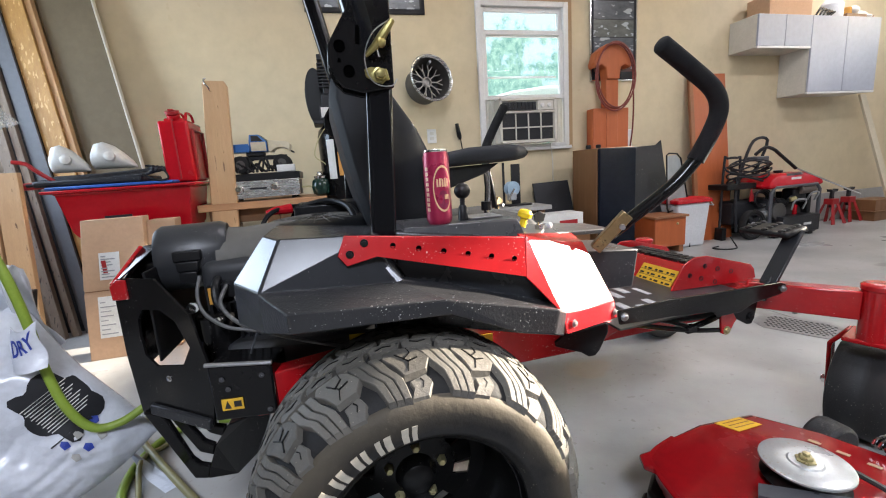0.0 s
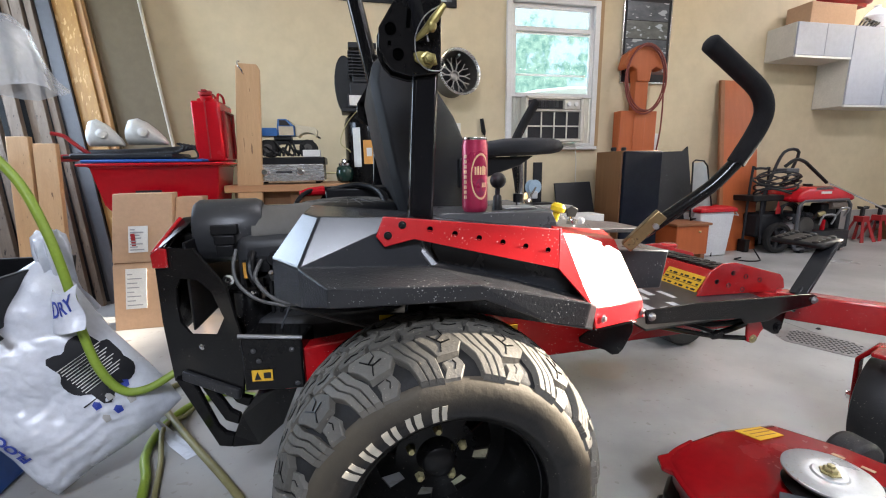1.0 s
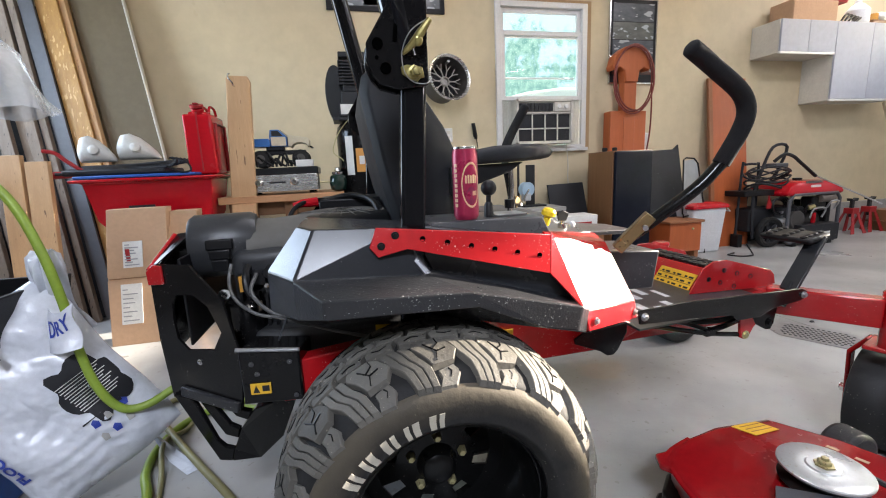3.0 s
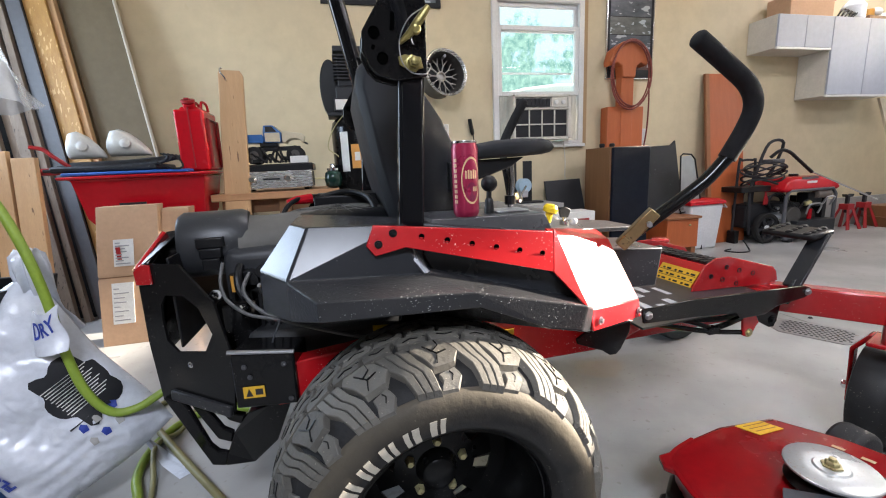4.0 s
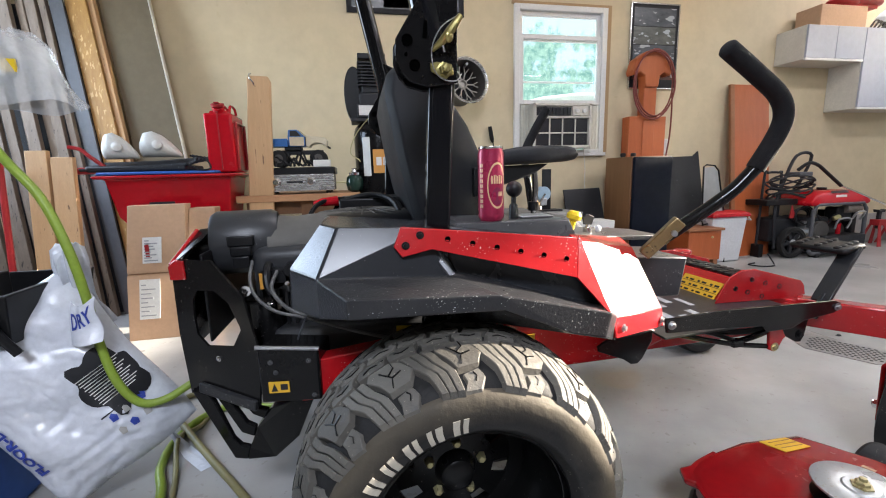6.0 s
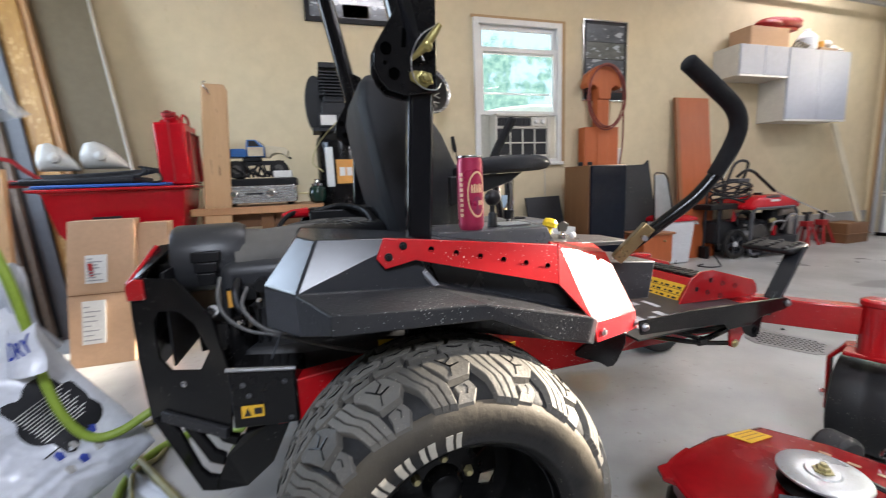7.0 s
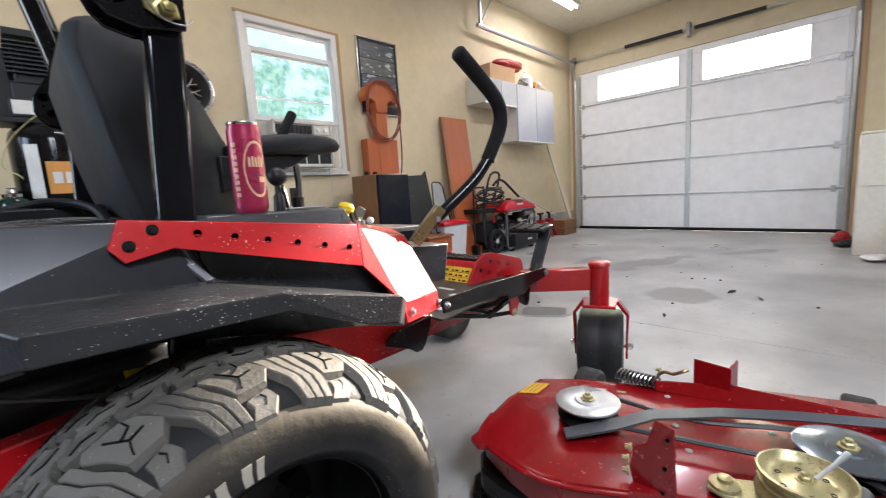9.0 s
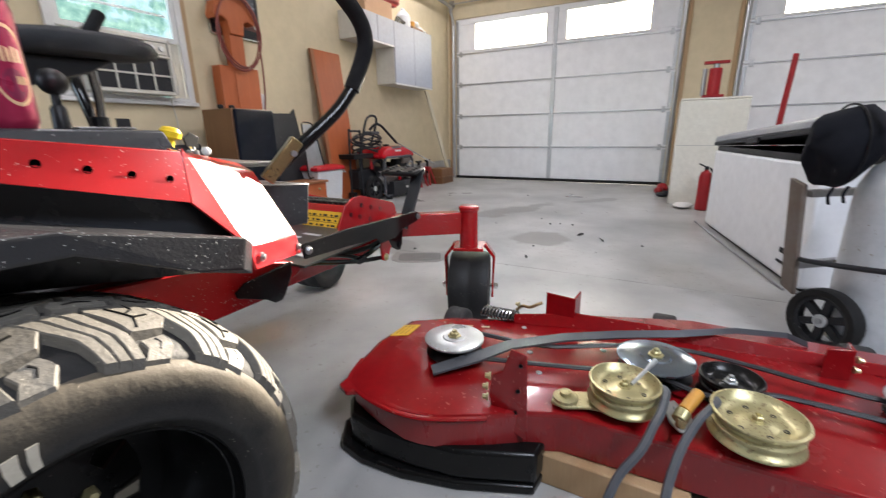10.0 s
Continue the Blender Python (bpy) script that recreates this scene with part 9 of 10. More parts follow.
solo("white_jug", G().lathe([(0.08, 0), (0.11, 0.02), (0.11, 0.16), (0.06, 0.22), (0.03, 0.24), (0.03, 0.27), (0.0, 0.27)], (6.48, 4.42, 2.372), (0, 0, 1), 20), M["cool_white"], "white plastic jug on the wall cabinet", "jug", bevel=0.006)
solo("amber_tub", G().lathe([(0.06, 0), (0.07, 0.1), (0.065, 0.13), (0.0, 0.135)], (6.70, 4.42, 2.372), (0, 0, 1), 16), M["amber"], "amber tub on the wall cabinet", "tub")
solo("rag_heap", G().ell((6.86, 4.42, 2.42), (0.15, 0.1, 0.055), 16, 8).ell((6.76, 4.38, 2.47), (0.07, 0.06, 0.05), 12, 8).ell((6.94, 4.40, 2.40), (0.08, 0.1, 0.03), 12, 8), M["paper"], "crumpled pale rags on the wall cabinet", "rags")
solo("wood_offcut", G().slab([(6.55, 4.30, 2.374), (7.03, 4.33, 2.374), (7.03, 4.37, 2.374), (6.55, 4.34, 2.374)], (0, 0, 0.04)), M["brown_wood"], "dark wood offcut on the wall cabinet", "offcut", bevel=0.003)

# ---- by the garage doors ----
FZ = Matrix.Translation((5.19, 0.355, 0)) @ Matrix.Rotation(math.atan2(0.305, 1.69), 4, "Z")
fz = thing("chest_freezer", "white chest freezer with its grey lid ajar", "freezer", (4.3, 0.0, 0))
loc = lambda g: g.moved(FZ)
part("body", loc(G().box(-1.78, 0.0, -0.72, 0.0, 0.02, 0.675)), M["freezer_white"], fz, bevel=0.02, seg=3)
# solid black block gives the gap under the lid its shade
part("seal", loc(G().box(-1.74, -0.03, -0.70, -0.012, 0.676, 0.715)), M["black_plastic"], fz, "black block standing for the shaded gap under the lid")
ajar = lambda g: loc(g.moved(Matrix(((1, 0, 0, 0), (0, 1, 0, 0), (-0.065, 0, 1, 0), (0, 0, 0, 1)))))
part("lid_frame", ajar(G().loft([[(-1.79, -0.73, 0.717), (0.005, -0.73, 0.717), (0.005, 0.012, 0.717), (-1.79, 0.012, 0.717)], [(-1.79, -0.73, 0.745), (0.01, -0.73, 0.745), (0.01, 0.014, 0.745), (-1.79, 0.014, 0.745)]])), M["charcoal"], fz, bevel=0.005)
part("lid", ajar(G().loft([[(-1.79, -0.73, 0.747), (0.01, -0.73, 0.747), (0.01, 0.012, 0.747), (-1.79, 0.012, 0.747)], [(-1.78, -0.72, 0.80), (0.0, -0.72, 0.80), (0.0, 0.004, 0.79), (-1.78, 0.004, 0.79)], [(-1.70, -0.64, 0.825), (-0.06, -0.64, 0.825), (-0.06, -0.08, 0.815), (-1.70, -0.08, 0.815)]])), M["lid_grey"], fz, "grey plastic lid", bevel=0.008)
part("handle", ajar(G().box(-0.98, -0.78, 0.012, 0.03, 0.70, 0.735)), M["black_plastic"], fz, bevel=0.005)
part("vent", loc(G().box(-1.62, -1.52, 0.0005, 0.004, 0.16, 0.19).box(-1.60, -1.50, 0.0005, 0.004, 0.10, 0.115)), M["print"], fz, smooth=0)
part("kick", loc(G().box(-1.74, -0.04, -0.68, -0.03, 0.0, 0.03)), M["black_plastic"], fz)
solo("floor_rod", G().tube([(5.30, 0.42, 0.008), (4.4, 0.27, 0.008), (3.45, 0.09, 0.008)], 0.008, 8), M["steel"], "thin grey rod on the floor along the freezer", "rod")

ot = thing("white_cabinet", "yellowed white enamel cabinet beside the freezer", "cabinet", (6.75, 0.33, 0))
part("body", G().box(6.36, 7.15, 0.0, 0.66, 0.0, 1.17), M["offwhite"], ot, bevel=0.012)
part("top", G().box(6.362, 7.148, 0.002, 0.658, 1.172, 1.195), M["offwhite"], ot, bevel=0.006)
part("door_seam", G().box(6.3565, 6.3590, 0.01, 0.65, 0.68, 0.684), M["stem"], ot, smooth=0)
bj = thing("bottle_jack", "red bottle jack with a bar on the cabinet", "jack", (6.45, 0.36, 1.197))
part("body", G().cyl((6.45, 0.36, 1.222), (6.45, 0.36, 1.50), 0.062, 20), M["red_faded"], bj, bevel=0.008)
part("base", G().box(6.36, 6.54, 0.26, 0.46, 1.197, 1.222), M["red_faded"], bj, bevel=0.004)
part("ram", G().cyl((6.45, 0.36, 1.50), (6.45, 0.36, 1.56), 0.03, 14), M["steel"], bj)
part("cross_bar", G().box(6.42, 6.48, 0.24, 0.48, 1.545, 1.575), M["red_faded"], bj, bevel=0.004)
part("side_post", G().cyl((6.45, 0.46, 1.222), (6.45, 0.46, 1.50), 0.022, 12), M["steel"], bj)
fe = thing("fire_extinguisher", "red fire extinguisher standing on the floor", "extinguisher", (6.04, 0.335, 0))
part("bottle", G().lathe([(0.05, 0), (0.062, 0.012), (0.062, 0.36), (0.045, 0.41), (0.022, 0.425), (0.022, 0.44)], (6.04, 0.335, 0), (0, 0, 1), 24), M["red_faded"], fe, bevel=0.004)
part("valve", G().box(6.01, 6.07, 0.315, 0.355, 0.44, 0.475).beam((6.04, 0.35, 0.47), (6.04, 0.41, 0.50), 0.03, 0.015), M["black_plastic"], fe, bevel=0.003)
part("nozzle", G().tube([(6.04, 0.30, 0.455), (6.0, 0.275, 0.40), (5.985, 0.27, 0.26)], 0.010, 8, 4), M["black_plastic"], fe)
solo("red_stick", G().beam((6.48, -0.245, 0.0), (6.60, -0.344, 1.604), 0.042, 0.042), M["red_faded"], "red painted pole leaning behind the freezer", "pole", bevel=0.004)
for i, (x, y, r, m, lb) in enumerate(((7.55, 0.62, 0.055, "red_faded", "small red scrap by the door"), (7.42, 0.66, 0.05, "print", "small dark scrap by the door"), (7.30, 0.60, 0.045, "charcoal", "small dark scrap by the door"), (7.70, 0.58, 0.06, "red_faded", "small red scrap by the door"))):
    solo("scrap", G().ell((x, y, r * 0.7), (r * 1.5, r, r * 0.7), 12, 8).box(x - r, x + r, y - r, y + r, 0.0, r * 0.5), M[m], lb, "scrap", bevel=0.004)
solo("white_rag", G().ell((6.12, 0.52, 0.03), (0.14, 0.09, 0.03), 18, 8).ell((6.22, 0.47, 0.025), (0.08, 0.06, 0.025), 14, 8), M["paper"], "crumpled white rag on the floor", "rag")
for x, y, a, s in ((4.19, 1.124, 0.5, 0.045), (4.30, 1.307, -0.4, 0.050), (3.47, 1.531, 0.2, 0.030)):
    r = Matrix.Translation((x, y, 0)) @ Matrix.Rotation(a, 4, "Z")
    solo("dry_leaf", G().loft([[(-s, 0, 0.002), (-s, 0.001, 0.003)], [(-0.4 * s, -0.3 * s, 0.003), (-0.4 * s, 0.25 * s, 0.012)], [(0.3 * s, -0.35 * s, 0.004), (0.3 * s, 0.3 * s, 0.016)], [(s, -0.02 * s, 0.010), (s, 0.02 * s, 0.012)]], caps=False, closed=False).moved(r), M["print"], "dark curled dry leaf on the concrete", "leaf", group="leaves on the floor")
random.seed(11)
for k in range(16):
    x, y = random.uniform(3.2, 6.4), random.uniform(0.7, 2.4)
    s = random.uniform(0.006, 0.018)
    solo("debris", G().loft([[(x + s * math.cos(a), y + s * 0.7 * math.sin(a), 0.0005) for a in (0, 1.3, 2.6, 3.9, 5.2)], [(x + 0.5 * s * math.cos(a), y + 0.4 * s * math.sin(a), s * 0.5) for a in (0, 1.3, 2.6, 3.9, 5.2)]]), M["print"], "dark crumb of dirt on the concrete", "debris", group="floor debris")


def hand_truck():
    t = thing("hand_truck", "worn grey hand truck carrying gas cylinders", "hand truck", (2.75, 0.0, 0))
    ax = Vector((-0.62, 0.78, 0)).normalized()
    side = Vector((0.78, 0.62, 0)).normalized()
    c = Vector((2.72, 0.120, 0.128))
    rl = G().slab([(2.845, 0.185, 0.18), (2.915, 0.215, 0.20), (2.885, 0.262, 0.66), (2.815, 0.232, 0.64)], (-0.012, 0.018, 0))
    part("rail", rl, M["rusty"], t, "flat rust-stained grey rail", bevel=0.004)
    part("rail", rl.moved(Matrix.Translation(-ax * 0.48)), M["rusty"], t, "flat rust-stained grey rail", bevel=0.004)
    for z in (0.30, 0.60):
        part("cross_bar", G().beam(Vector((2.87, 0.21, z)), Vector((2.87, 0.21, z)) - ax * 0.46, 0.03, 0.03), M["steel"], t, bevel=0.003)
    part("toe_plate", G().slab([c + side * a - ax * b - Vector((0, 0, 0.120)) for a, b in ((-0.02, 0.0), (-0.34, 0.0), (-0.34, 0.5), (-0.02, 0.5))], (0, 0, 0.010)), M["charcoal"], t, bevel=0.002)
    part("strap", G().tube([(2.845, 0.20, 0.335), (2.78, 0.19, 0.345), (2.64, 0.10, 0.37), (2.50, -0.02, 0.40)], 0.010, 8, 4), M["charcoal"], t, "dark cylinder strap")
    part("axle", G().cyl(c + ax * 0.03, c - ax * 0.52, 0.012, 10), M["steel"], t)
    small_wheel(t, c, 0.128, 0.055, ax, 6)
    small_wheel(t, c - ax * 0.5, 0.128, 0.055, ax, 6)


hand_truck()


def gas_cylinder(x, y, r, h, valve, lb):
    c = thing("gas_cylinder", lb, "gas cylinder", (x, y, 0.026), group="gas cylinders")
    part("shell", G().lathe([(r * 0.8, 0.0), (r, 0.02), (r, h - 0.16), (r * 0.96, h - 0.10), (r * 0.78, h - 0.035), (r * 0.40, h), (r * 0.28, h + 0.02)], (x, y, 0.026), (0, 0, 1), 40), M["tank"], c, smooth=50)
    part("valve", G().cyl((x, y, 0.026 + h), (x, y, h + 0.12), 0.02, 12).cyl((x, y - 0.05, h + 0.09), (x, y + 0.05, h + 0.09), 0.015, 10).lathe([(0.035, 0), (0.035, 0.02), (0.01, 0.022)], (x, y, h + 0.12), (0, 0, 1), 16), M[valve], c, "plated valve")


gas_cylinder(2.80, -0.045, 0.14, 0.72, "chrome", "pale grey gas cylinder strapped to the hand truck")
gas_cylinder(2.62, -0.27, 0.125, 0.70, "zinc", "smaller pale grey gas cylinder on the hand truck")
solo("gas_hose", G().tube([(2.70, 0.05, 0.875), (2.72, 0.09, 0.955), (2.66, 0.06, 0.965), (2.60, 0.0, 0.93), (2.50, -0.12, 0.96), (2.40, -0.30, 0.90), (2.42, -0.36, 0.78)], 0.010, 8, 4), M["vinyl"], "white hose from the cylinder valve", "hose")


def black_hood():
    """A stuffed black cloth bag: a round body drawn out to a thin tail."""
    w = thing("black_hood", "black cloth hood draped over the hand truck", "hood", (2.84, 0.11, 0.60))
    side = Vector((0.47, -0.88, 0)).normalized()
    deep = Vector((0.88, 0.47, 0)).normalized()
    rings = []
    for j, (u, z, r) in enumerate(((-0.165, 0.795, 0.020), (-0.150, 0.788, 0.085), (-0.112, 0.775, 0.128), (-0.050, 0.785, 0.146), (0.010, 0.806, 0.122), (0.070, 0.822, 0.082), (0.130, 0.828, 0.060), (0.185, 0.826, 0.048), (0.215, 0.822, 0.018))):
        c = Vector((2.84, 0.11, z)) + side * u
        rings.append([c + deep * (0.75 * r * (1 + 0.07 * math.sin(4 * a + j)) * math.cos(a)) + Vector((0, 0, r * (1 + 0.05 * math.sin(5 * a + 1.3 * j)) * math.sin(a))) + side * (0.014 * math.sin(3 * a + j)) for a in [2 * math.pi * i / 26 for i in range(26)]])
    part("cloth", G().loft(rings), M["cloth"], w, smooth=60)
    seam = [Vector((2.84, 0.11, 0.785)) + side * (-0.050 + 0.02 * math.cos(a)) + deep * (0.114 * math.cos(a)) + Vector((0, 0, 0.149 * math.sin(a))) for a in [math.pi * (0.35 + 0.95 * k / 14) for k in range(15)]]
    part("seam", G().tube(seam, 0.004, 6, 2), M["black_plastic"], w, "raised seam")
    for u, z in ((-0.115, 0.64), (-0.060, 0.645)):
        p = Vector((2.78, 0.08, z)) + side * u
        part("strap", G().tube([p, p + Vector((0, 0, -0.03)) - side * 0.012, p + Vector((0, 0, -0.06)) - side * 0.004], 0.008, 6, 4, 0.5), M["cloth"], w)


black_hood()

# ---- beside the rear of the mower: sack, bin, hoses, stand ----
SK = Matrix.Translation((-0.215, 1.97, 0.365)) @ Matrix.Rotation(radians(14), 4, "Z") @ Matrix.Rotation(radians(-8), 4, "X") @ Matrix.Rotation(radians(-33), 4, "Y")
SW, SH, ST = 0.19, 0.29, 0.10


def slump(u, v):
    """The lower corner sags towards the floor."""
    return 0.055 * max(0.0, -v) ** 1.5 * max(0.0, u + 0.4)


def sack_u(u, v):
    return SW * (u * (1 - 0.05 * math.cos(3 * v)) - 0.16 * max(0.0, u) * max(0.0, -v) ** 2 + 0.10 * max(0.0, u) * max(0.0, v) + 0.16 * max(0.0, u) ** 3)


def sack_v(u, v):
    return SH * (v + 0.10 * max(0.0, u) ** 2 * max(0.0, -v) ** 2) - 0.5 * slump(u, v)


def sack_pt(u, v, lift=0.0):
    """Front of the sack: u, v from -1 to 1."""
    u = max(-1.0, min(1.0, u))
    e = max(0.0, 1 - abs(u) ** 3.0) ** 0.5 * max(0.0, 1 - abs(v) ** 4.0) ** 0.5
    wr = 0.004 * math.sin(9 * v + 3 * u) + 0.004 * math.sin(15 * u * v + 4 * v) + 0.012 * noise.noise(Vector((u * 2.6, v * 3.4, 0.3))) + 0.006 * abs(noise.noise(Vector((u * 7 + v * 3, v * 9, 1.7)))) - 0.006 * max(0.0, 1 - 9 * abs(noise.noise(Vector((u * 1.1 + 0.5 * v, v * 3.3 - u * 0.8, 5.2))))) * (0.4 - 0.6 * v) + 0.0022 * max(0.0, 0.15 - v) * math.sin(44 * v + 5 * u + 5 * noise.noise(Vector((u * 2, v * 2, 9.1))))
    return SK @ Vector((sack_u(u, v), -(ST + wr) * e - lift, sack_v(u, v)))


sack = thing("absorbent_sack", "crumpled white plastic sack of floor absorbent with dark print", "sack", tuple(SK.translation - Vector((0, 0, 0.36))))
g = G()
n = 96
front = [[sack_pt(-1 + 2 * i / n, -1 + 2 * j / n) for i in range(n + 1)] for j in range(n + 1)]
back = []
for j in range(n + 1):
    row = []
    for i in range(n + 1):
        u, v = -1 + 2 * i / n, -1 + 2 * j / n
        e = max(0.0, 1 - abs(u) ** 3.0) ** 0.5 * max(0.0, 1 - abs(v) ** 4.0) ** 0.5
        row.append(SK @ Vector((sack_u(u, v), ST * e + 0.0005, sack_v(u, v))))
    back.append(row)
for grid in (front, back):
    k = len(g.v)
    g.v += [tuple(p) for row in grid for p in row]
    g.f += [(k + j * (n + 1) + i, k + j * (n + 1) + i + 1, k + (j + 1) * (n + 1) + i + 1, k + (j + 1) * (n + 1) + i) for j in range(n) for i in range(n)]
part("body", g, M["bag"], sack, smooth=70)


def sack_patch(name, pts, m, lift=0.0025, label=""):
    """A printed patch: polygon in sack coordinates, fanned from its middle."""
    cu, cv = sum(p[0] for p in pts) / len(pts), sum(p[1] for p in pts) / len(pts)
    g = G()
    rings = [[sack_pt(cu + (u - cu) * f, cv + (v - cv) * f, lift) for u, v in pts] for f in (1.0, 0.75, 0.5, 0.25, 0.02)]
    part(name, g.loft(rings, caps=False), M[m], sack, label, smooth=60)


blob = []
for k in range(40):
    a = 2 * math.pi * k / 40
    r = 0.31 + 0.045 * math.sin(6 * a + 0.6) + 0.015 * math.sin(9 * a)
    blob.append((min(0.95, 0.66 + r * 1.12 * math.cos(a)), -0.15 + r * 1.05 * math.sin(a)))
sack_patch("dark_blot", blob, "print", 0.003, "dark printed blot")
for k in range(12):
    v = 0.00 - 0.028 * k
    sack_patch("print_bar", [(0.40 + 0.02 * (k % 2), v), (0.90 - 0.03 * (k % 3), v), (0.90 - 0.03 * (k % 3), v + 0.009), (0.40 + 0.02 * (k % 2), v + 0.009)], "paper", 0.0055, "row of illegible pale print")
sack_patch("blue_mark", [(-0.35, 0.72), (0.05, 0.72), (0.05, 0.82), (-0.35, 0.82)], "print_blue", 0.003, "blue printed mark")


def sack_word(word, size, place, label):
    """A printed word laid on the sack: place maps text coordinates to sack coordinates."""
    txt = bpy.data.curves.new("sack_word", "FONT")
    txt.body, txt.size, txt.extrude, txt.offset = word, size, 0.0006, 0.0016
    tob = bpy.data.objects.new("sack_word_source", txt)
    tm = bpy.data.meshes.new_from_object(tob)
    bpy.data.objects.remove(tob)
    g = G()
    g.add([sack_pt(*place(q.co.x, q.co.y), 0.004 + (0.001 if q.co.z > 0 else 0.0)) for q in tm.vertices], [tuple(f.vertices) for f in tm.polygons])
    part("printed_word", g, M["print_blue"], sack, label, smooth=0)
    bpy.data.meshes.remove(tm)


sack_word("FLOOR-DRY", 0.041, lambda x, y: (-0.66 - y / SW, -0.52 + x / SH), "bold blue printed words FLOOR-DRY")
# torn flap at the mouth with the end of the printed word
FLAP = [Vector(p) for p in ((-0.142, 1.925, 0.525), (-0.052, 1.905, 0.535), (-0.070, 1.935, 0.655), (-0.140, 1.945, 0.640))]


def flap_pt(u, v, lift=0.0):
    p = FLAP[0].lerp(FLAP[1], u).lerp(FLAP[3].lerp(FLAP[2], u), v)
    return p + Vector((0.004 * math.sin(7 * v), -0.018 * math.sin(3.1 * u) - 0.006 * math.sin(6 * v + 3 * u) - lift, 0.010 * math.sin(5 * u + 2) * v))


part("torn_flap", G().loft([[flap_pt(i / 10, j / 10, lift) for i in range(11)] for j, lift in [(j, 0) for j in range(11)] + [(j, -0.003) for j in range(10, -1, -1)]], caps=False, closed=False), M["bag"], sack, "torn white plastic flap", smooth=70)
txt = bpy.data.curves.new("flap_word", "FONT")
txt.body, txt.size, txt.extrude, txt.offset = "DRY", 0.5, 0.004, 0.006
tob = bpy.data.objects.new("flap_word_source", txt)
tm = bpy.data.meshes.new_from_object(tob)
bpy.data.objects.remove(tob)
part("printed_word", G().add([flap_pt(0.10 + 0.78 * q.co.x, 0.36 + 0.16 * q.co.x + 1.05 * q.co.y, 0.003 + q.co.z * 0.2) for q in tm.vertices], [tuple(f.vertices) for f in tm.polygons]), M["print_blue"], sack, "blue printed word DRY", smooth=0)
bpy.data.meshes.remove(tm)
for k in range(3):
    for j in range(2):
        sack_patch("pictogram", [(0.36 + 0.17 * k - 0.05 * j, -0.49 - 0.15 * j), (0.43 + 0.17 * k - 0.05 * j, -0.50 - 0.15 * j), (0.46 + 0.17 * k - 0.05 * j, -0.45 - 0.15 * j), (0.42 + 0.17 * k - 0.05 * j, -0.41 - 0.15 * j), (0.37 + 0.17 * k - 0.05 * j, -0.43 - 0.15 * j)], ("print_blue", "stem")[(k + j) % 2], 0.003, "small printed pictogram")
sack_patch("print_bar", [(0.28, -0.41), (0.86, -0.41), (0.86, -0.395), (0.28, -0.395)], "charcoal", 0.003)
# gathered open neck
rings = []
for j, (x, y, z, rx, ry) in enumerate(((-0.120, 1.985, 0.53, 0.120, 0.050), (-0.108, 1.975, 0.565, 0.085, 0.050), (-0.098, 1.965, 0.60, 0.052, 0.040), (-0.092, 1.95, 0.645, 0.048, 0.038), (-0.088, 1.935, 0.69, 0.054, 0.040), (-0.086, 1.925, 0.735, 0.060, 0.040), (-0.084, 1.918, 0.772, 0.056, 0.034), (-0.080, 1.915, 0.790, 0.036, 0.018), (-0.078, 1.915, 0.780, 0.010, 0.006))):
    x, y, z, rx = x - 0.075, y + 0.095, z + 0.005, rx * 0.62
    rings.append([(x + rx * (1 + 0.16 * math.sin(5 * a + 0.5 * j) + 0.14 * math.sin(11 * a + 0.4 * j)) * math.cos(a), y + ry * (1 + 0.22 * math.sin(7 * a + 0.6 * j) + 0.12 * math.sin(13 * a)) * math.sin(a), z + 0.014 * math.sin(4 * a + j)) for a in [2 * math.pi * i / 60 for i in range(60)]])
part("neck", G().loft(rings), M["bag"], sack, "gathered plastic neck", smooth=70)
solo("loose_film", G().loft([[(0.10 + 0.03 * math.sin(k), 2.02 + 0.02 * k, 0.002), (0.02, 2.10 + 0.02 * k, 0.01 + 0.01 * (k % 2)), (-0.05, 2.18, 0.05 + 0.02 * (k % 3)), (-0.08, 2.20, 0.16)] for k in range(4)], caps=False, closed=False), M["bag"], "loose white plastic edge of the sack on the floor", "plastic sheet", smooth=70)
bb = thing("blue_bin", "blue plastic storage bin on the floor", "storage bin", (-0.52, 1.97, 0))
part("body", G().loft([[(-0.72, 1.84, 0), (-0.40, 1.84, 0), (-0.40, 2.14, 0), (-0.72, 2.14, 0)], [(-0.75, 1.81, 0.27), (-0.37, 1.81, 0.27), (-0.37, 2.17, 0.27), (-0.75, 2.17, 0.27)]]), M["blue_plastic"], bb, bevel=0.015)
part("rim", G().box(-0.765, -0.355, 1.795, 2.185, 0.272, 0.295), M["blue_plastic"], bb, bevel=0.006)
tr = thing("black_stand", "black tool stand holding a tray and a wrapped part", "tool stand", (-0.52, 2.22, 0))
part("post", G().box(-0.56, -0.52, 2.20, 2.24, 0.0, 1.50), M["black_plastic"], tr, bevel=0.004)
part("foot", G().box(-0.72, -0.36, 2.20, 2.40, 0.0, 0.03), M["black_plastic"], tr, bevel=0.005)
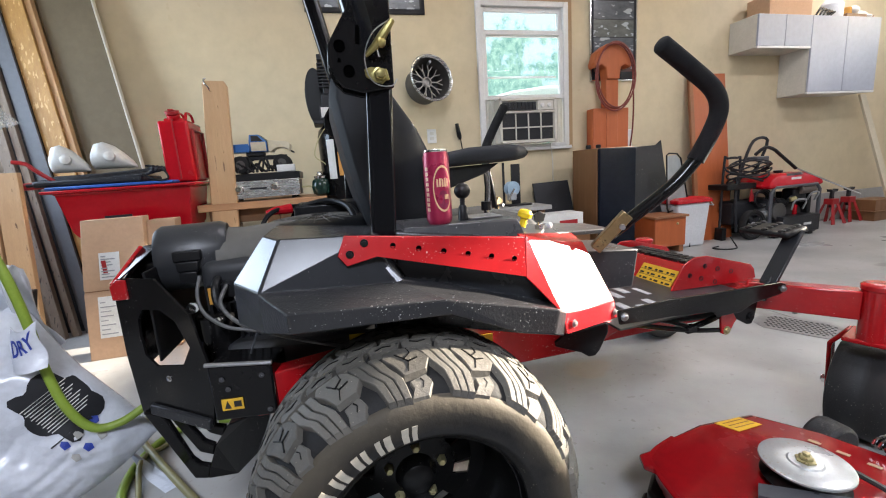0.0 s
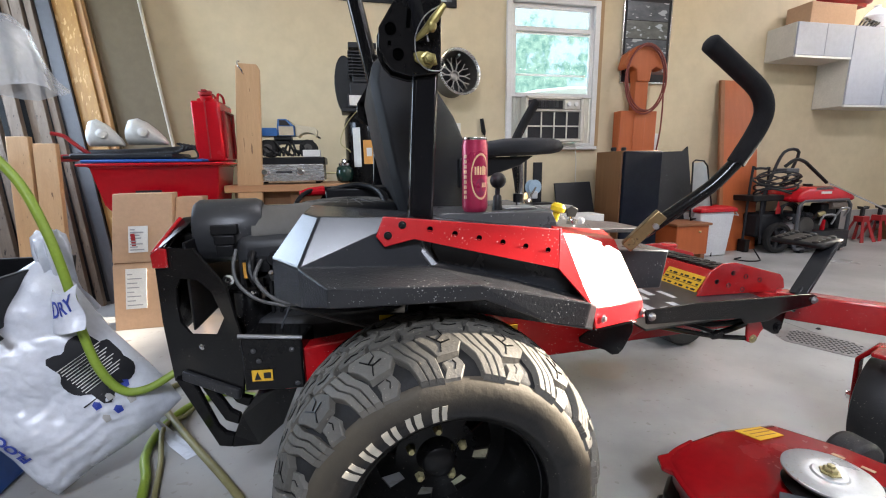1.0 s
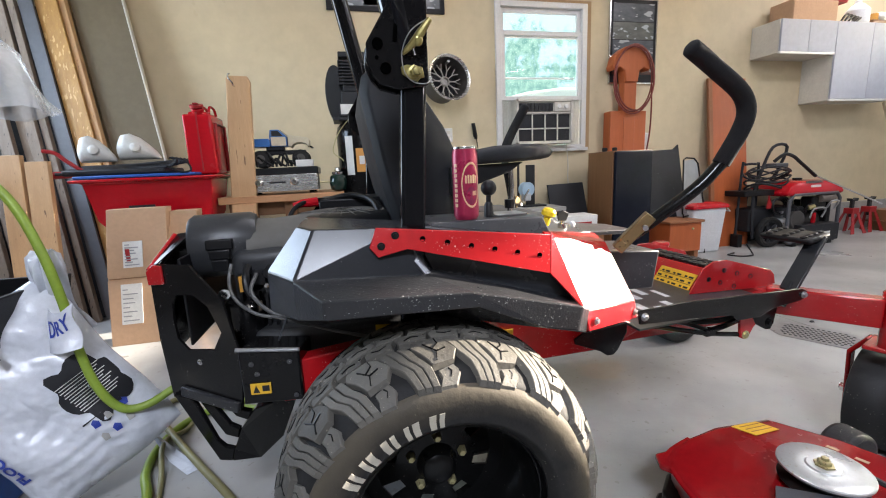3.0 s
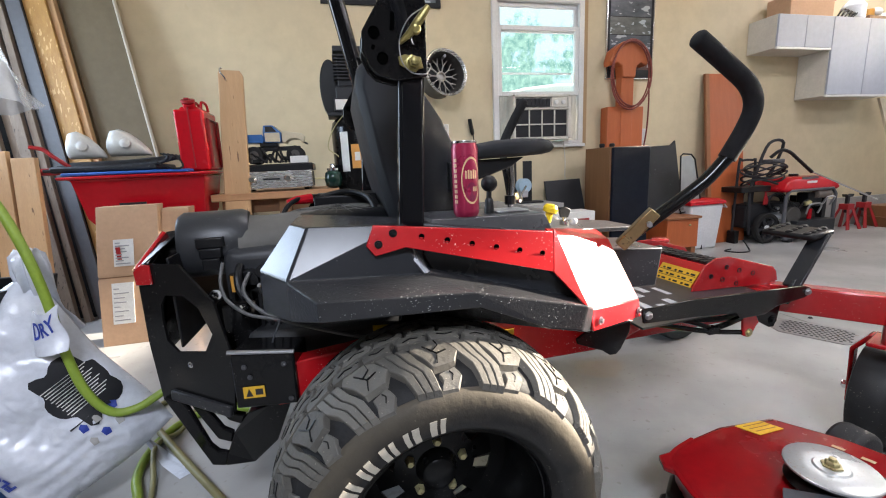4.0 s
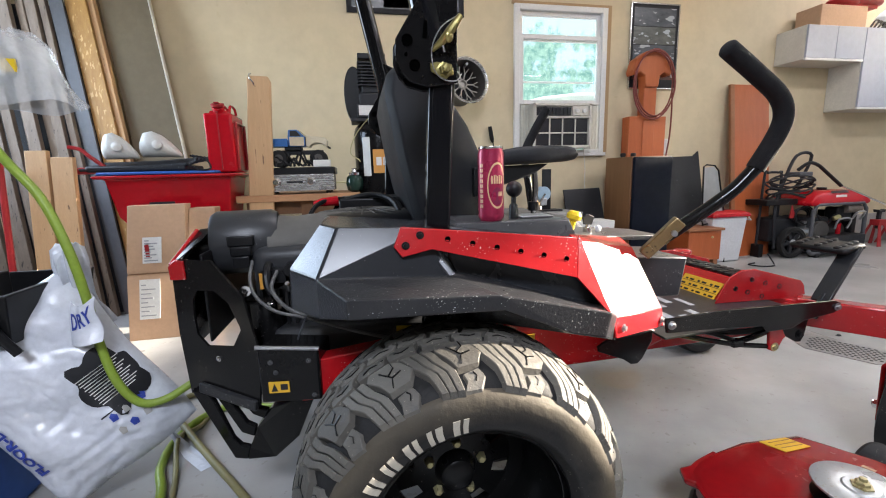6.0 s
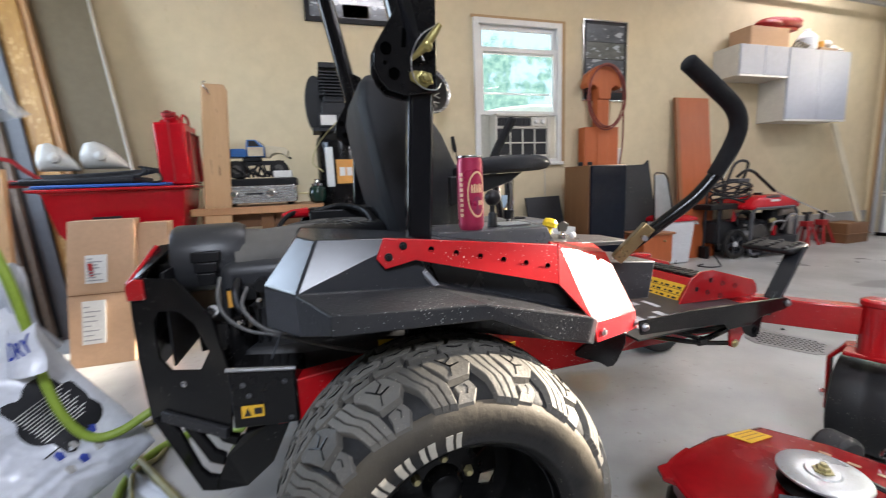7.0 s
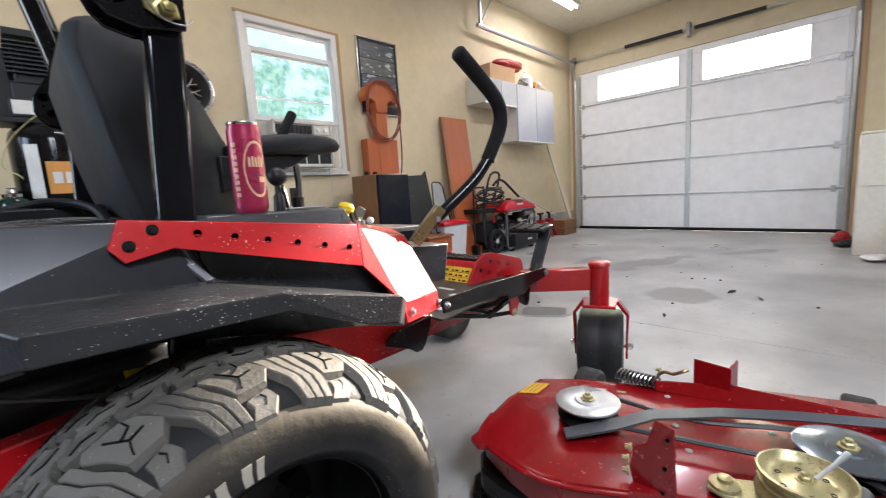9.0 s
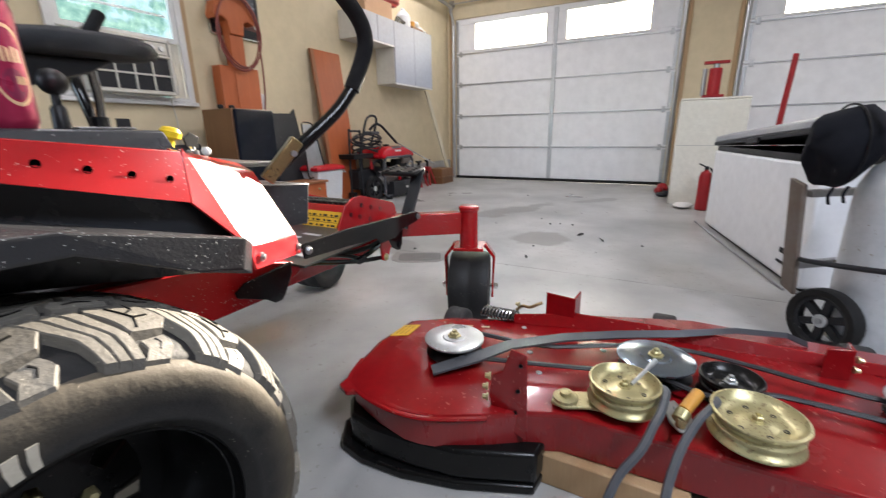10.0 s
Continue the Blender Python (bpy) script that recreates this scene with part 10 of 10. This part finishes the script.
part("tray", G().loft([[(-0.55, 1.86, 0.56), (-0.235, 1.86, 0.56), (-0.235, 2.20, 0.56), (-0.55, 2.20, 0.56)], [(-0.55, 1.83, 0.70), (-0.205, 1.83, 0.70), (-0.205, 2.20, 0.70), (-0.55, 2.20, 0.70)], [(-0.53, 1.85, 0.70), (-0.225, 1.85, 0.70), (-0.225, 2.19, 0.70), (-0.53, 2.19, 0.70)], [(-0.53, 1.88, 0.58), (-0.255, 1.88, 0.58), (-0.255, 2.19, 0.58), (-0.53, 2.19, 0.58)]]), M["black_plastic"], tr, bevel=0.004)
part("tray_clip", G().tube([(-0.30, 1.845, 0.715), (-0.27, 1.825, 0.68), (-0.245, 1.84, 0.60), (-0.215, 1.85, 0.54)], 0.012, 8, 4), M["black_plastic"], tr)
part("tray_block", G().box(-0.42, -0.34, 1.97, 2.05, 0.66, 0.73), M["black_plastic"], tr, bevel=0.004)
part("arm", G().beam((-0.54, 2.21, 1.42), (-0.26, 1.98, 1.36), 0.03, 0.02), M["black_plastic"], tr, bevel=0.003)
pw = thing("wrapped_part", "dark part wrapped in a clear plastic bag", "wrapped part", (-0.20, 1.95, 1.18))
part("dark_part", G().ell((-0.265, 1.96, 1.285), (0.105, 0.055, 0.062), 18, 12).box(-0.33, -0.20, 1.94, 2.0, 1.24, 1.31), M["charcoal"], pw, bevel=0.01)
g = G()
rings = []
for j, (z, rx, ry) in enumerate(((1.365, 0.05, 0.03), (1.35, 0.10, 0.07), (1.31, 0.135, 0.095), (1.26, 0.155, 0.10), (1.21, 0.175, 0.105), (1.175, 0.195, 0.10))):
    rings.append([(-0.215 + rx * (1 + 0.07 * math.sin(6 * a + j)) * math.cos(a), 1.95 + ry * (1 + 0.12 * math.sin(5 * a + 2 * j)) * math.sin(a), z + 0.010 * math.sin(5 * a + j)) for a in [2 * math.pi * i / 28 for i in range(28)]])
film = part("film", g.loft(rings, caps=False), M["film"], pw, "clear plastic film", smooth=70)
part("yellow_tag", G().box(-0.14, -0.11, 1.87, 1.876, 1.245, 1.275), M["yellow_plastic"], pw)

hose1 = [(-0.50, 2.20, 1.30), (-0.36, 2.06, 1.16), (-0.25, 1.99, 1.04), (-0.175, 1.97, 0.94), (-0.125, 1.955, 0.80), (-0.10, 1.95, 0.66), (-0.085, 1.945, 0.52), (-0.05, 1.93, 0.40), (0.0, 1.93, 0.325), (0.06, 1.95, 0.315), (0.13, 1.98, 0.345), (0.22, 2.05, 0.37), (0.32, 2.14, 0.34), (0.36, 2.24, 0.20), (0.30, 2.34, 0.04), (0.18, 2.40, 0.016)]
solo("green_hose", G().tube(hose1, 0.0120, 12, 5), M["hose"], "lime green hose hanging from the stand", "hose", smooth=50)
solo("green_hose", G().tube([(0.20, 2.46, 0.015), (0.08, 2.42, 0.015), (-0.01, 2.34, 0.015), (-0.05, 2.20, 0.015), (-0.035, 2.05, 0.015), (0.02, 1.92, 0.015), (0.06, 1.72, 0.015), (0.05, 1.4, 0.015)], 0.0145, 12, 5), M["hose"], "lime green hose on the floor", "hose", smooth=50)
solo("olive_hose", G().tube([(0.10, 2.62, 0.013), (-0.10, 2.58, 0.013), (-0.17, 2.48, 0.013), (-0.10, 2.36, 0.030), (0.0, 2.21, 0.040), (0.14, 2.03, 0.022), (0.28, 1.85, 0.012), (0.45, 1.60, 0.012)], 0.012, 12, 5), M["hose_brown"], "dirty olive hose on the floor", "hose", smooth=50)
solo("brown_hose", G().tube([(0.02, 2.45, 0.010), (0.01, 2.30, 0.010), (-0.02, 2.17, 0.045), (0.03, 2.0, 0.010), (0.10, 1.75, 0.010)], 0.009, 10, 5), M["hose_brown"], "thin brown hose on the floor", "hose", smooth=50)


# gloves and a rag by the garage door post
solo("work_glove", G().ell((7.12, 0.78, 0.06), (0.09, 0.06, 0.05), 14, 8).ell((7.17, 0.74, 0.09), (0.05, 0.07, 0.07), 12, 8), M["red_faded"], "crumpled red work gloves on the floor", "gloves", smooth=60)
solo("black_rag", G().ell((6.97, 0.74, 0.03), (0.10, 0.07, 0.03), 14, 8).ell((7.00, 0.69, 0.04), (0.05, 0.06, 0.04), 12, 8), M["charcoal"], "dark rag heaped on the concrete", "rag", smooth=60)
